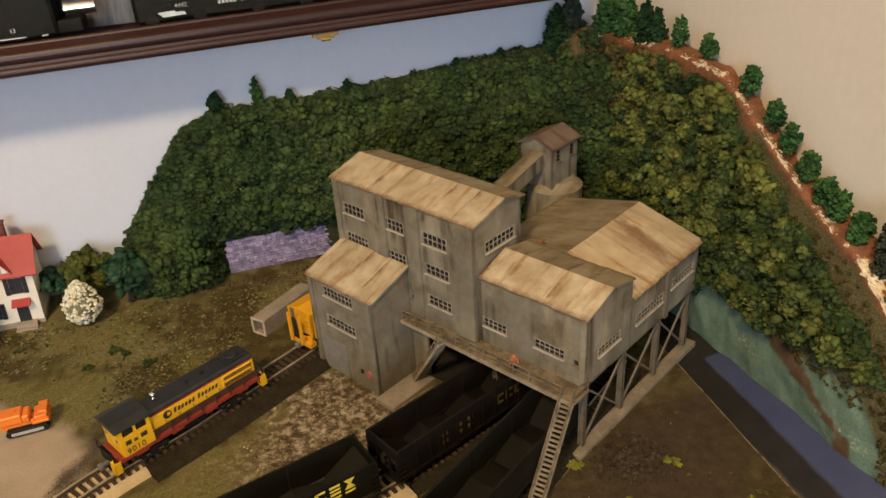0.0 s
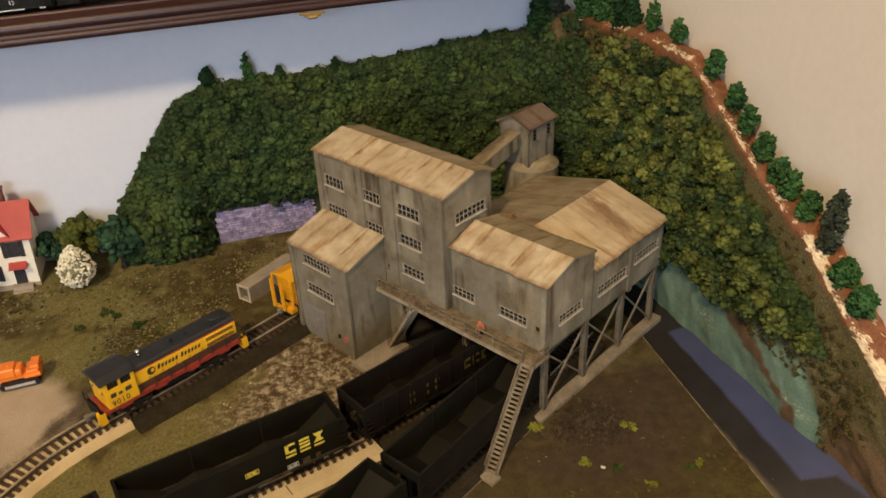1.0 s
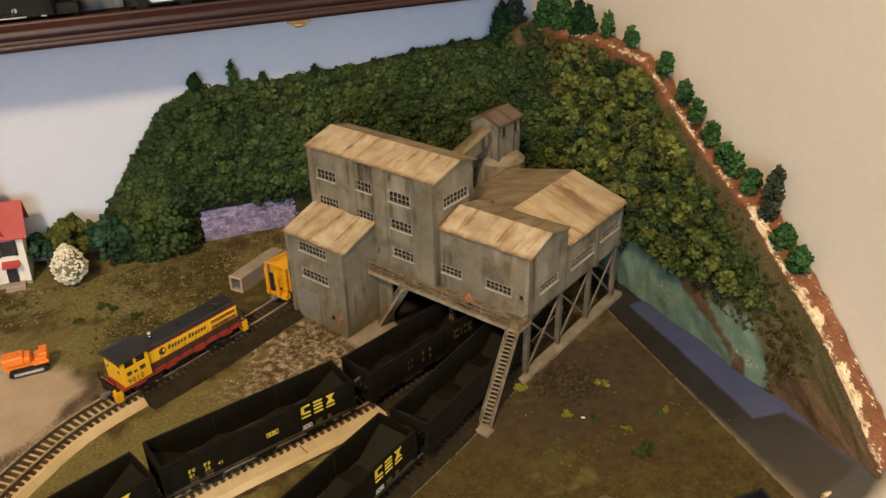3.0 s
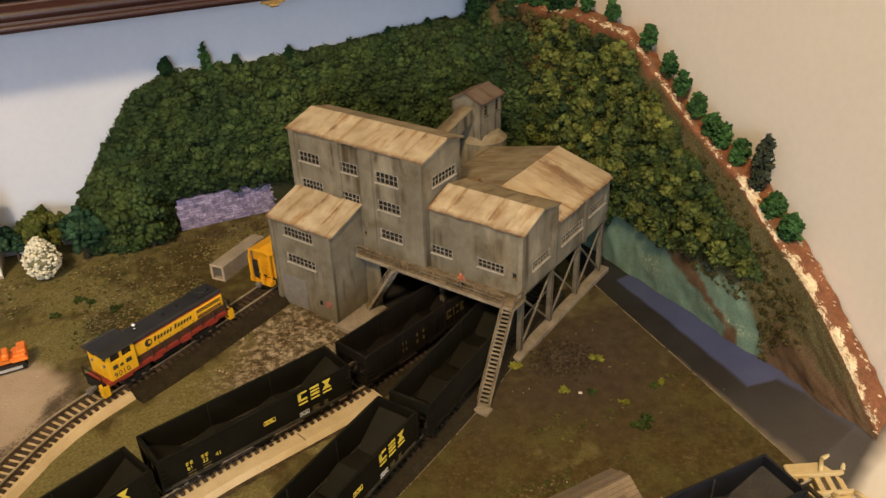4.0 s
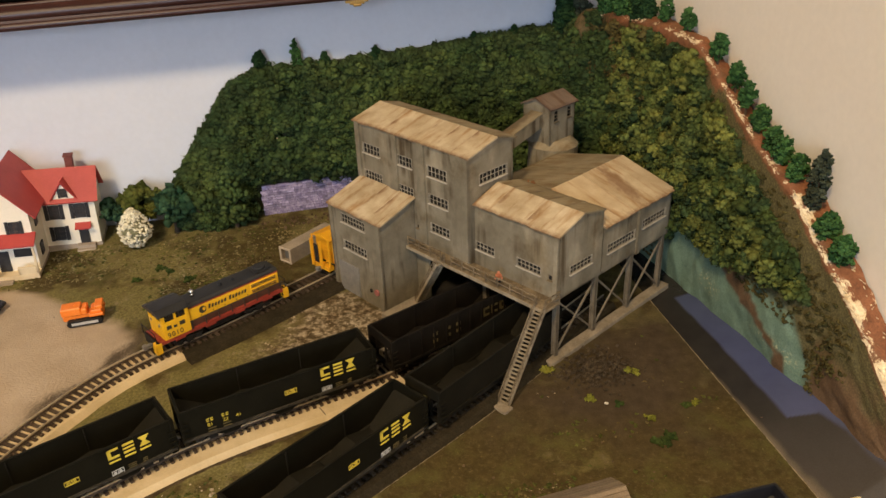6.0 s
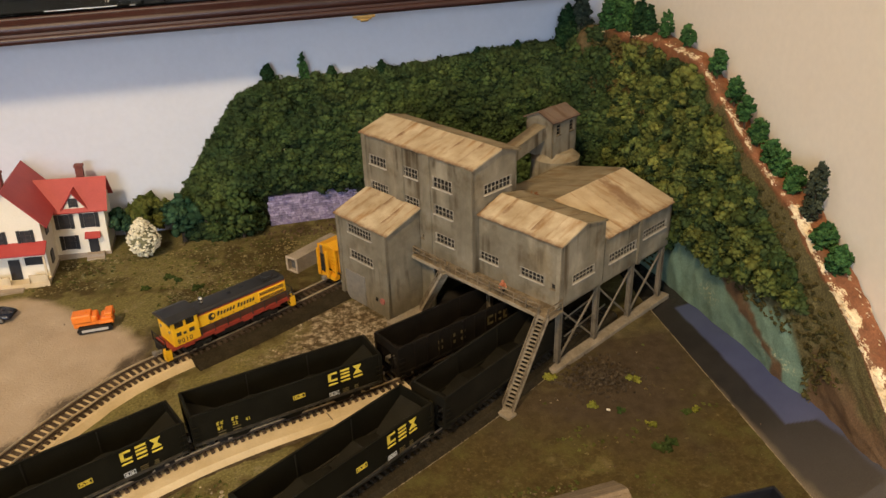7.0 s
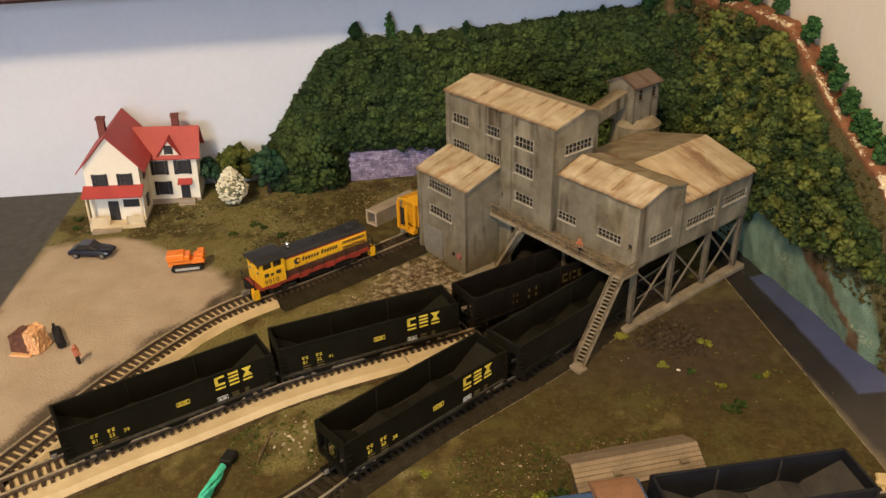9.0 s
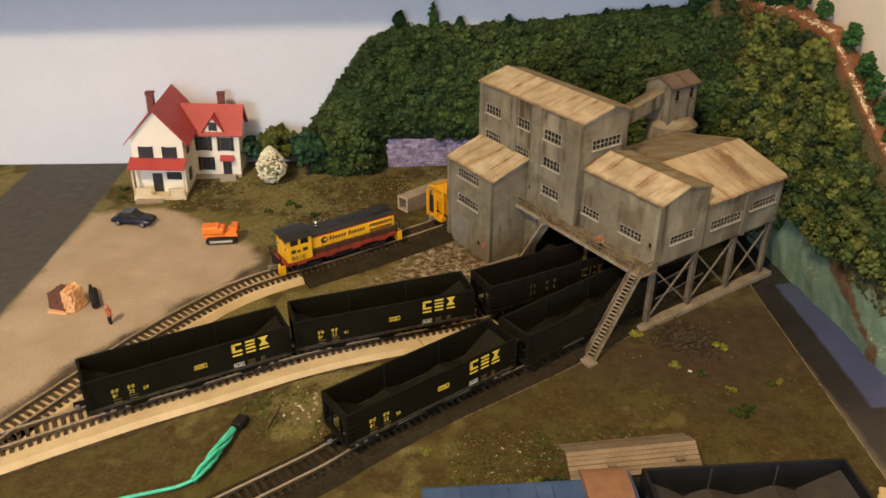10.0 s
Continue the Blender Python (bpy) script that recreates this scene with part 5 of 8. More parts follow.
foot_line = new("soil_shadow_strip", pydata("soil_shadow_strip", np.array(dv), df, surface("shadowed_soil", (0.040, 0.028, 0.014), (0.090, 0.064, 0.034), 0.95, 260, 1500, 0.3, 0.5, spec=0.1)))
foot_line.parent = jt.parent
tagged(foot_line, "dark line of soil and bed shadow along the cork")


def on_track(name, x):
    xy, ang = tracks[name]
    i = np.abs(xy[:, 0] - x).argmin()
    j0, j1 = max(0, i - 26), min(len(xy) - 1, i + 26)
    a = math.atan2(xy[j1, 1] - xy[j0, 1], xy[j1, 0] - xy[j0, 0])
    c = (xy[j0] + xy[j1] + 2 * xy[i]) / 4
    return pose(c[0], c[1], 0, 0, 0, math.degrees(a))


# ---- rolling stock ----
M_CARBLACK = surface("car_black", (0.0070, 0.0062, 0.0036), (0.0108, 0.0095, 0.0056), 0.55, 80, 1200, 0.15, 0.05, spec=0.1)
M_CARIN = surface("car_inside", (0.0095, 0.0083, 0.0049), (0.0144, 0.0127, 0.0078), 0.7, 120, 1200, 0.2, 0.1, spec=0.2)
# lighter grey paints in the highlight along the sill's ledge
M_SILL = surface("highlit_sill", (0.020, 0.017, 0.012), (0.060, 0.051, 0.038), 0.5, 260, 1500, 0.3, 0.1, spec=0.3)
M_CARBROWN = surface("car_brown_black", (0.0062, 0.0046, 0.0030), (0.0115, 0.0085, 0.0055), 0.65, 100, 1200, 0.2, 0.1, spec=0.15)
M_CARGREY = surface("car_charcoal", (0.0072, 0.0063, 0.0038), (0.0130, 0.0112, 0.0068), 0.65, 90, 1200, 0.2, 0.1, spec=0.15)
M_CARNAVY = surface("car_navy_black", (0.009, 0.0095, 0.012), (0.015, 0.016, 0.020), 0.5, 90, 1200, 0.15, 0.1, spec=0.2)
M_NAVYIN = surface("car_grey_inside", (0.040, 0.037, 0.034), (0.062, 0.057, 0.052), 0.7, 90, 1200, 0.15, 0.1, spec=0.25)
M_YELLOW = surface("lettering_yellow", (0.62, 0.47, 0.05), (0.70, 0.54, 0.07), 0.5, 200, 1500, 0.05, 0.0)
M_WHITE = surface("lettering_white", (0.44, 0.44, 0.42), (0.52, 0.52, 0.50), 0.5, 200, 1500, 0.05, 0.0)
M_OLDYEL = surface("faded_lettering", (0.075, 0.055, 0.018), (0.11, 0.085, 0.030), 0.6, 200, 1500, 0.2, 0.0)
M_WHEEL = surface("wheel_metal", (0.06, 0.05, 0.045), (0.10, 0.09, 0.08), 0.4, 200, 1500, 0.1, 0.0, metal=0.6)
M_TRUCK = surface("truck_black", (0.012, 0.011, 0.010), (0.022, 0.020, 0.018), 0.6, 200, 1500, 0.2, 0.0, spec=0.15)
M_COUPLER = surface("coupler_grey", (0.10, 0.09, 0.08), (0.22, 0.20, 0.17), 0.5, 200, 1500, 0.2, 0.0)


def text_mesh(name, body, size, material, parent, m, label="", spacing=1.0):
    cu = bpy.data.curves.new(name, "FONT")
    cu.body, cu.size, cu.extrude, cu.space_character = body, size, size * 0.02, spacing
    cu.align_x = "LEFT"
    tmp = bpy.data.objects.new(name, cu)
    scene.collection.objects.link(tmp)
    bpy.context.view_layer.update()
    me = bpy.data.meshes.new_from_object(tmp)
    bpy.data.objects.remove(tmp)
    me.materials.clear()
    me.materials.append(material)
    ob = new(name, me)
    ob.parent = parent
    ob.matrix_basis = m
    return tagged(ob, label)


def truck(parent, x, z=RAILTOP):
    """A two-axle truck."""
    bm = bm_new()
    for s in (-1, 1):
        y = s * 0.0072
        box(bm, x - 0.0075, x + 0.0075, y - 0.0006, y + 0.0006, z + 0.0030, z + 0.0042)
        for k in (-1, 1):
            box(bm, x + k * 0.0055 - 0.0012, x + k * 0.0055 + 0.0012, y - 0.0009, y + 0.0009, z + 0.0016, z + 0.0036)
        box(bm, x - 0.0020, x + 0.0020, y - 0.0007, y + 0.0007, z + 0.0012, z + 0.0048)
    box(bm, x - 0.0015, x + 0.0015, -0.0070, 0.0070, z + 0.0032, z + 0.0052)
    tr = part("truck", bm, M_TRUCK, parent, "black two-axle truck")
    for k in (-1, 1):
        bm = bm_new()
        xa = x + k * 0.0055
        for s in (-1, 1):
            tube(bm, (xa, s * 0.0042, z + 0.0026), (xa, s * 0.0054, z + 0.0026), 0.0026, n=18)
            tube(bm, (xa, s * 0.0040, z + 0.0026), (xa, s * 0.0043, z + 0.0026), 0.0031, n=18)
        tube(bm, (xa, -0.0066, z + 0.0026), (xa, 0.0066, z + 0.0026), 0.0006, n=8)
        part("wheelset", bm, M_WHEEL, tr, "dark metal wheelset")


def coupler(parent, x, d, z=RAILTOP):
    bm = bm_new()
    box(bm, min(x, x + d * 0.0042), max(x, x + d * 0.0042), -0.0009, 0.0009, z + 0.0034, z + 0.0050)
    box(bm, min(x + d * 0.0030, x + d * 0.0052), max(x + d * 0.0030, x + d * 0.0052), -0.0016, 0.0014, z + 0.0030, z + 0.0054)
    part("coupler", bm, M_COUPLER, parent, "grey knuckle coupler", bevel=0.0002)


def flat_bar(bm, x0, x1, z0, z1, y):
    box(bm, x0, x1, y - 0.00012, y + 0.0002, z0, z1)


def hopper_car(m, body_m, in_m, label, ribs=0, style="new", number="", L=0.0915, W=0.0196, top=0.0278, bot=0.0118, trim=True):
    car = thing("hopper_car", m, label, "hopper car", "coal hopper cars")
    h, w, t = L / 2, W / 2, 0.0006
    for s in (-1, 1):
        bm = bm_new()
        box(bm, -h, h, s * w - t / 2, s * w + t / 2, bot + 0.001, top)
        sd = part("side", bm, body_m, car)
        bm = bm_new()
        box(bm, -h - 0.0003, h + 0.0003, s * w - 0.0006, s * w + 0.0006, top - 0.0002, top + 0.0004)
        part("top_rail", bm, body_m, car, bevel=0.00015)
        bm = bm_new()
        box(bm, -h, h, s * w - 0.0009, s * w + 0.0009, bot, bot + 0.0013)
        part("side_sill", bm, M_SILL if style == "new" else body_m, car, "grey side sill, highlight put into its colour" if style == "new" else "")
        for i in range(ribs):
            x = -h + 0.010 + (L - 0.020) * i / (ribs - 1)
            bm = bm_new()
            box(bm, x - 0.0006, x + 0.0006, s * (w + 0.0003) - 0.0007, s * (w + 0.0003) + 0.0007, bot + 0.001, top - 0.0003)
            part("side_rib", bm, body_m, car)
        for d in (-1, 1):
            for k in range(5):
                z = bot - 0.0008 + k * 0.0026
                bm = bm_new()
                box(bm, d * (h - 0.0012) - 0.0014, d * (h - 0.0012) + 0.0014, s * (w + 0.0011) - 0.0003, s * (w + 0.0011) + 0.0003, z, z + 0.0006)
                part("grab_iron", bm, body_m, car)
    for d in (-1, 1):
        bm = bm_new()
        box(bm, d * h - 0.0006, d * h + 0.0006, -w, w, top - 0.0045, top + 0.0004)
        part("end_sheet", bm, body_m, car)
        bm = bm_new()
        prism(bm, [(d * h, top - 0.0045), (d * h, top - 0.0055), (d * (h - 0.0185), 0.0102), (d * (h - 0.0185), 0.0112)], -w + 0.0004, w - 0.0004)
        part("slope_sheet", bm, in_m, car, "dull grey sloping end sheet")
        bm = bm_new()
        box(bm, d * h - 0.0010, d * h + 0.0010, -w, w, bot - 0.0008, bot + 0.0010)
        for s in (-1, 1):
            box(bm, d * h - 0.0008, d * h + 0.0008, s * w - 0.0008, s * w + 0.0008, bot, top)
            box(bm, d * h - 0.0005, d * h + 0.0005, s * 0.004 - 0.0004, s * 0.004 + 0.0004, bot, top - 0.004)
        box(bm, d * h - 0.0060, d * h + 0.0006, -0.0012, 0.0012, bot - 0.0014, bot)
        part("end_frame", bm, body_m, car)
        coupler(car, d * (h + 0.0004), d)
        truck(car, d * (h - 0.0125))
    for k, xd in enumerate((-L / 6, L / 6)):
        bm = bm_new()
        prism(bm, [(xd - L * 0.164, 0.0113), (xd + L * 0.164, 0.0113), (xd + 0.0003, 0.0152), (xd - 0.0003, 0.0152)], -w + 0.0004, w - 0.0004)
        part("cross_ridge", bm, in_m, car, "dull grey cross ridge")
        bm = bm_new()
        for s in (-1, 1):
            box(bm, xd - 0.0003, xd + 0.0003, s * (w - 0.0006) - 0.0003, s * (w - 0.0006) + 0.0003, 0.012, top - 0.0006)
        part("cross_brace", bm, in_m, car)
    bm = bm_new()
    box(bm, -h + 0.016, h - 0.016, -w + 0.0003, w - 0.0003, 0.0106, 0.0112)
    part("floor_sheet", bm, in_m, car)
    for xd in (-L / 3.6, 0, L / 3.6):
        bm = bm_new()
        prism(bm, [(xd - 0.0085, 0.0112), (xd + 0.0085, 0.0112), (xd + 0.0030, 0.0075), (xd - 0.0030, 0.0075)], -w + 0.0015, w - 0.0015)
        part("chute", bm, body_m, car)
    y = -w - 0.0004
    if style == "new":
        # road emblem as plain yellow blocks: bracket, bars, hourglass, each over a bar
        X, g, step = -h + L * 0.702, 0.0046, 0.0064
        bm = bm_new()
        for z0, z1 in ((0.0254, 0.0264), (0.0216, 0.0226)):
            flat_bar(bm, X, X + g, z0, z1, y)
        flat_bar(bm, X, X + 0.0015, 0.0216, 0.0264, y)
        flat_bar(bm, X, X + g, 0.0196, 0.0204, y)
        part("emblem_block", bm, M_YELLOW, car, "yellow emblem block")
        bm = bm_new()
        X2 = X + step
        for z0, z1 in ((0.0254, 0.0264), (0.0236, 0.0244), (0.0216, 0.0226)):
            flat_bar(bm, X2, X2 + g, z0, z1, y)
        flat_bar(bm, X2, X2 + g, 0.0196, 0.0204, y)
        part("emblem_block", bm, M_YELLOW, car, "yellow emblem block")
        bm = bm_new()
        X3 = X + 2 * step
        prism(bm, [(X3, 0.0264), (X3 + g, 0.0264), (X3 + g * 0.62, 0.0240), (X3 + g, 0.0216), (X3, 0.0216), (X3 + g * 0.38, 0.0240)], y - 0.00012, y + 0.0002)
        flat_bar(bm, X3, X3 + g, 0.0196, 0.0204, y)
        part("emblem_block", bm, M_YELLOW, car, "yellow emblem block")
        bm = bm_new()
        X = -h + L * 0.507
        for a in (0, 0.0056):
            flat_bar(bm, X + a, X + a + 0.00022, 0.0184, 0.0207, y)
        for z in (0.0184, 0.02048):
            flat_bar(bm, X, X + 0.0058, z, z + 0.00022, y)
        for a, b_, z in ((0.0008, 0.0015, 0.0190), (0.0019, 0.0026, 0.0190), (0.0030, 0.0048, 0.0190), (0.0008, 0.0021, 0.0197), (0.0027, 0.0046, 0.0198)):
            flat_bar(bm, X + a, X + b_, z, z + 0.00035, y)
        part("data_plate", bm, M_YELLOW, car, "small yellow outlined plate")
        bm = bm_new()
        X = -h + L * 0.700
        for a in (0, 0.0024, 0.0047):
            flat_bar(bm, X + a, X + a + 0.00025, 0.0127, 0.0155, y)
        for z in (0.0127, 0.0134, 0.01525):
            flat_bar(bm, X, X + 0.00495, z, z + 0.00025, y)
        for a in (0.0006, 0.0029):
            flat_bar(bm, X + a, X + a + 0.0012, 0.0138, 0.0148, y)
        part("data_plate", bm, M_WHITE, car, "small white gridded plate")
        bm = bm_new()
        for a, b_ in ((0.775, 0.812), (0.842, 0.864)):
            for z in (0.0151, 0.0142, 0.0133):
                flat_bar(bm, -h + L * a, -h + L * b_, z, z + 0.0003, y)
        part("small_print", bm, M_OLDYEL, car)
        bm = bm_new()
        X = -h + L * 0.114
        for a in (0.0, 0.0018, 0.0068, 0.0086):
            flat_bar(bm, X + a, X + a + 0.0010, 0.0190, 0.0194, y)
            flat_bar(bm, X + a, X + a + 0.0004, 0.0190, 0.0205, y)
            flat_bar(bm, X + a, X + a + 0.0012, 0.0201, 0.0205, y)
        part("reporting_mark", bm, M_YELLOW, car, "small yellow reporting mark")
        r90 = Matrix.Rotation(radians(90), 4, "X")
        for body, a, z in (("81", 0.0, 0.0163), ("22", 0.0068, 0.0163), (number, 0.0128, 0.0163)):
            text_mesh("number", body, 0.0026, M_YELLOW, car, Matrix.Translation((X + a, y - 0.0001, z)) @ r90)
        bm = bm_new()
        for a in (0.0, 0.0068):
            for z in (0.0147, 0.0132):
                flat_bar(bm, X + a, X + a + 0.0036, z, z + 0.0005, y)
        part("small_print", bm, M_OLDYEL, car)
    if style == "old":
        bm = bm_new()
        for i, a in enumerate((0.30, 0.40, 0.48)):
            for z in (0.0165, 0.0205):
                flat_bar(bm, -h + L * a, -h + L * a + 0.0028, z, z + 0.0018, y - 0.0001)
        part("faded_lettering", bm, M_OLDYEL, car, "faded yellow lettering")
        bm = bm_new()
        for i in range(3):
            X = -h + L * 0.70 + i * 0.0058
            flat_bar(bm, X, X + 0.0042, 0.0180, 0.0192, y - 0.0001)
            flat_bar(bm, X, X + 0.0042, 0.0220, 0.0232, y - 0.0001)
            flat_bar(bm, X, X + 0.0013, 0.0180, 0.0232, y - 0.0001)
        part("faded_lettering", bm, M_OLDYEL, car, "faded yellow emblem")
    return car


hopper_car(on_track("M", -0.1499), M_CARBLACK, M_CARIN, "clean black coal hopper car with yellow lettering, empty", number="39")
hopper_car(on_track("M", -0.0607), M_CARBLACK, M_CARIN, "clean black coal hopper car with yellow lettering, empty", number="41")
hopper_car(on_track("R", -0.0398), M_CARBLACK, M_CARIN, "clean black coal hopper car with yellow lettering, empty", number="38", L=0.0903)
hopper_car(on_track("M", 0.0278), M_CARBROWN, M_CARBROWN, "older brown-black ribbed hopper car with faded lettering", ribs=9, style="old", L=0.082)
hopper_car(on_track("R", 0.0415), M_CARGREY, M_CARGREY, "dull charcoal hopper car under the mine loader", style="plain")
hopper_car(pose(0.0818, -0.2067, 0.0, 0, 0, 2.5), M_CARNAVY, M_NAVYIN, "navy-black hopper car with grey sloping end sheets", style="plain", L=0.0772, W=0.0202, top=0.0264)

# ---- yellow and blue-roofed switcher locomotive ----
M_LOCOY = surface("loco_yellow", (0.74, 0.400, 0.012), (0.80, 0.450, 0.018), 0.42, 100, 1500, 0.05, 0.0)
M_LOCOR = surface("loco_vermilion", (0.23, 0.030, 0.018), (0.29, 0.040, 0.024), 0.5, 100, 1500, 0.08, 0.0)
M_LOCOM = surface("loco_maroon", (0.075, 0.032, 0.018), (0.105, 0.045, 0.026), 0.55, 100, 1500, 0.1, 0.0)
M_LOCOB = surface("loco_dark_roof", (0.011, 0.011, 0.012), (0.020, 0.020, 0.021), 0.5, 100, 1500, 0.1, 0.0)
M_LOCOT = surface("loco_lettering", (0.030, 0.025, 0.020), (0.045, 0.036, 0.028), 0.5, 200, 1500, 0.05, 0.0)


def hood_outline(w, z0, z1, r, n=4):
    pts = [(-w, z0), (-w, z1 - r)]
    for i in range(1, n + 1):
        a = math.pi - i / n * math.pi / 2
        pts.append((-w + r + r * math.cos(a), z1 - r + r * math.sin(a)))
    pts += [(-x, z) for x, z in reversed(pts)]
    return pts


def switcher(m):
    lo = thing("diesel_locomotive", m, "yellow and dark-roofed diesel switcher with maroon sill stripe", "locomotive")
    roll = Matrix.Rotation(radians(-90), 4, "Z")
    bm = bm_new()
    box(bm, -0.0385, 0.0385, -0.0084, 0.0084, 0.0124, 0.0142)
    for x in (-0.0300, -0.0120, 0.0060, 0.0240):
        for q in (-1, 1):
            box(bm, x, x + 0.0060, q * 0.0085 - 0.0002, q * 0.0085 + 0.0002, 0.0116, 0.0130)
    part("frame_deck", bm, M_LOCOR, lo, "vermilion frame and walkway deck")
    x0, x1, w = -0.0200, 0.0365, 0.0066
    for name, mat_, z0, z1, lab in (("hood_skirt", M_LOCOM, 0.0142, 0.0176, "maroon lower hood band"), ("hood", M_LOCOY, 0.0176, 0.0253, "yellow hood side"), ("hood_stripe", M_LOCOR, 0.0253, 0.0260, "thin vermilion stripe")):
        bm = bm_new()
        e = 0.0001 if name != "hood" else 0.0
        box(bm, x0, x1 + e, -w - e, w + e, z0, z1)
        part(name, bm, mat_, lo, lab)
    bm = bm_new()
    prism(bm, hood_outline(w, 0.0260, 0.0281, 0.0019), x0, x1 + 0.0001, roll)
    part("hood_roof", bm, M_LOCOB, lo, "dark rounded hood roof")
    # hood doors as thin raised leaves, louvres towards the front
    for q in (-1, 1):
        for i in range(5):
            bm = bm_new()
            a = -0.0185 + i * 0.0072
            box(bm, a, a + 0.0066, q * w - 0.0002, q * w + 0.0002, 0.0181, 0.0249)
            door = part("hood_door", bm, M_LOCOY, lo, bevel=0.00008)
            bm = bm_new()
            box(bm, a + 0.0056, a + 0.0060, q * (w + 0.0003) - 0.0001, q * (w + 0.0003) + 0.0001, 0.0188, 0.0196)
            part("latch", bm, M_LOCOM, door)
        for i in range(2):
            bm = bm_new()
            box(bm, 0.0185, 0.0352, q * w - 0.0005, q * w + 0.0005, 0.0188 + i * 0.0033, 0.0213 + i * 0.0033)
            grille = part("louvre_panel", bm, M_LOCOY, lo, "raised yellow louvre panel", bevel=0.00015)
            for j in range(4):
                bm = bm_new()
                z = 0.0192 + i * 0.0033 + j * 0.0005
                box(bm, 0.0190, 0.0347, q * (w + 0.0006) - 0.0001, q * (w + 0.0006) + 0.0001, z, z + 0.0002)
                part("louvre", bm, M_LOCOM, grille)
    bm = bm_new()
    box(bm, 0.0240, 0.0340, -0.0045, 0.0045, 0.0281, 0.0290)
    tube(bm, (0.0290, 0, 0.0288), (0.0290, 0, 0.0299), 0.0036, n=16)
    part("roof_fan", bm, M_LOCOB, lo, bevel=0.0002)
    for x in (0.004, 0.012):
        bm = bm_new()
        tube(bm, (x, 0, 0.0278), (x, 0, 0.0293), 0.0012, n=10)
        part("exhaust_stack", bm, M_LOCOB, lo)
    # cab: yellow panels below a low band of dark windows, a thick overhanging roof
    cx0, cx1, cw = -0.0345, -0.0200, 0.0080
    zs_, zt = 0.0243, 0.0281
    bm = bm_new()
    for q in (-1, 1):
        box(bm, cx0, cx1, q * cw - 0.0004, q * cw + 0.0004, 0.0142, zs_)
        for a, b_ in ((cx0, cx0 + 0.0014), (cx0 + 0.0066, cx0 + 0.0078), (cx1 - 0.0016, cx1)):
            box(bm, a, b_, q * cw - 0.0004, q * cw + 0.0004, zs_, zt)
        box(bm, cx0, cx1, q * cw - 0.0004, q * cw + 0.0004, zt, 0.0288)
    for xx in (cx0, cx1):
        box(bm, xx - 0.0004, xx + 0.0004, -cw, cw, 0.0142, zs_ - 0.0002)
        for a, b_ in ((-cw, -cw + 0.0011), (-0.0024, -0.0014), (0.0014, 0.0024), (cw - 0.0011, cw)):
            box(bm, xx - 0.0004, xx + 0.0004, a, b_, zs_ - 0.0002, zt)
        box(bm, xx - 0.0004, xx + 0.0004, -cw, cw, zt, 0.0288)
    part("cab", bm, M_LOCOY, lo, "yellow cab with open dark windows")
    bm = bm_new()
    box(bm, cx0 + 0.001, cx1 - 0.001, -cw + 0.001, cw - 0.001, 0.0150, 0.0285)
    part("cab_interior", bm, M_GLASSD, lo, "dark cab windows")
    bm = bm_new()
    box(bm, cx0 - 0.0006, cx0 - 0.0003, -0.0020, 0.0020, 0.0148, 0.0262)
    part("cab_door", bm, M_LOCOY, lo, "yellow end door", bevel=0.0001)
    for y in (-0.0050, 0.0050):
        bm = bm_new()
        tube(bm, (cx0 - 0.0009, y, 0.0222), (cx0 - 0.0003, y, 0.0222), 0.0008, n=12)
        part("headlight", bm, M_COUPLER, lo, "small grey headlight")
    bm = bm_new()
    prism(bm, [(-cw - 0.0014, 0.0286), (-cw - 0.0014, 0.0294), (-cw * 0.60, 0.0312), (cw * 0.60, 0.0312), (cw + 0.0014, 0.0294), (cw + 0.0014, 0.0286)], cx0 - 0.0022, cx1 + 0.0010, roll)
    part("cab_roof", bm, M_LOCOB, lo, "dark overhanging cab roof", bevel=0.0002)
    # ends: platforms, yellow steps, pilots
    for d in (-1, 1):
        bm = bm_new()
        box(bm, d * 0.0385 - 0.0006, d * 0.0385 + 0.0006, -0.0084, 0.0084, 0.0085, 0.0142)
        part("pilot", bm, M_TRUCK, lo)
        for q in (-1, 1):
            if d < 0 < q:
                continue
            treads = []
            for k in range(3):
                bm = bm_new()
                box(bm, d * 0.0390 - 0.0016, d * 0.0390 + 0.0016, q * 0.0070 - 0.0013, q * 0.0070 + 0.0014, 0.0082 + k * 0.0026, 0.0089 + k * 0.0026)
                treads.append(bm)
            bm = bm_new()
            for a in (-0.0018, 0.0014):
                box(bm, d * 0.0390 - 0.0016, d * 0.0390 + 0.0016, q * 0.0070 + a, q * 0.0070 + a + 0.0005, 0.0080, 0.0142)
            box(bm, d * 0.0405 - 0.0003, d * 0.0405 + 0.0003, q * 0.0070 - 0.0018, q * 0.0070 + 0.0018, 0.0080, 0.0128)
            well = part("step_well", bm, M_LOCOY, lo, "yellow boarding steps")
            for bm in treads:
                part("tread", bm, M_LOCOY, well)
        bm = bm_new()
        for y in (-0.0078, 0.0078):
            beam(bm, (d * 0.0396, y, 0.0142), (d * 0.0396, y, 0.0200), 0.0005)
        beam(bm, (d * 0.0396, -0.0078, 0.0198), (d * 0.0396, 0.0078, 0.0198), 0.0004)
        part("end_rail", bm, M_TRUCK, lo)
        coupler(lo, d * 0.0392, d)
        truck(lo, d * 0.0215)
    bm = bm_new()
    box(bm, -0.0105, 0.0105, -0.0070, 0.0070, 0.0082, 0.0126)
    part("fuel_tank", bm, M_TRUCK, lo, bevel=0.0006)
    for q in (-1, 1):
        bm = bm_new()
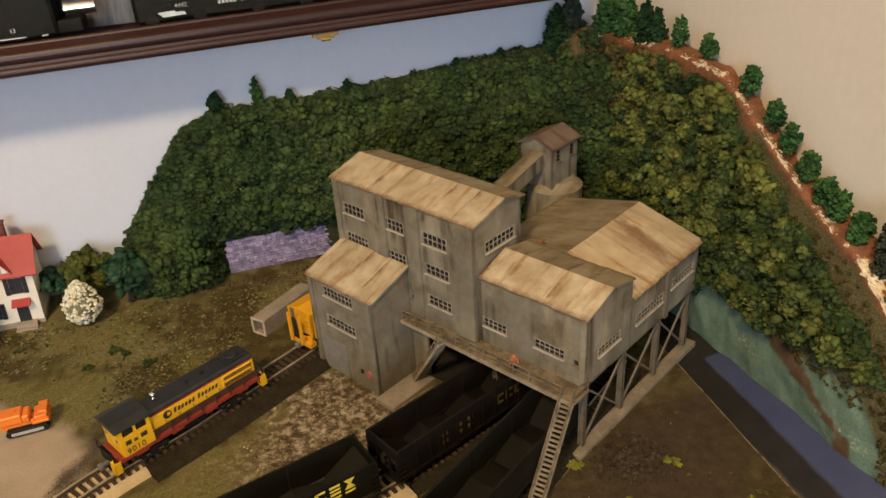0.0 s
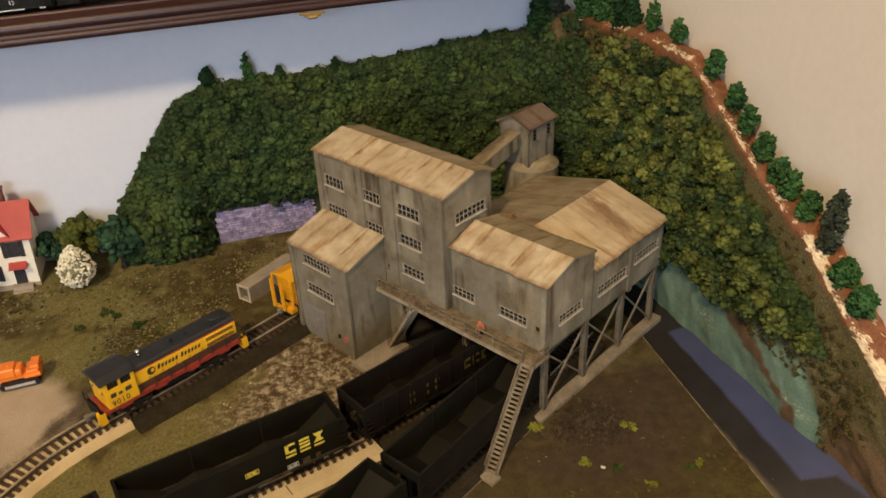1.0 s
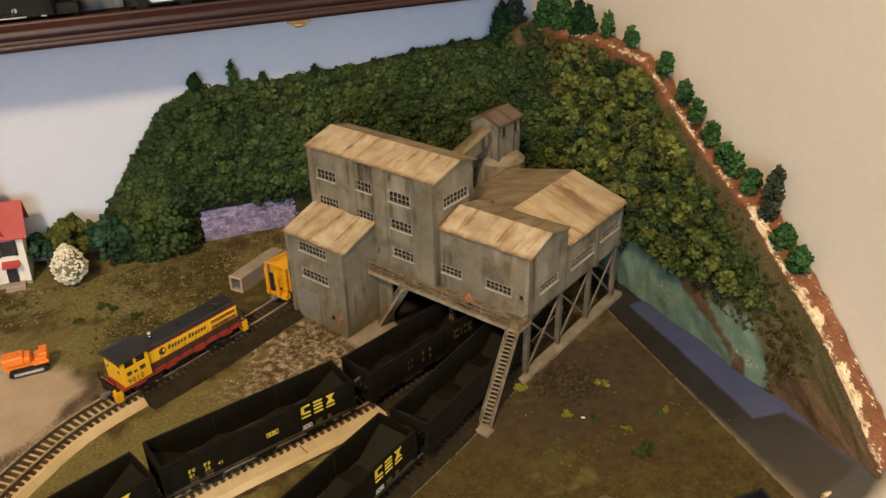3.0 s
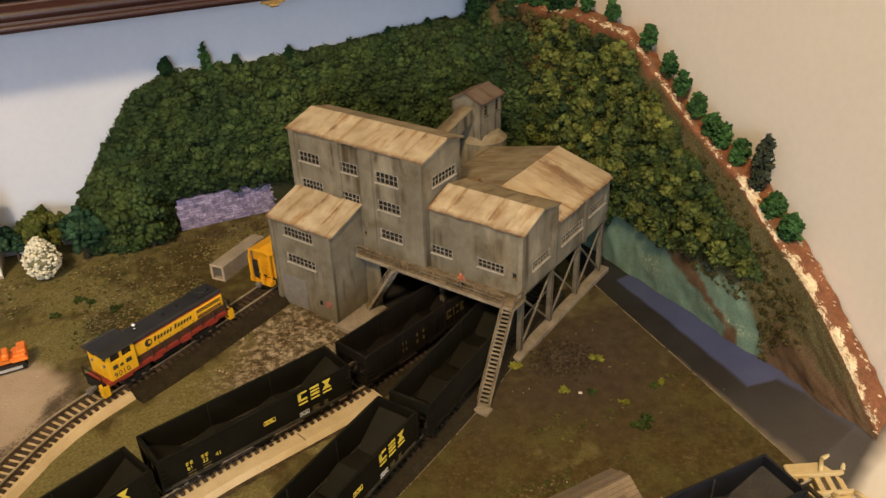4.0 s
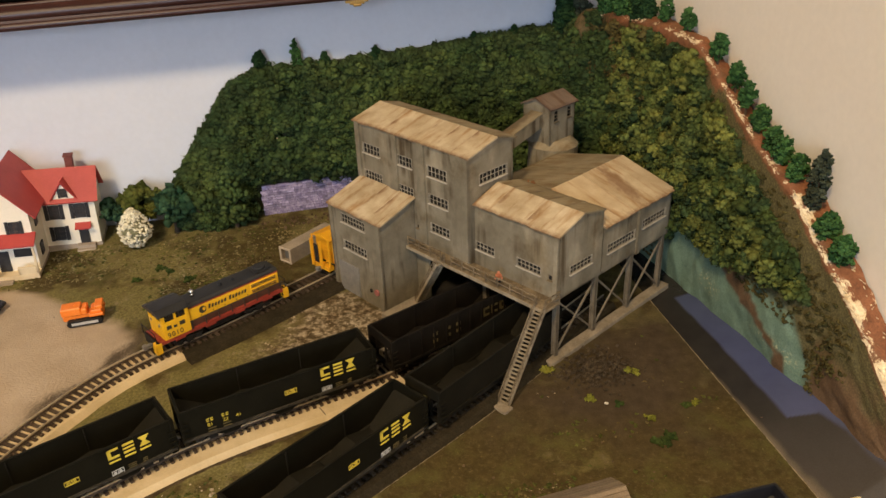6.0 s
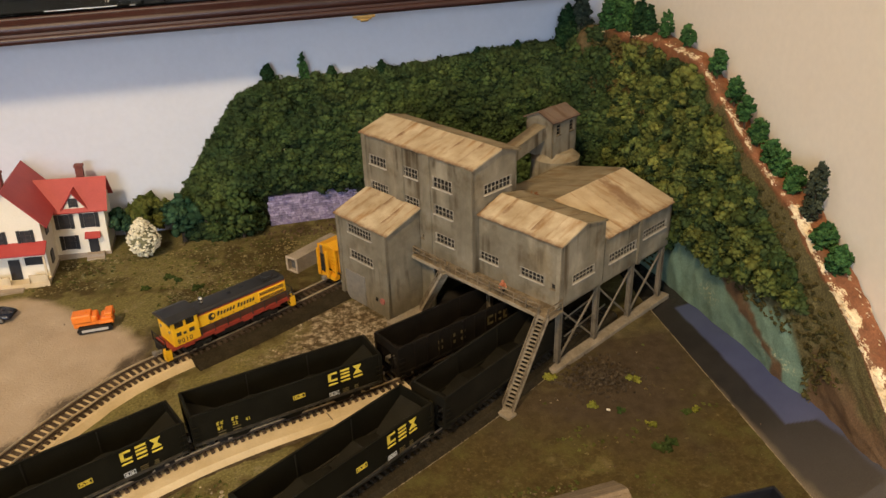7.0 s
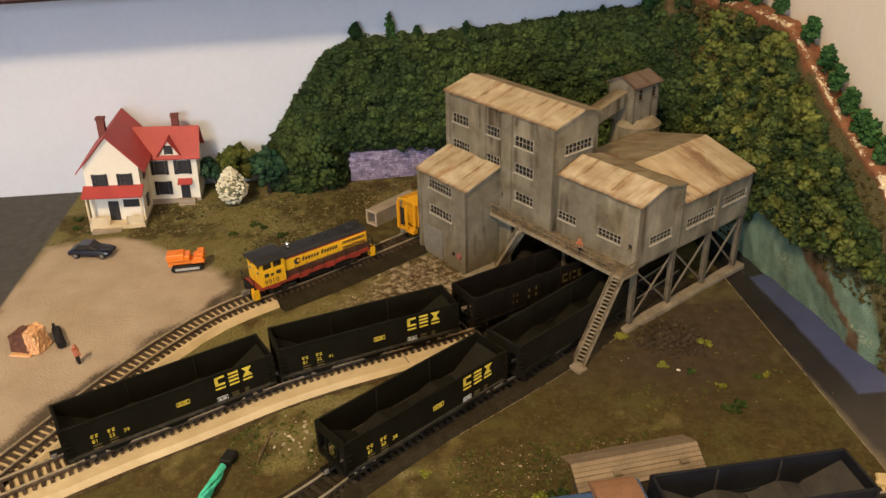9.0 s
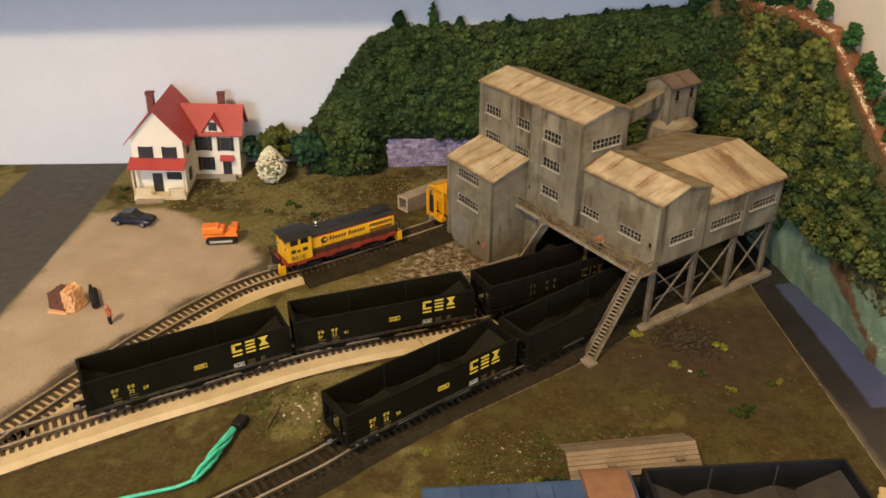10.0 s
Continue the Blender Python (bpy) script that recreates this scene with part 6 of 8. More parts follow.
        beam(bm, (x0, q * 0.0083, 0.0190), (x1 + 0.0015, q * 0.0083, 0.0190), 0.0004)
        part("handrail", bm, M_LOCOT, lo)
        for i in range(8):
            x = x0 + 0.001 + i * 0.0079
            bm = bm_new()
            beam(bm, (x, q * 0.0083, 0.0138), (x, q * 0.0083, 0.0191), 0.00055)
            part("stanchion", bm, M_LOCOT, lo)
    # emblem and name as plain dark shapes, the running number as figures
    y = -w - 0.0002
    bm = bm_new()
    tube(bm, (-0.0112, y - 0.0002, 0.0222), (-0.0112, y + 0.0003, 0.0222), 0.0021, n=20)
    emblem = part("emblem_disc", bm, M_LOCOT, lo, "dark round emblem")
    bm = bm_new()
    tube(bm, (-0.0105, y - 0.0003, 0.0224), (-0.0105, y - 0.0001, 0.0224), 0.0009, n=14)
    part("emblem_spot", bm, M_LOCOY, emblem)
    bm = bm_new()
    for first, count in ((-0.0080, 6), (0.0046, 6)):
        for i in range(count):
            a = first + i * 0.0019
            top = 0.0231 if i else 0.0237
            prism(bm, [(a, 0.0212), (a + 0.0011, 0.0212), (a + 0.0017, top), (a + 0.0006, top)], y - 0.0002, y + 0.0003)
    part("name_bars", bm, M_LOCOT, lo, "dark slanting bars of a name")
    r90 = Matrix.Rotation(radians(90), 4, "X")
    text_mesh("number", "9010", 0.0040, M_LOCOT, lo, Matrix.Translation((-0.0332, -cw - 0.0005, 0.0152)) @ r90, "dark running number", 1.15)
    bm = bm_new()
    for a, b_, c in ((-0.0328, 0.0026, 0.0225), (-0.0290, 0.0018, 0.0217), (-0.0256, 0.0030, 0.0225)):
        box(bm, a, a + b_, -cw - 0.0006, -cw - 0.0002, 0.0199, c - 0.0004)
    part("name_bars", bm, M_LOCOT, lo)
    # silver bell on the hood
    bm = bm_new()
    bmesh.ops.create_uvsphere(bm, u_segments=14, v_segments=8, radius=0.0015, matrix=Matrix.Translation((-0.0125, 0.0005, 0.0308)))
    tube(bm, (-0.0125, 0.0005, 0.0280), (-0.0125, 0.0005, 0.0298), 0.0010, n=10)
    part("bell", bm, M_CHROME, lo, "shiny silver bell", smooth=True)
    return lo


M_CHROME = surface("chrome", (0.72, 0.72, 0.70), (0.80, 0.80, 0.78), 0.16, 200, 1500, 0.03, 0.0, metal=1.0)
switcher(on_track("L", -0.0925))


# yellow bay-sided car behind the tower
M_CARYEL = surface("car_orange_yellow", (0.72, 0.33, 0.010), (0.80, 0.39, 0.016), 0.45, 100, 1500, 0.06, 0.0)


def yellow_car(m):
    c = thing("railway_car", m, "bright orange-yellow ribbed railway car behind the tower", "railway car")
    L, w = 0.0740, 0.0082
    bm = bm_new()
    box(bm, -L / 2 + 0.0035, L / 2 - 0.0035, -w, w, 0.0125, 0.0300)
    part("body", bm, M_CARYEL, c, bevel=0.0003)
    bm = bm_new()
    prism(bm, [(-w - 0.0005, 0.0300), (0, 0.0325), (w + 0.0005, 0.0300)], -L / 2, L / 2, Matrix.Rotation(radians(-90), 4, "Z"))
    part("roof", bm, M_CARYEL, c)
    for d in (-1, 1):
        for k in range(2):
            bm = bm_new()
            y = -0.0042 + k * 0.0084
            box(bm, d * L / 2 - 0.0045, d * L / 2 - 0.0030, y - 0.0005, y + 0.0005, 0.0120, 0.0300)
            part("end_rib", bm, M_CARYEL, c)
        for s in (-1, 1):
            bm = bm_new()
            box(bm, d * L / 2 - 0.0006, d * L / 2 + 0.0003, s * (w - 0.0005) - 0.0005, s * (w - 0.0005) + 0.0005, 0.0105, 0.0306)
            part("corner_post", bm, M_CARYEL, c)
        bm = bm_new()
        box(bm, d * L / 2 - 0.0037, d * L / 2 - 0.0034, -0.0016, 0.0022, 0.0150, 0.0272)
        part("end_door", bm, M_GLASSD, c, "dark end door opening")
        bm = bm_new()
        for k in range(6):
            box(bm, d * (L / 2 + 0.0004) - 0.0003, d * (L / 2 + 0.0004) + 0.0003, -w + 0.0004, -w + 0.0036, 0.0130 + k * 0.0026, 0.0135 + k * 0.0026)
        part("ladder", bm, M_CARYEL, c)
        bm = bm_new()
        box(bm, d * L / 2 - 0.0020, d * L / 2 + 0.0020, -w, w, 0.0098, 0.0126)
        part("end_sill", bm, M_CARYEL, c)
        truck(c, d * (L / 2 - 0.012))
        coupler(c, d * L / 2, d)
        for s in (-1, 1):
            bm = bm_new()
            x = d * (L / 2 - 0.0095)
            box(bm, x - 0.0030, x + 0.0030, s * w - 0.0002, s * w + 0.0002, 0.0165, 0.0270)
            part("side_opening", bm, M_GLASSD, c, "dark side opening")
    for i in range(9):
        for s in (-1, 1):
            bm = bm_new()
            x = -L / 2 + 0.004 + i * (L - 0.008) / 8
            box(bm, x - 0.0006, x + 0.0006, s * w - 0.0006, s * w + 0.0006, 0.0125, 0.0300)
            part("side_rib", bm, M_CARYEL, c)
    return c


yellow_car(on_track("L", -0.0015))

# ---- farmhouse with red roofs ----
M_SIDING = surface("white_siding", (0.74, 0.69, 0.57), (0.79, 0.74, 0.63), 0.6, 40, 900, 0.03, 0.05)
M_REDROOF = surface("red_roof", (0.34, 0.038, 0.036), (0.40, 0.052, 0.046), 0.55, 60, 1200, 0.08, 0.1)
M_DARKWIN = surface("shutter_black", (0.014, 0.014, 0.016), (0.028, 0.028, 0.030), 0.4, 200, 900, 0.1, 0.0)
M_SASH = surface("window_sash_brown", (0.05, 0.035, 0.03), (0.08, 0.06, 0.05), 0.5, 200, 900, 0.1, 0.0)
M_BRICKRED = surface("chimney_brick", (0.12, 0.030, 0.024), (0.17, 0.045, 0.034), 0.8, 200, 1500, 0.2, 0.2)
M_FOUND = surface("foundation_tan", (0.28, 0.23, 0.18), (0.36, 0.30, 0.24), 0.8, 120, 1200, 0.1, 0.1)
M_CREAMDECK = surface("porch_cream", (0.62, 0.50, 0.32), (0.68, 0.56, 0.37), 0.6, 100, 1200, 0.05, 0.0)

house = thing("farmhouse", pose(-0.2470, 0.0972, 0.0002, 0, 3.0, 3.0), "white two-storey farmhouse with bright red roofs", "house")


def shutter_window(parent, x, z, w, h, y, d=-1):
    """A dark window with shutters on a wall that faces -y (d -1)."""
    w, h, z = w * 1.12, h * 1.24, z - h * 0.12
    bm = bm_new()
    box(bm, x - w / 2, x + w / 2, y + d * 0.0004, y + 0.0002, z, z + h)
    wn = part("window", bm, M_DARKWIN, parent, "dark window")
    bm = bm_new()
    for k in (-1, 1):
        box(bm, x + k * w * 0.70 - w * 0.17, x + k * w * 0.70 + w * 0.17, y + d * 0.0006, y + 0.0002, z - 0.0003, z + h + 0.0003)
    part("shutters", bm, M_DARKWIN, wn, "black shutters")
    bm = bm_new()
    box(bm, x - 0.0001, x + 0.0001, y + d * 0.0006, y, z, z + h)
    for k in (0.33, 0.66):
        box(bm, x - w / 2, x + w / 2, y + d * 0.0006, y, z + h * k - 0.0001, z + h * k + 0.0001)
    part("muntin", bm, M_SASH, wn)


FW, EV, RG = 0.0362, 0.0445, 0.0655
bm = bm_new()
box(bm, 0.0004, FW - 0.0004, 0.0082, 0.0660, 0.0030, EV)
prism(bm, [(0.0004, EV), (FW - 0.0004, EV), (FW / 2, RG - 0.0010)], 0.0082, 0.0660)
part("front_wing_wall", bm, M_SIDING, house, "cream-white siding")
bm = bm_new()
box(bm, 0.0, FW, 0.0078, 0.0660, 0.0, 0.0031)
part("foundation", bm, M_FOUND, house)
for s in (-1, 1):
    bm = bm_new()
    e = 0.0040
    x_e, z_e = FW / 2 + s * (FW / 2 + e), EV - e * (RG - EV) / (FW / 2)
    prism(bm, [(x_e, z_e), (FW / 2, RG), (FW / 2, RG + 0.0008), (x_e + s * 0.0002, z_e + 0.0008)], 0.0055, 0.0665)
    part("front_roof", bm, M_REDROOF, house, "red roof slope")
# right wing, ridge along x
RX0, RX1, RY0, RY1, REV, RRG = FW - 0.002, 0.0700, 0.0370, 0.0640, 0.0405, 0.0560
bm = bm_new()
box(bm, RX0, RX1, RY0, RY1, 0.0030, REV)
prism(bm, [(RY0, REV), (RY1, REV), ((RY0 + RY1) / 2, RRG - 0.001)], -RX1, -RX0, Matrix.Rotation(radians(90), 4, "Z"))
part("side_wing_wall", bm, M_SIDING, house, "cream-white siding")
bm = bm_new()
box(bm, RX0, RX1 + 0.0004, RY0 - 0.0005, RY1, 0.0, 0.0058)
part("foundation", bm, M_FOUND, house)
mid = (RY0 + RY1) / 2
for s in (-1, 1):
    bm = bm_new()
    e = 0.0030
    y_e, z_e = mid + s * ((RY1 - RY0) / 2 + e), REV - e * (RRG - REV) / ((RY1 - RY0) / 2)
    prism(bm, [(y_e, z_e), (mid, RRG), (mid, RRG + 0.0008), (y_e + s * 0.0002, z_e + 0.0008)], -RX1 - 0.0030, -(FW / 2 + 0.006), Matrix.Rotation(radians(90), 4, "Z"))
    part("side_roof", bm, M_REDROOF, house, "red roof slope")
# dormer
dx = 0.0520
bm = bm_new()
prism(bm, [(dx - 0.0068, 0.0400), (dx + 0.0068, 0.0400), (dx, 0.0505)], RY0 - 0.0012, RY0 + 0.0110)
part("dormer", bm, M_SIDING, house)
for s in (-1, 1):
    bm = bm_new()
    prism(bm, [(dx + s * 0.0082, 0.0395), (dx, 0.0512), (dx, 0.0521), (dx + s * 0.0086, 0.0400)], RY0 - 0.0028, RY0 + 0.0115)
    part("dormer_roof", bm, M_REDROOF, house, "red dormer roof")
shutter_window(house, dx, 0.0418, 0.0030, 0.0050, RY0 - 0.0012)
shutter_window(house, 0.0100, 0.0297, 0.0052, 0.0078, 0.0082)
shutter_window(house, 0.0262, 0.0297, 0.0052, 0.0078, 0.0082)
for x in (0.0440, 0.0600):
    shutter_window(house, x, 0.0262, 0.0062, 0.0082, RY0)
shutter_window(house, 0.0450, 0.0105, 0.0062, 0.0080, RY0)
bm = bm_new()
box(bm, 0.0570, 0.0632, RY0 - 0.0007, RY0 + 0.0002, 0.0058, 0.0178)
part("door", bm, M_DARKWIN, house, "dark front door")
bm = bm_new()
prism(bm, [(0.0, 0.0180), (0.0, 0.0215), (-0.0045, 0.0188), (-0.0045, 0.0180)], -0.0655, -0.0555, Matrix.Translation((0, RY0, 0)) @ Matrix.Rotation(radians(90), 4, "Z"))
part("door_canopy", bm, M_REDROOF, house, "small red canopy over the door")
bm = bm_new()
for k in range(2):
    box(bm, 0.0548, 0.0664, RY0 - 0.0072 + k * 0.0026, RY0, 0.0, 0.0040 + k * 0.0022)
part("front_steps", bm, M_FOUND, house, "grey front steps")
# side openings of the front wing
for y, z in ((0.0180, 0.0300), (0.0180, 0.0090)):
    bm = bm_new()
    box(bm, FW - 0.0006, FW + 0.0004, y, y + 0.0065, z, z + 0.0085)
    part("window", bm, M_DARKWIN, house, "dark window")
# porch
bm = bm_new()
box(bm, 0.0, FW, 0.0, 0.0082, 0.0, 0.0042)
part("porch_floor", bm, M_CREAMDECK, house, "cream porch deck")
bm = bm_new()
for x in (0.0, 0.0120, 0.0245, FW - 0.0012):
    box(bm, x, x + 0.0012, 0.0004, 0.0016, 0.0042, 0.0250 if x in (0.0, FW - 0.0012) else 0.0095)
for x0, x1 in ((0.0, 0.0125), (0.0245, FW)):
    box(bm, x0, x1, 0.0004, 0.0014, 0.0042, 0.0098)
part("porch_posts", bm, M_CREAMDECK, house, "cream porch posts and low wall")
bm = bm_new()
prism(bm, [(0.0085, 0.0290), (0.0085, 0.0305), (-0.0018, 0.0258), (-0.0018, 0.0248)], -FW - 0.0015, 0.0015, Matrix.Rotation(radians(90), 4, "Z"))
part("porch_roof", bm, M_REDROOF, house, "red porch roof")
bm = bm_new()
box(bm, 0.0125, 0.0192, 0.0076, 0.0084, 0.0042, 0.0185)
part("porch_door", bm, M_DARKWIN, house, "dark porch door")
bm = bm_new()
box(bm, 0.0225, 0.0330, 0.0076, 0.0084, 0.0140, 0.0195)
part("porch_window", bm, M_DARKWIN, house, "dark porch window")
bm = bm_new()
box(bm, 0.0020, 0.0210, -0.0055, 0.0, 0.0, 0.0020)
part("porch_step", bm, M_FOUND, house, "grey porch step")
for x, y, z0, z1 in ((0.0118, 0.0300, 0.0480, 0.0715), (0.0560, 0.0560, 0.0480, 0.0640)):
    bm = bm_new()
    box(bm, x - 0.0024, x + 0.0024, y - 0.0024, y + 0.0024, z0, z1 - 0.0012)
    box(bm, x - 0.0029, x + 0.0029, y - 0.0029, y + 0.0029, z1 - 0.0014, z1)
    part("chimney", bm, M_BRICKRED, house, "dark red brick chimney")


# ---- trees and bushes ----
M_BARK = surface("bark_brown", (0.045, 0.030, 0.018), (0.075, 0.052, 0.032), 0.9, 300, 1800, 0.3, 0.4)
M_CONIFER = foliage("conifer_bright_green", (0.018, 0.050, 0.016), (0.060, 0.130, 0.042))
M_FIRDARK = foliage("fir_dark_green", (0.010, 0.028, 0.012), (0.022, 0.050, 0.020), 0.25)
M_GREYFIR = foliage("grey_green_fir", (0.030, 0.038, 0.026), (0.055, 0.065, 0.045), 0.25)
M_TEALBUSH = foliage("bush_blue_green", (0.016, 0.040, 0.022), (0.040, 0.080, 0.044))
M_OLIVEBUSH = foliage("bush_olive_green", (0.055, 0.066, 0.016), (0.120, 0.128, 0.034))
M_BLOSSOM = surface("cream_blossom", (0.64, 0.58, 0.42), (0.80, 0.75, 0.58), 0.8, 300, 1500, 0.15, 0.2, islands=0.2)


def ridge_tree(x, y, z, h, w, material, label, seed, n=95, size=0.145, sink=0.003, cone=0.30):
    """A short trunk under an upright oval crown of small clumps."""
    r = np.random.RandomState(seed)
    t = thing("ridge_tree", pose(x, y, z - sink), label, "tree", "trees on the ridge")
    bm = bm_new()
    tube(bm, (0, 0, 0), (0, 0, sink + h * 0.6), w * 0.07, w * 0.04, 7)
    part("trunk", bm, M_BARK, t)
    ps = []
    while len(ps) < n:
        p = r.uniform(-1, 1, 3)
        if 0.4 < np.linalg.norm(p) < 1:
            taper = 1.0 - cone * max(p[2], 0) if cone < 0.5 else 1.08 - cone * (p[2] + 1) / 2
            ps.append((p[0] * w * 0.40 * taper, p[1] * w * 0.40 * taper, sink + h * 0.48 + p[2] * h * 0.46))
    v, f_, tone = scatter(np.array(ps), w * size * r.uniform(0.6, 1.15, n), seed, CLUMPS_SMALL)
    ob = new("crown", pydata("crown", v, f_, material, True, tone))
    ob.parent = t
    return t


for i, (x, z, h, w) in enumerate(((-0.0562, 0.1090, 0.0105, 0.0095), (-0.0310, 0.1040, 0.0215, 0.0085), (-0.0120, 0.1045, 0.0100, 0.0090), (0.0235, 0.1065, 0.0100, 0.0085), (0.0938, 0.1100, 0.0105, 0.0080), (0.1238, 0.1130, 0.0100, 0.0088))):
    if i == 1:
        ridge_tree(x, 0.1615, z - 0.004, h * 1.25, w * 1.05, M_CONIFER, "tall thin green conifer on the ridge", 100 + i, 90, 0.16, cone=0.6)
    else:
        ridge_tree(x, 0.1615, z - 0.0035, h * 1.35, w * 1.08, M_FIRDARK, "small dark green model tree on the ridge", 100 + i, cone=0.45)
for i, (x, y, z, h, w, mt, lab) in enumerate(((0.1580, 0.152, 0.114, 0.036, 0.014, M_FIRDARK, "large dark green fir in the corner"), (0.1700, 0.156, 0.116, 0.042, 0.016, M_GREYFIR, "large dark grey-green fir in the corner"), (0.1810, 0.128, 0.128, 0.032, 0.014, M_CONIFER, "green fir on the corner rock"),
                                              (0.1830, 0.108, 0.131, 0.034, 0.013, M_CONIFER, "green fir on the corner rock"), (0.1820, 0.083, 0.134, 0.029, 0.011, M_FIRDARK, "slim dark fir on the clay crest"), (0.1830, 0.073, 0.134, 0.026, 0.010, M_FIRDARK, "slim dark fir on the clay crest"))):
    ridge_tree(x, y, z - 0.003, h * 1.05, w * 1.5, mt, lab, 120 + i, 190, 0.115, cone=0.66)
CREST_Y, CREST_Z = hill[::-1, 3], hill[::-1, 4]
for i, (y, h, w) in enumerate(((0.052, 0.0190, 0.0100), (0.025, 0.0160, 0.0105), (-0.010, 0.0155, 0.0112), (-0.030, 0.0160, 0.0105), (-0.042, 0.0150, 0.0098), (-0.0555, 0.0145, 0.0112), (-0.067, 0.0135, 0.0108), (-0.076, 0.0150, 0.0115), (-0.089, 0.0150, 0.0118), (-0.116, 0.0140, 0.0128), (-0.128, 0.0165, 0.0125))):
    ridge_tree(0.1845, y, np.interp(y, CREST_Y, CREST_Z) - 0.0005, h, w, M_CONIFER, "small bright green model tree on the clay crest", 140 + i)
ridge_tree(0.1845, -0.1045, np.interp(-0.1045, CREST_Y, CREST_Z), 0.0310, 0.0120, M_GREYFIR, "grey-green cone-shaped fir on the clay crest", 160, 150, 0.14)


def round_bush(name, x, y, h, w, material, label, seed, n=26, size=0.30, templates=CLUMPS_SMALL, category="bush", lift=0.30):
    r = np.random.RandomState(seed)
    t = thing(name, pose(x, y, 0), label, category)
    bm = bm_new()
    tube(bm, (0, 0, -0.0005), (0, 0, h * 0.55), w * 0.06, w * 0.035, 7)
    for k in range(4):
        a = k * 1.57 + 0.4
        tube(bm, (0, 0, h * 0.3), (w * 0.25 * math.cos(a), w * 0.25 * math.sin(a), h * 0.55), w * 0.03, w * 0.015, 5)
    part("trunk", bm, M_BARK, t)
    ps = []
    while len(ps) < n:
        p = r.uniform(-1, 1, 3)
        if 0.35 < np.linalg.norm(p) < 1:
            ps.append((p[0] * w * 0.40, p[1] * w * 0.40, h * (0.5 + lift * 0.5) + p[2] * h * (0.5 - lift * 0.5) * 0.85))
    v, f, tone = scatter(np.array(ps), w * size * r.uniform(0.6, 1.1, n), seed, templates)
    ob = new("crown", pydata("crown", v, f, material, True, tone))
    ob.parent = t
    return t


round_bush("tree", -0.1690, 0.1520, 0.0300, 0.0210, M_TEALBUSH, "dark blue-green bushy tree beside the house", 201, 26, 0.24, category="tree")
round_bush("tree", -0.1500, 0.1500, 0.0365, 0.0300, M_OLIVEBUSH, "olive green bushy tree in the tree row", 202, 40, 0.19, category="tree")
round_bush("tree", -0.1290, 0.1440, 0.0350, 0.0300, M_TEALBUSH, "dark blue-green spreading tree in the tree row", 203, 40, 0.20, category="tree")
round_bush("tree", -0.1060, 0.1385, 0.0330, 0.0260, M_LEAF_M, "mid green bushy tree at the hill foot", 204, 34, 0.21, category="tree", lift=0.1)
round_bush("tree", -0.0870, 0.1400, 0.0400, 0.0260, M_LEAF_M, "mid green bushy tree at the hill foot", 205, 34, 0.22, category="tree", lift=0.05)
# cream blossom bush: a ball of tiny florets
bsh = thing("flowering_bush", pose(-0.1530, 0.1255, 0), "round cream-white flowering bush on the grass", "bush")
bm = bm_new()
tube(bm, (0, 0, -0.0005), (0, 0, 0.008), 0.0012, 0.001, 7)
part("trunk", bm, M_BARK, bsh)
rs = np.random.RandomState(77)
d = rs.normal(size=(560, 3))
d /= np.linalg.norm(d, axis=1)[:, None]
fl_v, fl_f, fl_t = scatter(d * np.array([0.0102, 0.0102, 0.0130]) * (1 - 0.42 * np.clip(d[:, 2:3], 0, 1) * [1, 1, 0]) * rs.uniform(0.93, 1.07, (560, 1)) + (0, 0, 0.0152), rs.uniform(0.0008, 0.0016, 560), 78, [clump_template(90, 1, 3, 2, 0.5)])
ob = new("blossom", pydata("blossom", fl_v, fl_f, M_BLOSSOM, True, fl_t))
ob.parent = bsh
tagged(ob, "cream florets", kind="stuff")
iv, if_ = ico(3)
ob = new("inner_foliage", pydata("inner_foliage", iv * np.array([0.0096, 0.0096, 0.0122]) * (1 - 0.42 * np.clip(iv[:, 2:3], 0, 1) * [1, 1, 0]) + (0, 0, 0.0152), if_, surface("bush_inside", (0.13, 0.125, 0.06), (0.22, 0.205, 0.12), 0.9, 300, 1500, 0.3, 0.4)))
ob.parent = bsh

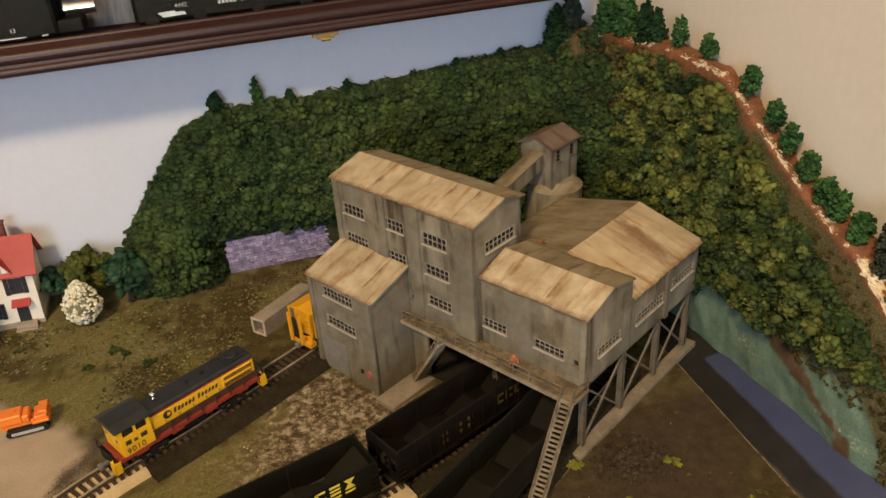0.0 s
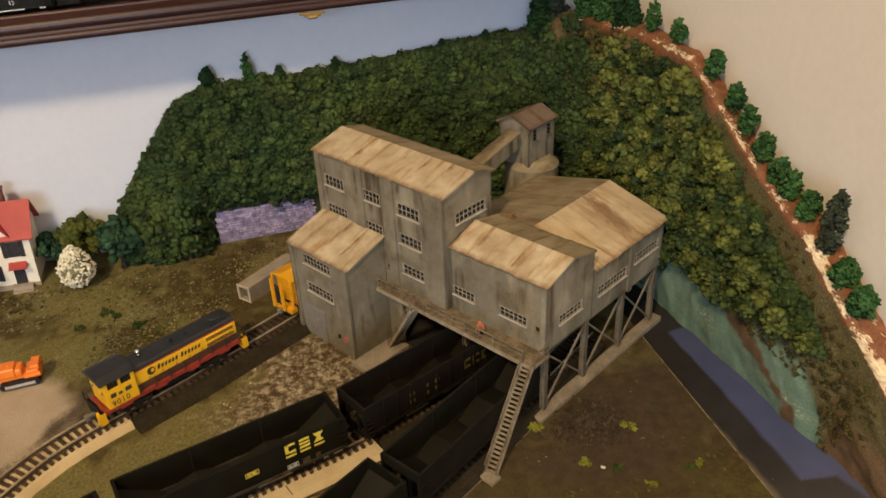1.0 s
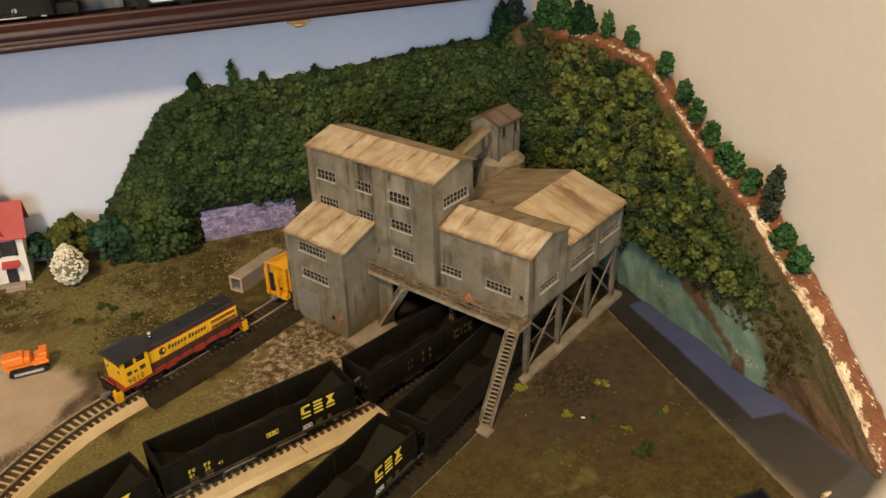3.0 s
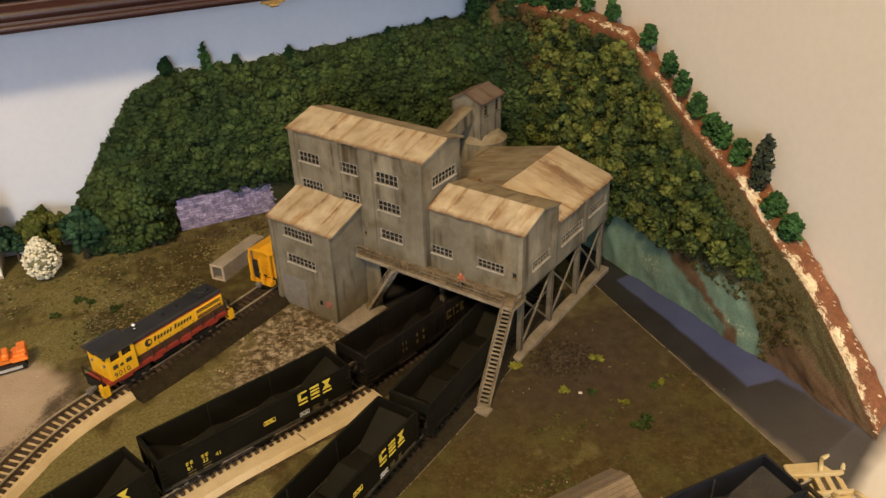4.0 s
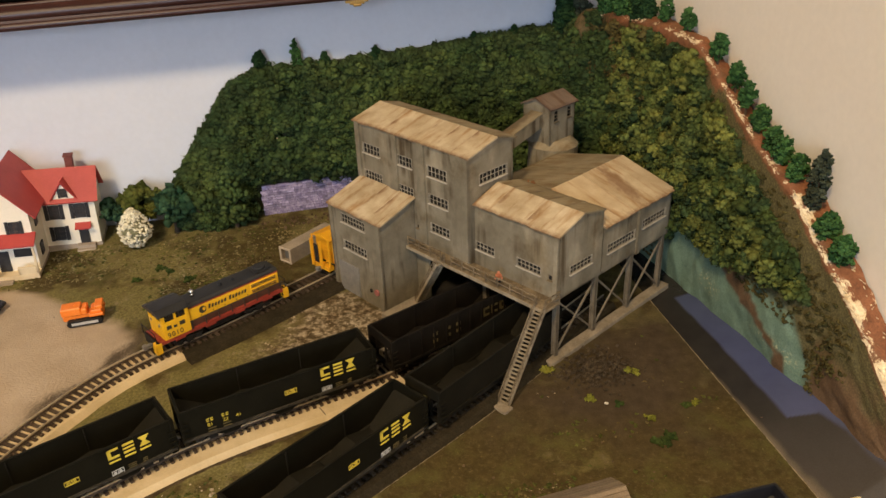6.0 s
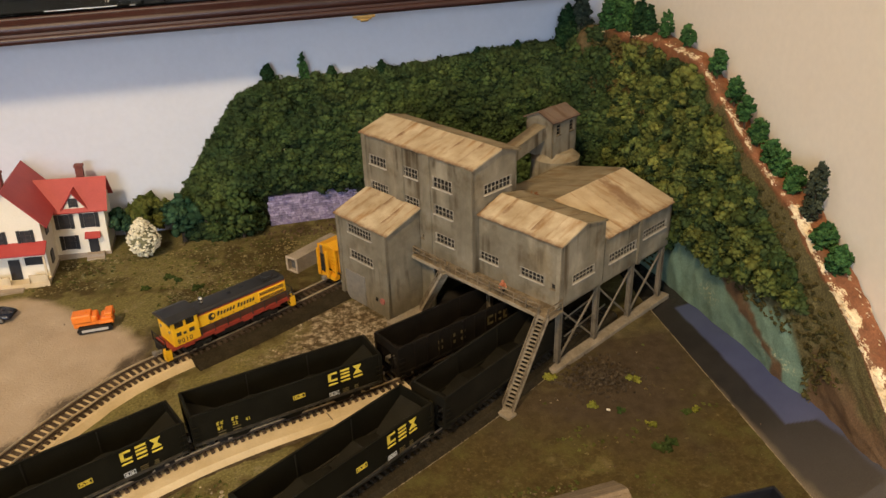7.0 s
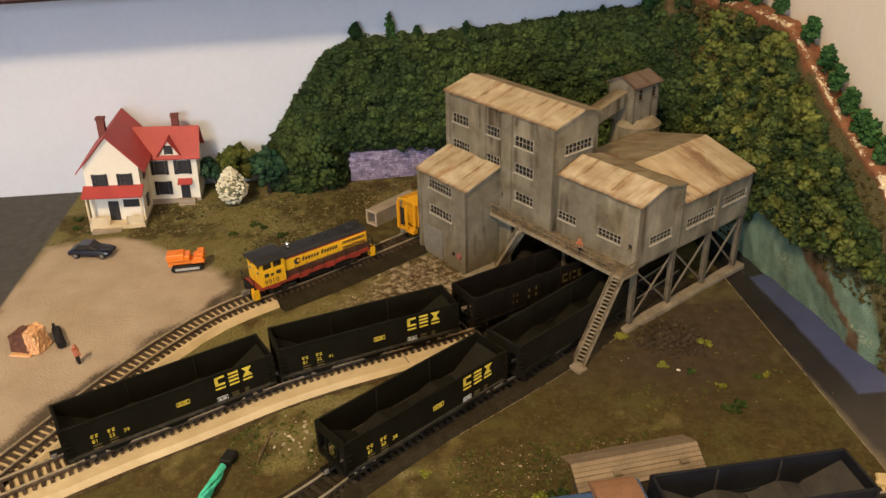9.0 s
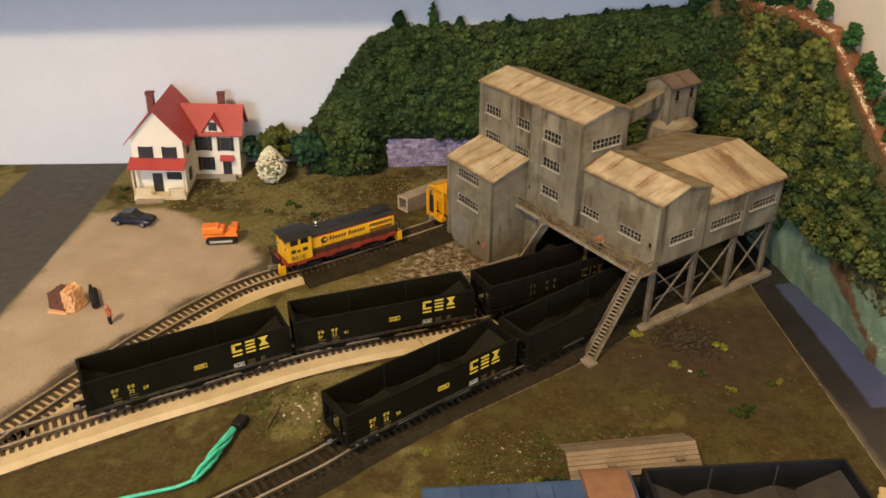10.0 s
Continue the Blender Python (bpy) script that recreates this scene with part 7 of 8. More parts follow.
M_TUFT = foliage("tuft_yellow_green", (0.12, 0.128, 0.020), (0.22, 0.22, 0.040), 0.2)
M_TUFTD = foliage("tuft_dark_green", (0.030, 0.050, 0.014), (0.060, 0.080, 0.022), 0.25)
for i, (x, y, s, mt) in enumerate(((0.0727, -0.0756, 0.0038, M_TUFT), (0.1105, -0.0868, 0.0034, M_TUFT), (0.1150, -0.0880, 0.0030, M_TUFT), (0.0853, -0.1025, 0.0036, M_TUFT), (0.0971, -0.1088, 0.0026, M_TUFTD), (0.1067, -0.1221, 0.0030, M_TUFT), (0.1045, -0.1400, 0.0042, M_TUFTD), (0.1105, -0.1360, 0.0034, M_TUFTD), (0.1280, -0.1175, 0.0026, M_TUFTD), (0.1325, -0.1165, 0.0024, M_TUFT), (0.0130, -0.1800, 0.0040, M_TUFTD), (0.0060, -0.1850, 0.0036, M_TUFT), (-0.0390, -0.1600, 0.0028, M_TUFT), (0.0075, -0.1930, 0.0048, M_TUFTD), (0.0165, -0.1900, 0.0042, M_TUFTD), (0.0060, -0.1815, 0.0036, M_TUFT), (0.0290, -0.1665, 0.0034, M_TUFTD),
                                    (-0.1350, 0.0880, 0.0040, M_TUFTD), (-0.1270, 0.0840, 0.0034, M_TUFTD), (-0.1150, 0.0700, 0.0036, M_TUFTD), (-0.1480, 0.0780, 0.0030, M_TUFTD), (-0.2620, 0.1180, 0.0036, M_TUFTD), (-0.2580, 0.1050, 0.0030, M_TUFTD))):
    rb = np.random.RandomState(300 + i)
    k = 6
    ps = np.column_stack([rb.uniform(-1, 1, (k, 2)) * s * 0.7, np.full(k, s * 0.25)])
    v, f, tone = scatter(ps, s * rb.uniform(0.35, 0.6, k), 310 + i, CLUMPS_SMALL, 0.6)
    tagged(new("ground_tuft", pydata("ground_tuft", v + (x, y, 0.0), f, mt, True, tone)), "low yellow-green scatter tuft on the ground" if mt is M_TUFT else "low dark green scatter tuft on the ground", "tuft", "ground tufts")


# ---- stones, coal lumps, litter ----
def lumps(name, centre, spread, n, size, seed, material, label, category, height=0.0):
    r = np.random.RandomState(seed)
    v0, f0 = ico(1)
    vs, fs, k = [], [], 0
    for i in range(n):
        p = np.array(centre) + r.normal(size=2) * spread
        s = size * r.uniform(0.4, 1.3)
        w = v0 * r.uniform(0.7, 1.2, (len(v0), 1)) * s * r.uniform(0.7, 1.2, 3)
        hz = height * max(0.0, 1 - (((p - centre) / (np.array(spread) * 2)) ** 2).sum()) * r.uniform(0, 1)
        vs.append(w + (p[0], p[1], hz + s * 0.25))
        fs.append(f0 + k)
        k += len(v0)
    return tagged(new(name, pydata(name, np.concatenate(vs), np.concatenate(fs), material)), label, category, kind="stuff")


M_COAL = surface("coal_lump", (0.040, 0.029, 0.018), (0.080, 0.060, 0.038), 0.85, 200, 1500, 0.3, 0.3, islands=0.35, spec=0.15)
M_STONE = surface("pale_stone", (0.24, 0.185, 0.115), (0.52, 0.43, 0.31), 0.9, 200, 1500, 0.2, 0.3, islands=0.3, spec=0.2)
M_LITTER = surface("brown_litter", (0.075, 0.050, 0.030), (0.13, 0.090, 0.055), 0.95, 200, 1500, 0.3, 0.3, islands=0.4, spec=0.1)
lumps("coal_pile", (0.0965, -0.0805), (0.0100, 0.0078), 620, 0.0009, 401, M_COAL, "scattered heap of dark brown coal lumps", "coal", 0.0022)
lumps("pale_stones", (-0.0930, -0.1295), (0.0080, 0.0062), 24, 0.0011, 402, M_STONE, "pale loose stones on the dirt", "stones")
lumps("pale_rubble", (-0.0350, -0.0130), (0.0200, 0.0110), 70, 0.0005, 403, M_STONE, "pale rubble beside the tower", "rubble")
lumps("ground_litter", (-0.0700, 0.0900), (0.0500, 0.0350), 320, 0.0006, 404, M_LITTER, "fine brown litter on the grass", "litter")
lumps("hill_foot_litter", (-0.0300, 0.1380), (0.0300, 0.0050), 160, 0.0010, 405, M_LITTER, "brown litter below the stone wall", "litter")
lumps("front_litter", (0.0000, -0.1650), (0.0600, 0.0150), 260, 0.0006, 406, M_LITTER, "fine litter on the dirt beside the track", "litter")
bm = bm_new()
tube(bm, (-0.1064, -0.1252, 0.0008), (-0.1109, -0.1442, 0.0008), 0.0006, 0.0004, 7)
solid("twig", bm, M_LITTER, "thin brown twig lying on the dirt", "twig")
bm = bm_new()
box(bm, -0.0009, 0.0009, -0.0005, 0.0005, 0.0, 0.0005)
solid("paper_scrap", bm, surface("scrap_white", (0.75, 0.70, 0.60), (0.8, 0.76, 0.66), 0.7, 300, 900, 0.05, 0), "tiny white scrap on the dark dirt", "scrap", m=pose(0.0915, -0.1074, 0.0003, 0, 0, -35))

# fine moss, dry flock and grit strewn over the open ground
def strewn(name, areas, n, size, seed, material, label, category, flat=0.5):
    r = np.random.RandomState(seed)
    ps, ss = [], []
    for x0, x1, y0, y1, share in areas:
        k = int(n * share)
        hubs = np.column_stack([r.uniform(x0, x1, max(3, k // 9)), r.uniform(y0, y1, max(3, k // 9))])
        for i in range(k):
            c = hubs[r.randint(len(hubs))] + r.normal(0, 0.0045, 2) if r.uniform() < 0.7 else np.array([r.uniform(x0, x1), r.uniform(y0, y1)])
            if not (x0 <= c[0] <= x1 and y0 <= c[1] <= y1):
                continue
            s = size * r.uniform(0.35, 1.3)
            ps.append((c[0], c[1], s * 0.12))
            ss.append(s)
    v, f, tone = scatter(ps, ss, seed, [clump_template(seed + q, 1, 4, 4, 0.5) for q in range(4)], flat)
    return tagged(new(name, pydata(name, v, f, material, True, tone)), label, category, kind="stuff")


MID = (-0.125, -0.045, -0.150, -0.112, 0.22)
FRONT = (-0.030, 0.060, -0.185, -0.148, 0.30)
LAWN = (-0.255, -0.060, 0.090, 0.135, 0.18)
VERGE = (-0.140, -0.065, 0.040, 0.090, 0.15)
EAST = (0.050, 0.148, -0.185, -0.050, 0.03)
M_MOSS = foliage("moss_green", (0.050, 0.058, 0.015), (0.105, 0.108, 0.030), 0.25)
M_DRYFLOCK = foliage("dry_flock", (0.085, 0.066, 0.028), (0.150, 0.118, 0.055), 0.25)
strewn("ground_moss", (MID, FRONT, LAWN, VERGE, EAST), 2200, 0.0010, 421, M_MOSS, "fine green moss strewn over the ground", "moss", 0.35)
strewn("ground_flock", (MID, FRONT, LAWN, VERGE, EAST), 2300, 0.0008, 422, M_DRYFLOCK, "dry tan flock strewn over the ground", "flock", 0.35)
M_STRAW = foliage("straw_flock", (0.150, 0.124, 0.060), (0.250, 0.205, 0.112), 0.25)
strewn("lawn_straw", ((-0.255, -0.060, 0.085, 0.135, 0.5), (-0.135, -0.062, 0.045, 0.090, 0.35), (-0.060, -0.020, 0.100, 0.140, 0.15)), 1700, 0.0009, 424, M_STRAW, "worn straw-coloured flock patches on the lawn", "flock", 0.3)
strewn("ground_grit", (MID, FRONT, VERGE, EAST), 420, 0.00042, 423, M_STONE, "pale grit strewn over the ground", "grit", 0.8)

# ---- purple stone retaining wall ----
M_PURPLE = surface("purple_stone", (0.165, 0.135, 0.25), (0.36, 0.31, 0.44), 0.8, 330, 1500, 0.3, 0.3, vary=0.34)
M_MORTAR = surface("purple_mortar", (0.11, 0.09, 0.16), (0.15, 0.125, 0.21), 0.9, 150, 1500, 0.2, 0.3)
pw = thing("retaining_wall", pose(-0.0670, 0.1535, 0.0, -6, 0, 3.3), "purple-grey stacked stone retaining wall at the hill foot", "wall")
bm = bm_new()
box(bm, 0.0, 0.0980, 0.0006, 0.0030, -0.0005, 0.0226)
part("wall_core", bm, M_MORTAR, pw)
rw_ = random.Random(9)
stone_meshes = []
for k in range(6):
    bm = bm_new()
    ln = 0.0022 + 0.0009 * k
    box(bm, 0.00010, ln - 0.00010, 0.0, 0.0012, 0.00008, 0.00178)
    stone_meshes.append((ln, mesh_of("stone", bm, M_PURPLE, bevel=0.00022)))
for row in range(12):
    x = -rw_.uniform(0, 0.002)
    while x < 0.096:
        ln, me = stone_meshes[rw_.randrange(6)]
        ob = new("stone", me)
        ob.parent = pw
        ob.matrix_basis = pose(x, -rw_.uniform(0, 0.0008), row * 0.00187 + rw_.uniform(-0.0001, 0.0001), rw_.uniform(-3, 3), rw_.uniform(-1.5, 1.5), rw_.uniform(-4, 4))
        x += ln

# ---- open grey box section beside the line ----
M_GREYBOX = surface("weathered_grey_box", (0.26, 0.215, 0.165), (0.36, 0.305, 0.245), 0.85, 90, 1200, 0.15, 0.2, spec=0.25)
M_PINKEND = surface("pale_end_frame", (0.50, 0.43, 0.37), (0.58, 0.51, 0.44), 0.8, 120, 1200, 0.1, 0.1)
gb_ = thing("shipping_container", Matrix.Translation((-0.0542, 0.0772, 0.0)) @ Matrix.Rotation(radians(42), 4, "Z") @ Matrix.Diagonal((1, 0.86, 0.72, 1)), "weathered grey open-ended box section lying on the grass", "container")
for nm, a in (("top", (0, 0.042, -0.0056, 0.0056, 0.0132, 0.0142)), ("bottom", (0, 0.042, -0.0056, 0.0056, 0.0, 0.0010)), ("side", (0, 0.042, -0.0056, -0.0046, 0.0010, 0.0132)), ("side", (0, 0.042, 0.0046, 0.0056, 0.0010, 0.0132)), ("back", (0.0410, 0.042, -0.0046, 0.0046, 0.0010, 0.0132))):
    bm = bm_new()
    box(bm, *a)
    part(nm, bm, M_GREYBOX, gb_)
bm = bm_new()
for a in ((-0.0006, 0.0, -0.0060, 0.0060, 0.0128, 0.0146), (-0.0006, 0.0, -0.0060, 0.0060, 0.0, 0.0014), (-0.0006, 0.0, -0.0060, -0.0044, 0.0014, 0.0128), (-0.0006, 0.0, 0.0044, 0.0060, 0.0014, 0.0128)):
    box(bm, *a)
part("end_frame", bm, M_PINKEND, gb_, "pale end frame")
bm = bm_new()
box(bm, 0.003, 0.0040, -0.0046, 0.0046, 0.0010, 0.0132)
part("inner_panel", bm, surface("inner_blue_grey", (0.10, 0.11, 0.13), (0.16, 0.17, 0.19), 0.6, 150, 900, 0.1, 0), gb_, "blue-grey inner panel")

# ---- bulldozer ----
M_ORANGE = surface("orange_plastic", (0.72, 0.17, 0.012), (0.80, 0.21, 0.02), 0.45, 150, 1200, 0.04, 0.0)
dz = thing("bulldozer", pose(-0.1705, 0.0362, 0.0004, 0, 0, 5), "bright orange toy crawler tractor on the gravel lot", "bulldozer")
for s in (-1, 1):
    bm = bm_new()
    ys = s * 0.0048
    prism(bm, [(-0.0100, 0.0022), (-0.0088, 0.0004), (0.0088, 0.0004), (0.0100, 0.0022), (0.0088, 0.0042), (-0.0088, 0.0042)], ys - 0.0017, ys + 0.0017)
    tr = part("crawler_track", bm, M_TRUCK, dz, "black crawler track", bevel=0.0003)
    bm = bm_new()
    box(bm, -0.0072, 0.0072, ys + s * 0.0016 - 0.0003, ys + s * 0.0016 + 0.0003, 0.0014, 0.0030)
    part("track_frame", bm, surface("track_grey", (0.35, 0.33, 0.30), (0.45, 0.43, 0.40), 0.6, 200, 900, 0.1, 0), tr, "pale grey track frame")
bm = bm_new()
box(bm, -0.0115, 0.0105, -0.0034, 0.0034, 0.0030, 0.0062)
part("chassis", bm, M_ORANGE, dz, bevel=0.0004)
bm = bm_new()
box(bm, -0.0118, -0.0010, -0.0042, 0.0042, 0.0062, 0.0112)
box(bm, -0.0012, 0.0022, -0.0042, 0.0042, 0.0062, 0.0100)
part("engine_hood", bm, M_ORANGE, dz, "orange engine hood", bevel=0.0006)
bm = bm_new()
box(bm, 0.0040, 0.0100, -0.0048, 0.0048, 0.0062, 0.0084)
box(bm, 0.0064, 0.0108, -0.0046, 0.0046, 0.0084, 0.0108)
part("seat", bm, M_ORANGE, dz, "orange seat and fuel tank", bevel=0.0004)
bm = bm_new()
for s in (-1, 1):
    box(bm, 0.0030, 0.0108, s * 0.0052 - 0.0012, s * 0.0052 + 0.0012, 0.0052, 0.0068)
part("fenders", bm, M_ORANGE, dz, bevel=0.0003)
bm = bm_new()
tube(bm, (-0.0040, 0.0, 0.0110), (-0.0040, 0.0, 0.0118), 0.0006, n=8)
part("exhaust", bm, M_ORANGE, dz)

# ---- dark sedan ----
M_NAVY = surface("car_navy", (0.012, 0.014, 0.026), (0.016, 0.019, 0.034), 0.22, 100, 900, 0.05, 0.0)
cr = thing("sedan_car", pose(-0.2360, 0.0627, 0.0, 0, 0, -11), "small dark navy model sedan on the lot's edge", "car")
bm = bm_new()
prism(bm, [(-0.0140, 0.0020), (-0.0142, 0.0046), (-0.0120, 0.0056), (-0.0062, 0.0060), (0.0060, 0.0058), (0.0128, 0.0050), (0.0142, 0.0040), (0.0140, 0.0020)], -0.0056, 0.0056)
part("body", bm, M_NAVY, cr, bevel=0.0007, smooth=True)
bm = bm_new()
prism(bm, [(-0.0112, 0.0056), (-0.0070, 0.0088), (0.0012, 0.0090), (0.0062, 0.0056)], -0.0047, 0.0047)
part("cabin_glass", bm, M_GLASSD, cr, "dark cabin glass", bevel=0.0005)
bm = bm_new()
prism(bm, [(-0.0074, 0.0086), (-0.0070, 0.0093), (0.0010, 0.0095), (0.0018, 0.0088)], -0.0045, 0.0045)
part("roof", bm, M_NAVY, cr, bevel=0.0004)
for x in (-0.0088, 0.0088):
    for s in (-1, 1):
        bm = bm_new()
        tube(bm, (x, s * 0.0046, 0.0021), (x, s * 0.0058, 0.0021), 0.0021, n=16)
        wh = part("wheel", bm, M_TRUCK, cr, "black wheel")
        bm = bm_new()
        tube(bm, (x, s * 0.0056, 0.0021), (x, s * 0.0060, 0.0021), 0.0013, n=12)
        part("rim", bm, M_COUPLER, wh)

# ---- overturned tan and brown skip, black cylinder, figurines ----
M_TANBOX = surface("tan_plastic", (0.62, 0.33, 0.15), (0.70, 0.40, 0.20), 0.6, 150, 1200, 0.08, 0.1)
M_RUSTIN = surface("rust_brown", (0.085, 0.030, 0.018), (0.13, 0.052, 0.030), 0.85, 200, 1200, 0.25, 0.3)
sk = thing("dump_bucket", pose(-0.2405, -0.0400, 0.0026, 0, 0, -14), "tan dump bucket tipped over, rust-brown inside", "bucket")


def rough_block(corners, cuts, jitter, seed):
    """A closed block from eight corners, its faces cut up and made uneven."""
    r = random.Random(seed)
    bm = bm_new()
    v = [bm.verts.new(c) for c in corners]
    for f in ((0, 3, 2, 1), (4, 5, 6, 7), (0, 1, 5, 4), (1, 2, 6, 5), (2, 3, 7, 6), (3, 0, 4, 7)):
        bm.faces.new([v[i] for i in f])
    bmesh.ops.subdivide_edges(bm, edges=list(bm.edges), cuts=cuts, use_grid_fill=True)
    for q in bm.verts:
        q.co += Vector((r.uniform(-1, 1), r.uniform(-1, 1), r.uniform(-1, 1))) * jitter
    return bm


bm = rough_block([(-0.0080, -0.0050, -0.0020), (0.0035, -0.0060, -0.0020), (0.0035, 0.0060, -0.0020), (-0.0070, 0.0060, -0.0020), (-0.0075, -0.0040, 0.0080), (0.0030, -0.0045, 0.0100), (0.0025, 0.0055, 0.0095), (-0.0060, 0.0055, 0.0080)], 5, 0.0004, 5)
part("load", bm, M_RUSTIN, sk, "rough rust-brown side")
bm = rough_block([(0.0030, -0.0066, -0.0024), (0.0088, -0.0050, -0.0020), (0.0090, 0.0064, -0.0020), (0.0030, 0.0066, -0.0020), (0.0022, -0.0052, 0.0108), (0.0068, -0.0040, 0.0090), (0.0072, 0.0058, 0.0090), (0.0020, 0.0062, 0.0106)], 6, 0.00055, 6)
part("shell", bm, M_TANBOX, sk, "knobbly tan shell")
bm = bm_new()
box(bm, -0.0070, 0.0050, -0.0082, -0.0052, -0.0026, -0.0014)
part("lip", bm, M_TANBOX, sk, bevel=0.0003)
bm = bm_new()
tube(bm, (-0.2230, -0.0430, 0.0024), (-0.2312, -0.0262, 0.0024), 0.0024, n=16)
solid("black_cylinder", bm, M_TRUCK, "matt black cylinder lying on the gravel lot", "cylinder", bevel=0.0006)
bm = bm_new()
beam(bm, (-0.2275, -0.0380, 0.0012), (-0.2325, -0.0250, 0.0050), 0.0014)
solid("black_bar", bm, M_TRUCK, "short black bar leaning on the bucket", "bar")
M_VEST = surface("figurine_orange", (0.42, 0.13, 0.06), (0.52, 0.20, 0.10), 0.6, 300, 900, 0.1, 0.0)


def figurine(x, y, z, turn, label, size=1.0):
    """A plain moulded shape, legs to head, in one mesh."""
    bm = bm_new()
    for s in (-1, 1):
        tube(bm, (0, s * 0.0009, 0), (0, s * 0.0007, 0.0050), 0.0008, 0.0010, 8)
        tube(bm, (0, s * 0.0017, 0.0086), (0.0012, s * 0.0026, 0.0056), 0.0006, 0.0005, 7)
    tube(bm, (0, 0, 0.0046), (0, 0, 0.0090), 0.0013, 0.0019, 9)
    bmesh.ops.create_uvsphere(bm, u_segments=10, v_segments=7, radius=0.0012, matrix=Matrix.Translation((0, 0, 0.0103)))
    fg = solid("figurine", bm, M_VEST, label, "figurine", m=pose(x, y, z, 0, 0, turn) @ Matrix.Diagonal((size, size, size, 1)))
    fg.data.materials.append(M_TRUCK)
    for f in fg.data.polygons:
        if f.center.z < 0.0047:
            f.material_index = 1
    return fg


figurine(-0.2105, -0.0572, 0.0002, 40, "tiny orange painted figurine standing on the lot")
fx = MINE @ Vector((0.0690, 0.0215, DECK))
figurine(fx.x, fx.y, fx.z, -100, "tiny orange painted figurine on the mine walkway", 0.72)

# ---- foreground: plank-roofed shed, blue locomotive, cream track end ----
M_PLANK = surface("plank_tan", (0.195, 0.150, 0.102), (0.270, 0.208, 0.145), 0.85, 60, 1500, 0.15, 0.3, vary=0.15, spec=0.2)
M_PLANKD = surface("plank_dark", (0.15, 0.115, 0.080), (0.20, 0.155, 0.110), 0.9, 60, 1500, 0.15, 0.3, vary=0.15, spec=0.2)
# brown deepened to carry the shadow of the roof overhang
M_SHEDWALL = surface("shed_wall_shaded", (0.050, 0.036, 0.022), (0.085, 0.062, 0.040), 0.9, 120, 1500, 0.2, 0.2)
sd = thing("shed", pose(0.0425, -0.1800, -0.0016, 0, 0, 6), "low shed with a weathered tan plank roof", "shed")
bm = bm_new()
box(bm, -0.0215, 0.0240, -0.0085, 0.0085, 0.0, 0.0165)
prism(bm, [(-0.0085, 0.0165), (0.0085, 0.0165), (0.0, 0.0215)], -0.0215, 0.0240, Matrix.Rotation(radians(-90), 4, "Z"))
part("wall", bm, M_SHEDWALL, sd, "shed wall, dark brown for the overhang's shadow")
# far slope takes a darker copy of the planks, its shade put into the colour
for s, mt in ((-1, M_PLANK), (1, M_PLANKD)):
    bm = bm_new()
    box(bm, -0.0268, 0.0268, 0.00006, 0.00184, 0.0, 0.0006)
    me = mesh_of("plank", bm, mt, bevel=0.0001)
    dv = Vector((0, s * 0.0104, -0.0060)).normalized()
    for k in range(6):
        ob = new("plank", me)
        ob.parent = sd
        u = Vector((-s, 0, 0))
        nrm = u.cross(dv)
        if nrm.z < 0:
            u, nrm = -u, -nrm
        ob.matrix_basis = Matrix.Translation(Vector((0, 0, 0.0222)) + dv * (k * 0.0019) + nrm * (0.0001 * ((k * 7) % 3))) @ Matrix((u, dv, nrm)).transposed().to_4x4()
for x in (-0.0095, 0.0185):
    bm = bm_new()
    box(bm, x - 0.0016, x + 0.0016, -0.0075, -0.0052, 0.0190, 0.0202)
    part("vent", bm, M_PLANKD, sd, "small grey-brown roof vent")

track("F", [(-0.16, -0.2150), (-0.05, -0.2130), (0.084, -0.2068), (0.146, -0.2038)], [(-0.16, 0.140, 0.0120, 0.0120, M_BALLAST, DARKL)], M_TIE_D, "straight model track at the layout's edge")
M_CREAMP = surface("cream_plastic", (0.58, 0.45, 0.22), (0.66, 0.52, 0.28), 0.5, 150, 1200, 0.06, 0.05)
te = thing("track_end", pose(0.1500, -0.2002, -0.0012, 0, -5, -24), "cream plastic track end with bumper loops", "track end")
bm = bm_new()
box(bm, -0.0100, 0.0120, -0.0130, -0.0060, 0.0, 0.0030)
box(bm, -0.0100, 0.0120, 0.0060, 0.0130, 0.0, 0.0030)
part("base", bm, M_CREAMP, te, bevel=0.0006)
for k in range(5):
    bm = bm_new()
    box(bm, -0.0090 + k * 0.0044, -0.0068 + k * 0.0044, -0.0064, 0.0064, 0.0004, 0.0026)
    part("tie", bm, M_CREAMP, te)
for s in (-1, 1):
    bm = bm_new()
    box(bm, -0.0110, 0.0120, s * 0.0052 - 0.0009, s * 0.0052 + 0.0009, 0.0026, 0.0046)
    part("rail", bm, M_CREAMP, te, bevel=0.0002)
for s in (-1, 1):
    bm = bm_new()
    pts = [(0.0030, s * 0.0060, 0.0040), (0.0060, s * 0.0130, 0.0044), (0.0120, s * 0.0150, 0.0048), (0.0150, s * 0.0110, 0.0048), (0.0120, s * 0.0062, 0.0044)]
    for a, b_ in zip(pts, pts[1:]):
        tube(bm, a, b_, 0.0010, n=8)
    part("loop", bm, M_CREAMP, te, smooth=True)

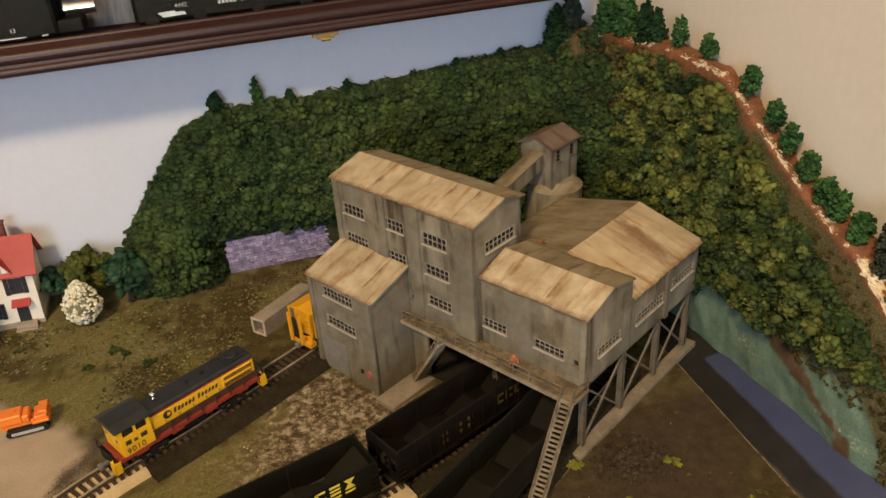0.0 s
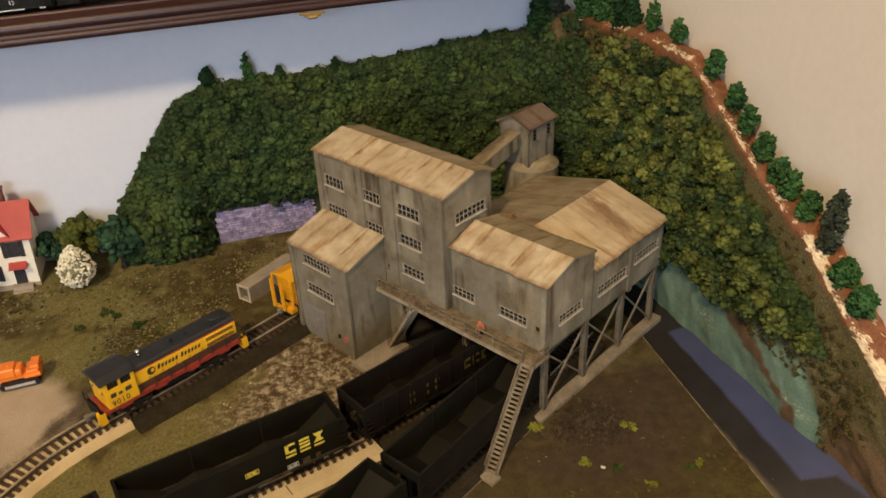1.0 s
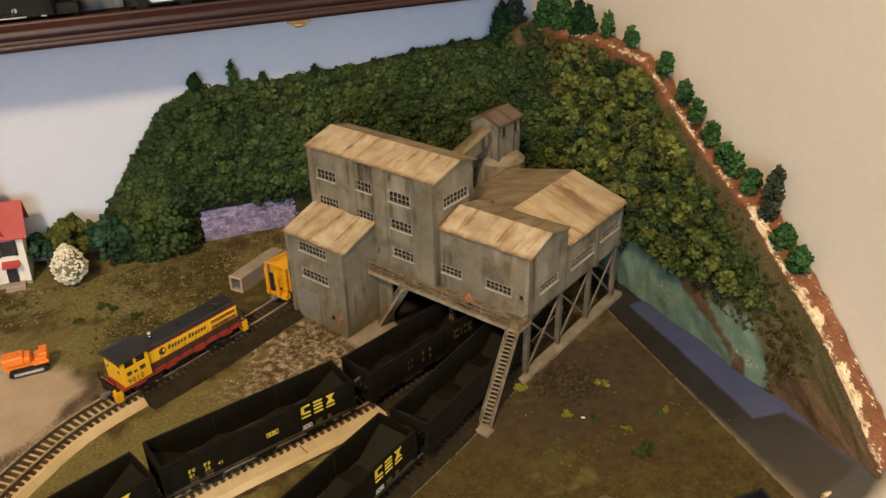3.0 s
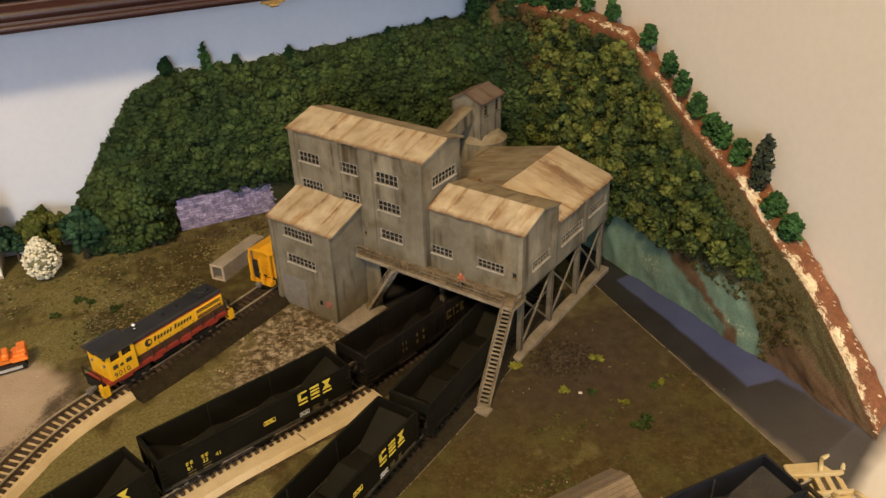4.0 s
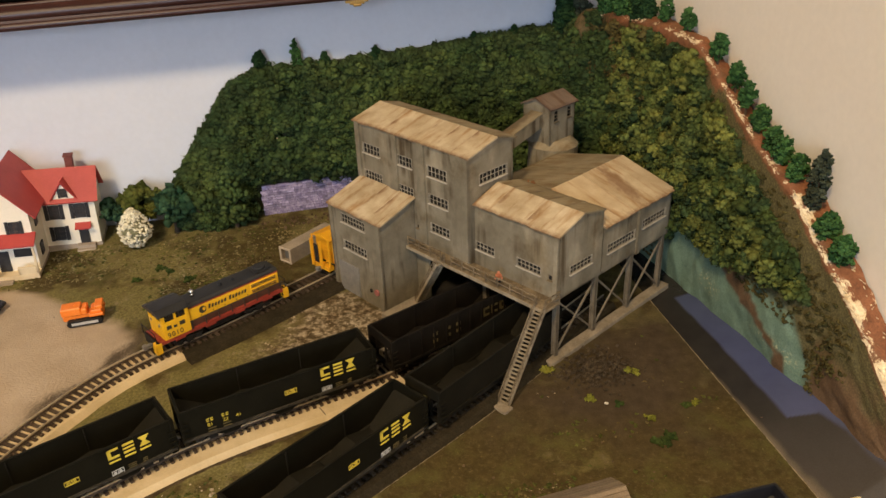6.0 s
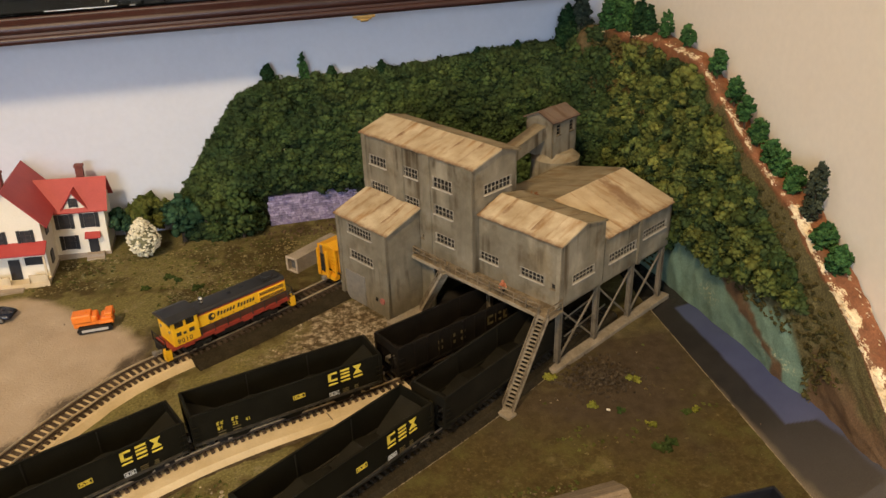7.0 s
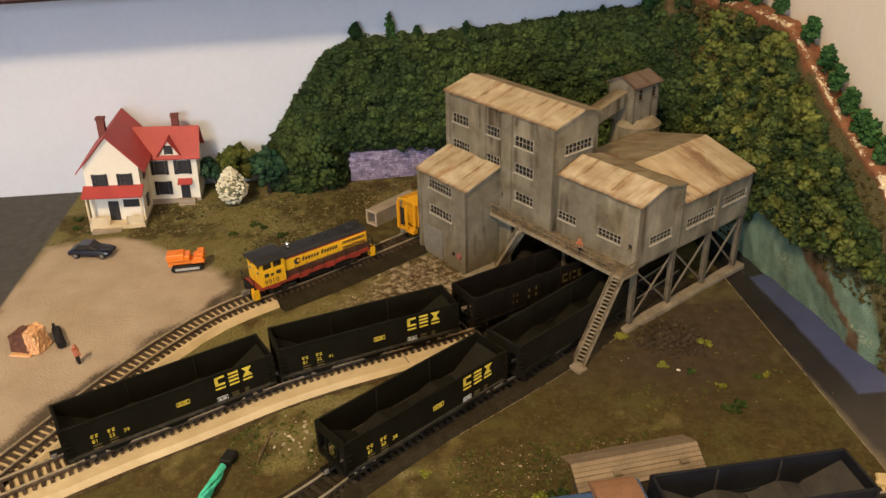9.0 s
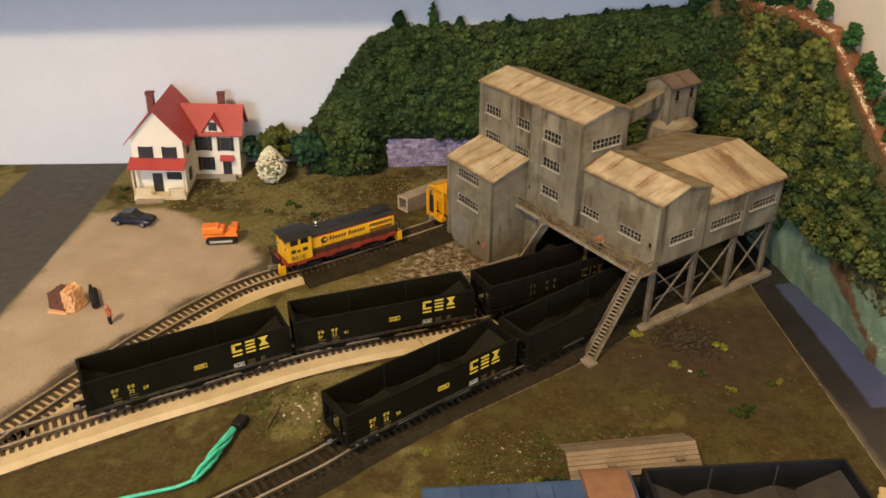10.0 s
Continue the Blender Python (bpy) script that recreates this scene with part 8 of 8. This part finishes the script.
M_BLUELOCO = surface("loco_blue", (0.035, 0.068, 0.15), (0.055, 0.098, 0.20), 0.5, 90, 1200, 0.06, 0.0, spec=0.3)
M_BROWNROOF = surface("cab_roof_brown", (0.20, 0.10, 0.055), (0.26, 0.14, 0.08), 0.7, 80, 1200, 0.1, 0.1, spec=0.2)
bl = thing("blue_locomotive", pose(-0.0045, -0.2115, 0.0, 0, 0, 2.5), "blue locomotive with a curved brown cab roof", "locomotive")
bm = bm_new()
box(bm, -0.0400, 0.0415, -0.0085, 0.0085, 0.0125, 0.0145)
part("frame_deck", bm, M_BLUELOCO, bl)
bm = bm_new()
prism(bm, hood_outline(0.0068, 0.0145, 0.0288, 0.0020), -0.0360, 0.0235, Matrix.Rotation(radians(-90), 4, "Z"))
part("hood", bm, M_BLUELOCO, bl, "blue hood")
for x in (-0.0250, -0.0080, 0.0080):
    bm = bm_new()
    box(bm, x - 0.0030, x + 0.0030, -0.0035, 0.0035, 0.0286, 0.0296)
    part("roof_hatch", bm, M_BLUELOCO, bl, bevel=0.0003)
bm = bm_new()
box(bm, 0.0235, 0.0410, -0.0085, 0.0085, 0.0145, 0.0290)
part("cab", bm, M_BLUELOCO, bl)
for s in (-1, 1):
    bm = bm_new()
    box(bm, 0.0265, 0.0380, s * 0.0085 - 0.0003, s * 0.0085 + 0.0003, 0.0215, 0.0275)
    part("cab_window", bm, M_GLASSD, bl, "dark cab window")
bm = bm_new()
prism(bm, [(-0.0100, 0.0288)] + [(0.0100 * math.cos(math.pi - i * math.pi / 8), 0.0288 + 0.0035 * math.sin(i * math.pi / 8)) for i in range(1, 8)] + [(0.0100, 0.0288)], 0.0222, 0.0388, Matrix.Rotation(radians(-90), 4, "Z"))
part("cab_roof", bm, M_BROWNROOF, bl, "curved matt brown cab roof")
for d in (-1, 1):
    truck(bl, d * 0.0270)
coupler(bl, 0.0415, 1)
coupler(bl, -0.0400, -1)

# ---- green bundled wire with a black plug ----
M_GREENW = surface("green_wire", (0.045, 0.50, 0.33), (0.09, 0.62, 0.43), 0.45, 400, 1800, 0.12, 0.2)
gw = thing("wire_bundle", Matrix.Identity(4), "bright green bundled wire with a black plug", "wire")


def cable(name, pts, r, parent, material, label=""):
    cu = bpy.data.curves.new(name, "CURVE")
    cu.dimensions, cu.bevel_depth, cu.bevel_resolution = "3D", r, 2
    sp_ = cu.splines.new("NURBS")
    sp_.points.add(len(pts) - 1)
    for q, p in zip(sp_.points, pts):
        q.co = (*p, 1.0)
    sp_.use_endpoint_u, sp_.order_u = True, 3
    tmp = bpy.data.objects.new(name, cu)
    scene.collection.objects.link(tmp)
    bpy.context.view_layer.update()
    me_ = bpy.data.meshes.new_from_object(tmp)
    bpy.data.objects.remove(tmp)
    me_.materials.clear()
    me_.materials.append(material)
    ob_ = new(name, me_)
    ob_.parent = parent
    return tagged(ob_, label)


spine = [Vector((-0.1248, -0.1460, 0.0030)), Vector((-0.1268, -0.1536, 0.0032)), Vector((-0.1290, -0.1610, 0.0034)), Vector((-0.1318, -0.1690, 0.0034)), Vector((-0.1350, -0.1757, 0.0028))]
rwire = random.Random(33)
for k in range(5):
    a0 = k * 1.257 + rwire.uniform(-0.4, 0.4)
    tw = rwire.uniform(-0.15, 0.55)
    pts = []
    for i in range(17):
        f = i / 16 * 4
        j = min(3, int(f))
        p = spine[j].lerp(spine[j + 1], f - j)
        w = rwire.uniform(0.75, 1.25) * 0.0017 * (0.5 + 0.5 * math.sin(math.pi * i / 16))
        a = a0 + i * tw
        pts.append(p + Vector((0.8 * math.cos(a) * w, -0.55 * math.cos(a) * w, math.sin(a) * w)))
    cable("strand", pts, 0.0008, gw, M_GREENW)
cable("lead", [(-0.1345, -0.1750, 0.0024), (-0.1395, -0.1772, 0.0012), (-0.1443, -0.1786, 0.0009), (-0.1591, -0.1824, 0.0009), (-0.1800, -0.1900, 0.0009), (-0.2100, -0.2080, 0.0009)], 0.0008, gw, M_GREENW, "thin green lead")
bm = bm_new()
box(bm, -0.0026, 0.0028, -0.0040, 0.0034, 0.0, 0.0038, pose(-0.1232, -0.1402, 0.0003, 0, 0, -20))
part("plug", bm, M_TRUCK, gw, "black plug", bevel=0.0006)

# ---- wooden display case on the back wall ----
M_MAHOG = surface("mahogany", (0.018, 0.0060, 0.0060), (0.042, 0.0145, 0.011), 0.38, 14, 500, 0.15, 0.03, stretch=(0.25, 6, 6), spec=0.35)
M_CASEIN = surface("case_backing", (0.012, 0.014, 0.017), (0.022, 0.024, 0.028), 0.6, 40, 500, 0.1, 0.0)
M_BRASS = surface("brass", (0.42, 0.28, 0.10), (0.52, 0.36, 0.14), 0.35, 300, 900, 0.05, 0.0, metal=0.9)
case = thing("display_case", pose(0.0, 0.0, 0.1535, 0, -1.07, 0), "dark mahogany wall case with dark locomotive models behind glass", "display case")
CX0, CX1, CH = -0.7300, 0.1620, 0.42
def bead(cy, cz, r, a0, a1, n=6):
    """Points of an arc in y and z, angles in degrees from -y upwards."""
    return [(cy - r * math.cos(radians(a0 + (a1 - a0) * i / n)), cz + r * math.sin(radians(a0 + (a1 - a0) * i / n))) for i in range(n + 1)]


PROFILE = [(0.167, 0.0), (0.1240, 0.0)] + bead(0.1240, 0.0024, 0.0024, -80, 70, 8) + bead(0.1262, 0.0086, 0.0036, -45, 75, 10) + [(0.1272, 0.0132)] + bead(0.1300, 0.0134, 0.0018, 10, 80, 5) + [(0.1310, 0.0150), (0.1310, 0.0110), (0.167, 0.0110)]
for nm, flip in (("bottom_rail", 1), ("top_rail", -1)):
    bm = bm_new()
    prism(bm, [(y, (z if flip > 0 else CH - z)) for y, z in PROFILE], -CX1, -CX0, Matrix.Rotation(radians(90), 4, "Z"))
    part(nm, bm, M_MAHOG, case, "moulded mahogany rail")
for x0, x1 in ((CX0, CX0 + 0.015), (CX1 - 0.015, CX1)):
    bm = bm_new()
    box(bm, x0, x1, 0.1210, 0.166, 0.0150, CH - 0.0150)
    part("stile", bm, M_MAHOG, case, "mahogany stile", bevel=0.002)
bm = bm_new()
box(bm, CX0 + 0.010, CX1 - 0.010, 0.1640, 0.1665, 0.0110, CH - 0.0110)
part("backing", bm, M_CASEIN, case, "dark case backing")
bm = bm_new()
box(bm, CX0 + 0.012, CX1 - 0.012, 0.1313, 0.1320, 0.0146, CH - 0.0148)
glass = bpy.data.materials.new("case_glass")
gt, gn, gl, gbsdf = nodes_of(glass)
gbsdf.inputs["Transmission Weight"].default_value, gbsdf.inputs["Roughness"].default_value, gbsdf.inputs["IOR"].default_value = 1.0, 0.02, 1.1
gp = part("glass", bm, glass, case, "clear glass front")
gp.visible_shadow = False
bm = bm_new()
box(bm, -0.0085, 0.0085, -0.0022, 0.0008, -0.0013, 0.0006)
box(bm, -0.0055, 0.0055, -0.0030, 0.0, -0.0026, -0.0012)
tube(bm, (-0.0030, -0.0026, -0.0030), (0.0030, -0.0026, -0.0030), 0.0014, n=10)
part("latch", bm, M_BRASS, case, "small brass latch", bevel=0.0003, m=pose(0.0098, 0.1215, -0.0002) @ Matrix.Diagonal((0.85, 0.8, 0.75, 1)))
ml = thing("model_locomotive", pose(-0.172, 0.1475, 0.1640, 0, -1.07, 0), "black locomotive model with a silver front in the wall case", "model locomotive")
bm = bm_new()
box(bm, -0.110, 0.048, -0.0110, 0.0110, 0.0012, 0.0300)
part("body", bm, M_CARBLACK, ml, bevel=0.0015)
for x in (-0.090, -0.060, -0.030, 0.000):
    bm = bm_new()
    box(bm, x, x + 0.018, -0.0122, -0.0108, 0.0100, 0.0150)
    part("side_panel", bm, M_CARGREY, ml, bevel=0.0003)
bm = bm_new()
tube(bm, (0.0540, -0.0040, 0.0125), (0.0680, -0.0040, 0.0125), 0.0036, n=24)
tube(bm, (0.0530, -0.0040, 0.0125), (0.0546, -0.0040, 0.0125), 0.0042, n=24)
part("silver_drum", bm, M_CHROME, ml, "shiny silver drum", smooth=False)
bm = bm_new()
box(bm, 0.0470, 0.0600, -0.0080, 0.0090, 0.0012, 0.0075)
part("pilot_deck", bm, M_CARGREY, ml, bevel=0.0006)
bm = bm_new()
box(bm, -0.010, 0.0325, -0.0116, -0.0108, 0.0022, 0.0027)
box(bm, 0.0400, 0.0430, -0.0116, -0.0108, 0.0020, 0.0025)
part("stripe", bm, M_WHITE, ml, "white stripe")
text_mesh("number", "13", 0.0030, M_WHITE, ml, Matrix.Translation((0.0255, -0.0112, 0.0052)) @ Matrix.Rotation(radians(90), 4, "X"))
bm = bm_new()
box(bm, -0.1135, -0.0885, 0.1585, 0.1600, 0.1640, 0.2100)
solid("grey_card", bm, surface("grey_card", (0.045, 0.043, 0.042), (0.125, 0.120, 0.115), 0.6, 60, 500, 0.1, 0.0, stretch=(9, 9, 1.2)), "plain grey card standing in the wall case", "card")
tn = thing("model_tender", pose(-0.086, 0.1470, 0.1640, 0, -1.07, 0), "black tender model in the wall case", "model tender")
bm = bm_new()
box(bm, 0.000, 0.150, -0.0100, 0.0110, 0.0015, 0.0420)
part("tank", bm, M_CARBLACK, tn, bevel=0.002)
bm = bm_new()
prism(bm, [(0.0120, 0.0072), (0.0208, 0.0075), (0.0210, 0.0066), (0.0255, 0.0066), (0.0262, 0.0050), (0.0145, 0.0046)], -0.0108, -0.0101)
part("side_plate", bm, M_WHITE, tn, "white side plate")
bm = bm_new()
for i in range(13):
    if i != 5:
        box(bm, 0.0435 + i * 0.0020, 0.0448 + i * 0.0020, -0.0106, -0.0101, 0.0080, 0.0096)
part("name_bars", bm, M_WHITE, tn, "white lettering bars")
text_mesh("number", "4442", 0.0032, M_WHITE, tn, Matrix.Translation((0.0212, -0.0105, 0.0088)) @ Matrix.Rotation(radians(90), 4, "X"))
for x in (0.0085, 0.0330, 0.0640, 0.0900):
    bm = bm_new()
    tube(bm, (x, -0.0112, 0.0030), (x, -0.0098, 0.0030), 0.0034, n=20)
    part("wheel", bm, M_CARGREY, tn)
